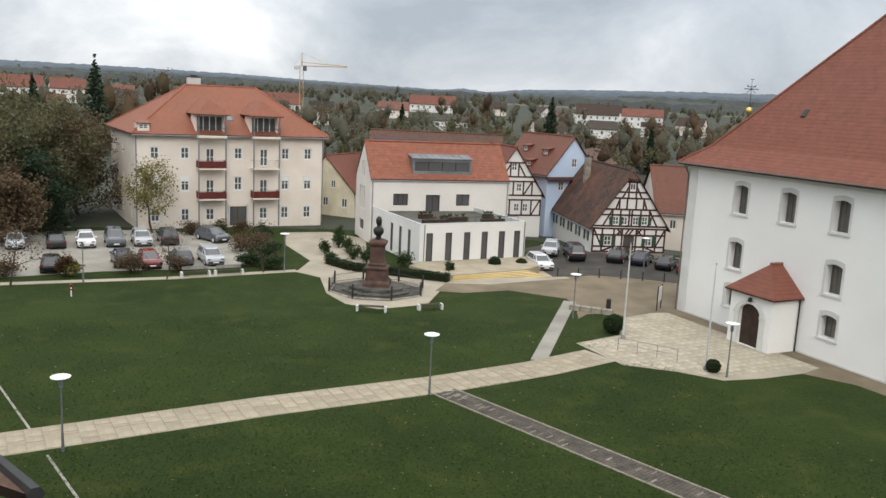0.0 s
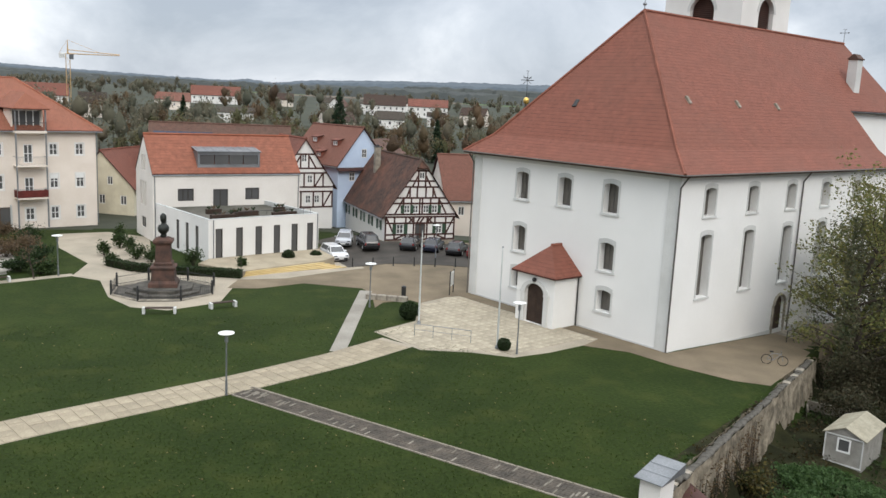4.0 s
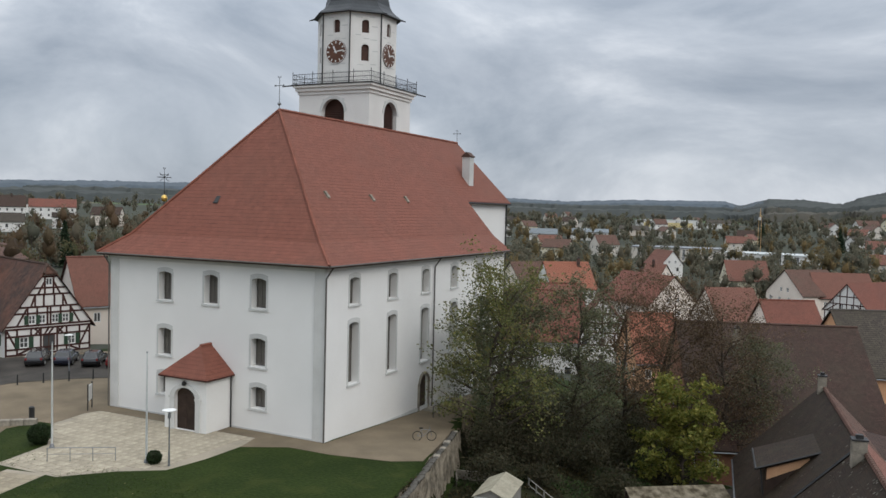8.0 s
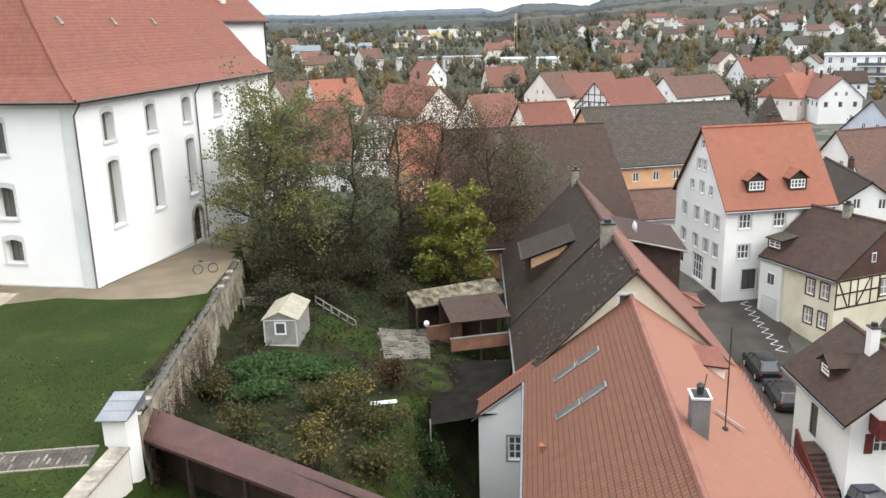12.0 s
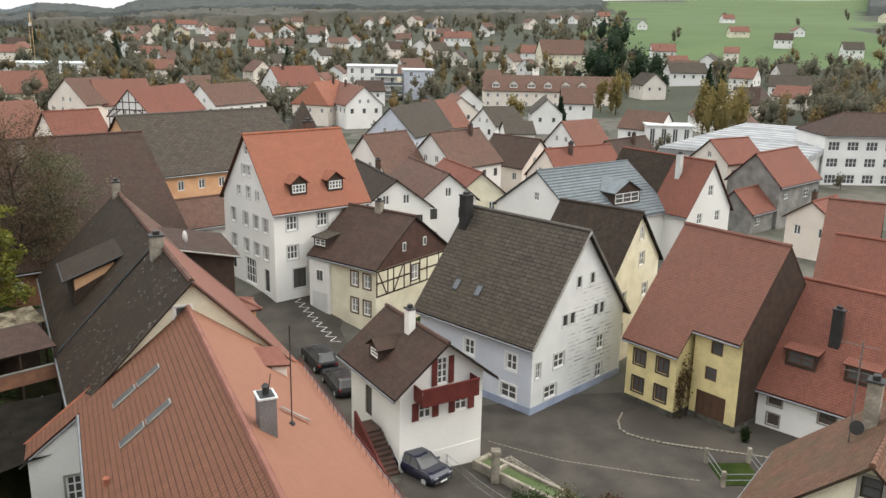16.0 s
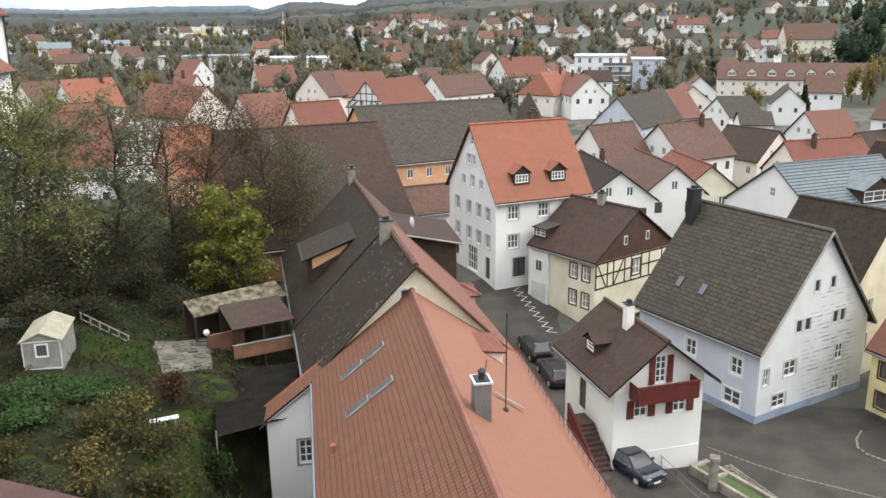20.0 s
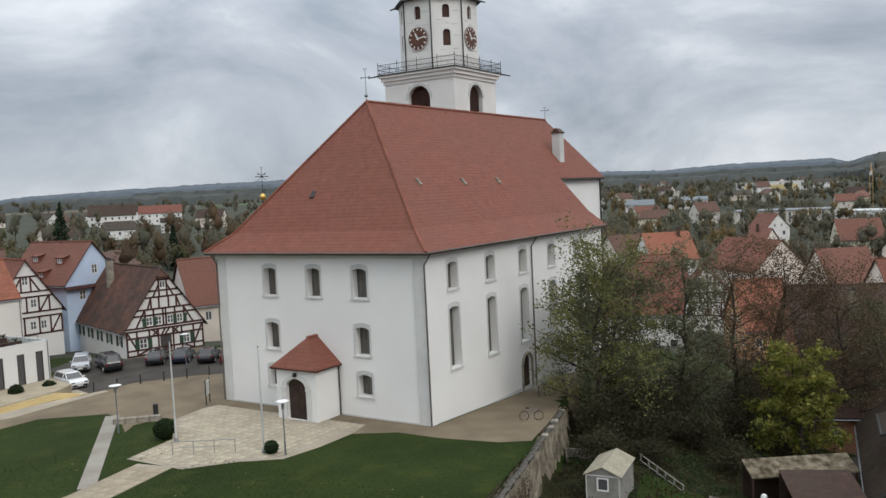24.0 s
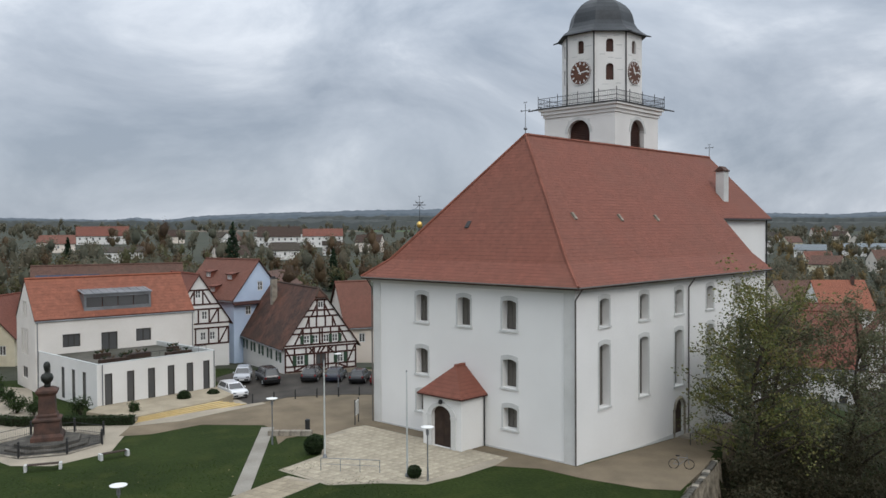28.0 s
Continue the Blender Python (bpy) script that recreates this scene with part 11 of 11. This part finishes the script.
block("long_hall", "long low white hall with flat roof behind the houses", -46.0, 306.0, 2, 27, 12, 0.5, 3.4, "plaster_white", 1, 5)
block("sports_hall", "wide pale flat-roofed hall in the valley", 330.0, 235.0, -70, 44, 20, -7.0, 6.5, "plaster_white", 1, 6, "metal_pale")
block("sports_hall", "grey flat-roofed hall among trees in the valley", 300.0, 262.0, -55, 40, 20, -5.0, 6, "plaster_beige", 1, 6, "metal_zinc")
ch2 = thing("parish_church", "small distant cream church with a stepped tower and dark cap", "church", 553.0, 84.0, 0.0, -78)
part("tower", Mesh().box(-4.6, -4.6, -6, 4.6, 4.6, 9.5).box(-4.8, -4.8, 9.504, 4.8, 4.8, 10.0), M["plaster_cream"], ch2)
part("belfry", Mesh().box(-3.4, -3.4, 10.004, 3.4, 3.4, 16.4).box(-3.7, -3.7, 16.404, 3.7, 3.7, 16.9), M["plaster_cream"], ch2)
part("cap", Mesh().lathe([(4.4, 16.904), (3.2, 18.0), (2.4, 18.6), (1.4, 19.8), (0.1, 21.0)], 8, None, True, 0.39), M["slate"], ch2)
for i in (-1.5, 1.5):
    part("opening", Mesh().box(i - 0.7, -3.48, 12, i + 0.7, -3.404, 15.2), M["glass"], ch2)
part("nave", Mesh().box(4.604, -5, -6, 22, 5, 6), M["plaster_cream"], ch2)
part("nave_roof", roof_shell([[vv(3, -5.6, 6), vv(22.6, -5.6, 6), vv(22.6, 0, 12), vv(3, 0, 12)], [vv(22.6, 5.6, 6), vv(3, 5.6, 6), vv(3, 0, 12), vv(22.6, 0, 12)]], 0.2), M["roof_red"], ch2)
sp = thing("gate_tower", "slim old tower with golden ball and wrought cross", "tower", 29.9, 92.8, -1)
part("shaft", Mesh().lathe([(1.6, 0), (1.6, 12.5)], 8), M["plaster_white"], sp)
part("roof", Mesh().lathe([(1.9, 12.504), (1.2, 14.2), (0.25, 16.6), (0.12, 17.4)], 8), M["slate"], sp)
part("ball", Mesh().lathe([(0.05, 17.45), (0.28, 17.6), (0.35, 17.85), (0.28, 18.1), (0.05, 18.25)], 12), M["gold"], sp, smooth=True)
crs = cross(sp, "spire_cross", 0, 0, 18.3, 2.9, "metal_dark", 0.0, 1)
crs.matrix_basis = pose(0, 0, 18.3, 0, 0, 100)
part("cross_ornament", Mesh().box(-0.75, -0.04, 20.1, 0.75, 0.04, 20.18).tube((-0.5, 0, 19.7), (0.5, 0, 20.6), 0.025, None, 4).tube((0.5, 0, 19.7), (-0.5, 0, 20.6), 0.025, None, 4), M["metal_dark"], sp)


def crane(x, y, z, h, jib, back, rz):
    Cn = thing("tower_crane", "pale orange tower crane standing over the far roofs", "crane", x, y, z, rz, "cranes")
    yel_ = M["crane_orange"]
    ms = Mesh()
    for sx in (-0.7, 0.7):
        for sy in (-0.7, 0.7):
            ms.tube((sx, sy, 0), (sx, sy, h), 0.09, None, 4)
    for i in range(int(h / 2)):
        s = 1 if i % 2 else -1
        ms.tube((-0.7 * s, -0.7, 2 * i), (0.7 * s, -0.7, 2 * i + 2), 0.05, None, 4)
    part("mast", ms, yel_, Cn)
    part("jib", Mesh().tube((0, 0, h), (jib, 0, h + 0.3), 0.2, 0.14, 4).tube((0, 0, h + 1.4), (jib, 0, h + 0.6), 0.14, None, 4), yel_, Cn)
    part("counter_jib", Mesh().tube((0, 0, h), (-back, 0, h), 0.22, None, 4).box(-back, -0.6, h - 1.6, -back + 2, 0.6, h), M["plaster_grey"], Cn)
    part("mast_head", Mesh().tube((0, 0, h), (0, 0, h + 5), 0.3, 0.1, 4).tube((0, 0, h + 5), (jib * 0.6, 0, h + 1), 0.05, None, 4).tube((0, 0, h + 5), (-back, 0, h), 0.05, None, 4), yel_, Cn)
    part("cab", Mesh().box(0.5, -1.1, h - 2, 2.0, 0.2, h - 0.2, None, 0.05), M["glass_pale"], Cn)


crane(-68.6, 343.0, 4.0, 23.0, 18, 3, 8)
crane(410.0, 268.0, -6.0, 22.0, 18, 5, 30)

# ---- scattered houses beyond the old town ----
far_rng = random.Random(12)
HOUSE_SPOTS = []
for o in [o for o in scene.objects if o.parent is None and o.get("category") in ("house", "building", "church", "barn", "factory hall", "office building", "apartment house", "outbuilding")]:
    rf = next((c for c in o.children if c.name.startswith("roof")), None)
    if rf is None:
        HOUSE_SPOTS.append((o.location.x, o.location.y, 15.0))
        continue
    ps = [o.matrix_basis @ Vector(v.co) for v in rf.data.vertices]
    lo_, hi_ = [min(p[i] for p in ps) for i in (0, 1)], [max(p[i] for p in ps) for i in (0, 1)]
    HOUSE_SPOTS.append(((lo_[0] + hi_[0]) / 2, (lo_[1] + hi_[1]) / 2, 0.55 * max(hi_[0] - lo_[0], hi_[1] - lo_[1]) + 2.0))
ROOFS, WALLS = ("roof_dull", "roof_umber", "roof_umber", "roof_umber", "roof_brown", "roof_slate", "roof_dull"), ("plaster_white", "plaster_white", "plaster_cream", "plaster_beige", "plaster_pale_yellow")
made = 0
for _ in range(900):
    az, D = far_rng.uniform(-112, -38), 215 * (4.4 ** far_rng.random())
    x, y = -D * math.sin(radians(az)), D * math.cos(radians(az))
    if far_rng.random() > (1.0 if az < -60 else 0.3 if D > 330 else 0.0) or any(math.hypot(x - a, y - b) < r * 1.25 for a, b, r in HOUSE_SPOTS):
        continue
    if -112 < az < -93 and D > 320 and far_rng.random() < 0.75:
        continue
    HOUSE_SPOTS.append((x, y, 15.0))
    z = height(x, y)
    L, W = far_rng.uniform(9, 14), far_rng.uniform(8, 10)
    he = far_rng.choice((4.2, 5.4))
    hr = he + W * far_rng.uniform(0.36, 0.48)
    wl2, rf2 = far_rng.choice(WALLS), far_rng.choice(ROOFS)
    ang = az + far_rng.choice((0, 90)) + far_rng.uniform(-35, 35)
    H = house("house", "distant %s house with a %s roof on the hillside" % (WALL_WORD[wl2], ROOF_WORD[rf2]), x, y, ang, L, W, z - 0.3, he, hr, wl2, rf2, "house", gutter=False, caps=False, foot=3, group="distant houses",
              wins=[(k, w * q, zz, 1.0, 1.3, {"nx": 1, "ny": 1}) for k, w in (("s0", L - 0.6), ("g0", W - 0.8), ("s1", L - 0.6), ("g1", W - 0.8)) for q in (0.28, 0.72) for zz in (he - 2.0,)
                    if {"s0": Vector((math.sin(radians(ang)), -math.cos(radians(ang)))), "s1": Vector((-math.sin(radians(ang)), math.cos(radians(ang)))), "g0": Vector((-math.cos(radians(ang)), -math.sin(radians(ang)))), "g1": Vector((math.cos(radians(ang)), math.sin(radians(ang))))}[k].dot(Vector((-x, -y))) > 0])
    made += 1
    if made >= 105:
        break

# ---- woods and garden trees of the far quarters, hill forests ----
rng = np.random.default_rng(55)


def wood(name, label, spots, leaves, per, size, lumps=3):
    """Many far crowns in one object: each an uneven dense heart with leaf clumps round it."""
    if not spots:
        return
    rings, k = ((0.15, -0.95), (0.92, -0.35), (0.85, 0.4), (0.22, 0.98)), 6
    base = np.array([(r * math.cos(6.28318 * j / k), r * math.sin(6.28318 * j / k), z) for r, z in rings for j in range(k)])
    quads = np.array([(i * k + j, i * k + (j + 1) % k, (i + 1) * k + (j + 1) % k, (i + 1) * k + j) for i in range(len(rings) - 1) for j in range(k)])
    vs, fs, ctrs = [], [], []
    for n, (x, y, z, h, r) in enumerate(spots):
        top = np.array((x, y, z + h * 0.5))
        wide = np.array((r * 0.78, r * 0.78, h * 0.46))
        for _k in range(lumps):
            _s = rng.uniform(0.42, 0.66)
            mid = top + rng.normal(size=3) * wide * (0.42, 0.42, 0.36)
            lump = 0.82 + rng.normal(size=(len(base), 1)) * 0.17
            vs.append(base * lump * wide * _s * 0.8 + mid)
            fs.append(quads + len(fs) * len(base))
            q = rng.normal(size=(per // 3, 3))
            q /= np.linalg.norm(q, axis=1)[:, None]
            q[:, 2] = np.abs(q[:, 2]) * np.where(rng.random(per // 3) < 0.75, 1, -1)
            ctrs.append(q * wide * _s * rng.uniform(0.6, 1.35, (per // 3, 1)) + mid)
    heart = bpy.data.meshes.new(name)
    v, f = np.concatenate(vs), np.concatenate(fs)
    heart.vertices.add(len(v))
    heart.vertices.foreach_set("co", v.ravel())
    heart.loops.add(f.size)
    heart.loops.foreach_set("vertex_index", f.ravel().astype(np.int32))
    heart.polygons.add(len(f))
    heart.polygons.foreach_set("loop_start", np.arange(0, f.size, 4, dtype=np.int32))
    heart.update()
    heart.validate()
    heart.materials.append(M[leaves])
    heart.shade_smooth()
    tagged(new(name, heart), label, "trees", kind="stuff")
    tagged(leaf_cloud(name + "_foliage", np.concatenate(ctrs), size, leaves, None, rng, 1.2, 0.6), "outer leaves of the " + name.replace("_", " "), "foliage", kind="stuff")
    tr = Mesh()
    for x, y, z, h, r in spots:
        if math.hypot(x, y) < 500:
            tr.tube((x, y, z - 1), (x, y, z + h * 0.5), 0.02 * h, 0.008 * h, 4, False)
    if tr.f:
        tagged(part(name + "_trunks", tr, M["bark"]), "bare trunks of the far trees", "tree trunks", kind="stuff")


def spots_in(n, az0, az1, d0, d1, h0, h1, clear=1.0, power=1.0):
    out = []
    for _ in range(n * 4):
        if len(out) >= n:
            break
        az, D = rng.uniform(az0, az1), d0 * (d1 / d0) ** (rng.random() ** power)
        x, y = -D * math.sin(radians(az)), D * math.cos(radians(az))
        if clear and any(math.hypot(x - a, y - b) < r * clear * 0.8 for a, b, r in HOUSE_SPOTS):
            continue
        if D < 1300 and noise.noise((x / 90, y / 90, 4)) < -0.3 or (-109 < az < -94 and D > 430 and rng.random() < 0.985):
            continue
        h = rng.uniform(h0, h1)
        out.append((x, y, height(x, y) - (h * 0.3 if D > 1200 else 0), h, h * rng.uniform(0.32, 0.46) * (2.0 if D > 1200 else 1)))
    return out


# open yards and lanes before the larger far buildings
HOUSE_SPOTS += [(-D * math.sin(radians(a)), D * math.cos(radians(a)), 13.0) for D, a0, a1 in ((262, -81, -75), (282, -81, -75), (262, -94, -84), (280, -94, -84), (242, -93, -84), (395, -92, -88), (415, -92, -88), (530, -83, -80), (500, -83, -80)) for a in range(a0, a1 + 1)]
wood("golden_birches", "tall golden birches standing among the houses", [(-D * math.sin(radians(a)), D * math.cos(radians(a)), height(-D * math.sin(radians(a)), D * math.cos(radians(a))), h, r) for a, D, h, r in ((-93.8, 268, 13, 3.0), (-92.8, 273, 10, 2.4), (-100.2, 215, 18, 3.6), (-101.6, 219, 15, 3.4), (-99.4, 226, 14, 3.0), (-87.2, 236, 9, 2.4))], "birch_gold", 420, 0.3, 8)
wood("town_trees", "mixed autumn trees between the houses of the town", spots_in(1500, -116, -40, 235, 1050, 5, 12), "hazed_wood", 150, 0.4)
wood("town_trees_brown", "brown and golden autumn trees between the houses", spots_in(260, -113, -40, 230, 700, 6, 12), "tree_golden", 150, 0.38)
wood("yard_trees", "small trees and bushes in the yards of the old town", spots_in(70, -112, -46, 150, 260, 3.0, 6.0), "hazed_wood", 160, 0.24)
wood("upper_trees", "dark leafless trees behind the square", spots_in(230, -18, 36, 150, 800, 7, 14), "hazed_wood", 230, 0.3)
wood("upper_trees_dark", "dark trees and gardens behind the square", spots_in(120, -18, 40, 130, 330, 6, 11), "tree_dark", 260, 0.26)
wood("upper_trees_brown", "brown autumn trees behind the square", spots_in(130, -18, 40, 130, 480, 6, 12) + [(-D * math.sin(radians(a)), D * math.cos(radians(a)), height(-D * math.sin(radians(a)), D * math.cos(radians(a))), h, h * 0.36) for a, D, h in ((21.4, 205, 19), (20.2, 215, 18), (18.8, 220, 17), (22.6, 210, 16), (13.6, 260, 14), (-1.0, 330, 15), (0.4, 340, 14), (-15.5, 300, 16), (-12.6, 280, 15), (-14.2, 320, 17))], "tree_brown", 260, 0.26)
wood("valley_trees", "mixed woods and hedges on the valley's slopes", spots_in(1000, -116, 45, 560, 1500, 6, 10, 0.6), "hazed_wood", 72, 0.6)


def canopy(name, label, material, f0, f1, rows, tall, gaps, bump, az0, az1, skip_az=None):
    """The closed top of a far wood: one uneven sheet over the ground between two parts of the way to the crest, with clearings."""
    n = int((az1 - az0) * 9)
    vs, fs = [], []
    for i in range(n + 1):
        a = az0 + (az1 - az0) * i / n
        far = crest(a)[1]
        for j in range(rows):
            D = far * (f0 + (f1 - f0) * j / (rows - 1))
            x, y = -D * math.sin(radians(a)), D * math.cos(radians(a))
            up = noise.noise((x / 330, y / 330, gaps[1])) > gaps[0] and not (skip_az and skip_az[0] < a < skip_az[1])
            z = height(x, y) + (tall + bump * noise.noise((x / 23, y / 23, 1)) + bump * 0.6 * noise.noise((x / 7.1, y / 7.1, 2)) if up and 0 < j < rows - 1 else -14)
            vs.append((x, y, z))
    for i in range(n):
        for j in range(rows - 1):
            fs.append((i * rows + j, (i + 1) * rows + j, (i + 1) * rows + j + 1, i * rows + j + 1))
    me = bpy.data.meshes.new(name)
    me.from_pydata(vs, [], fs)
    me.materials.append(M[material])
    me.shade_smooth()
    tagged(new(name, me), label, "forest", kind="stuff")


canopy("far_forest", "distant crest forest with haze blue painted into its colour", "canopy_hazed", 0.80, 1.03, 16, 11, (-0.9, 4.0), 3.5, -57.0, 48.0)
canopy("middle_forest", "dark mixed forest on the slopes before the crest", "canopy", 0.36, 0.74, 26, 10, (0.02, 4.0), 3.5, -57.0, 48.0)
canopy("hill_forest", "dark mixed forest closing the near hill", "canopy", 0.72, 1.03, 22, 11, (-0.75, 4.0), 3.0, -118.0, -55.2, (-108, -92.5))
canopy("slope_woods", "brown autumn woods on the slope above the town", "canopy_brown", 0.50, 0.74, 16, 9, (-0.05, 7.0), 3.5, -118.0, -55.2, (-111, -92))
wood("dark_grove", "dense dark grove of spruces above the town", [(-D * math.sin(radians(a)), D * math.cos(radians(a)), height(-D * math.sin(radians(a)), D * math.cos(radians(a))), h, h * 0.32) for a, D, h in ((-91.9, 330, 19), (-92.6, 340, 22), (-93.3, 325, 22), (-94.0, 335, 24), (-94.8, 330, 21), (-95.4, 342, 19), (-92.9, 350, 24), (-93.8, 352, 24), (-91.4, 318, 14), (-96.0, 322, 16), (-96.6, 326, 13))], "conifer", 260, 0.5)
for i, (az, D, h) in enumerate(((-5.4, 225, 18), (24.0, 200, 21), (27.5, 215, 16), (14.2, 170, 15), (-16.6, 160, 15), (4.6, 260, 12), (-12.0, 230, 12), (-84.5, 330, 13), (-92.5, 330, 15), (-93.6, 345, 16), (-99.5, 300, 14), (-72, 390, 14), (-100.3, 310, 13), (-90.2, 235, 9), (-61.5, 480, 14), (-57, 520, 15))):
    x, y = -D * math.sin(radians(az)), D * math.cos(radians(az))
    conifer(x, y, h, h * 0.24, 300 + i, None, 1500, 0.5)

# ---- the castle behind the viewpoint ----
cr = thing("castle_roof", "lower castle roof of brown tiles with a dark metal verge", "roof", kind="structure")
part("tiles", roof_shell([[Vector(p) for p in ((-16.2, 24.0, 6.6), (-7.6, 14.1, 9.0), (-10.5, 11.0, 12.0), (-19.0, 20.5, 9.6))]], 0.2), M["roof_moss"], cr)
part("verge", Mesh().tube((-16.2, 24.0, 6.68), (-7.5, 14.0, 9.08), 0.16, None, 6), M["metal_dark"], cr)

ca = thing("castle", "plain plastered castle wing behind the viewpoint", "castle", -0.4, -0.5, -6, 50, kind="structure")
part("wall", Mesh().box(-14, -0.0, -3, 14, 12, 26, pose(0, 0, 0, 0, 0, 90)), M["plaster_beige"], ca)
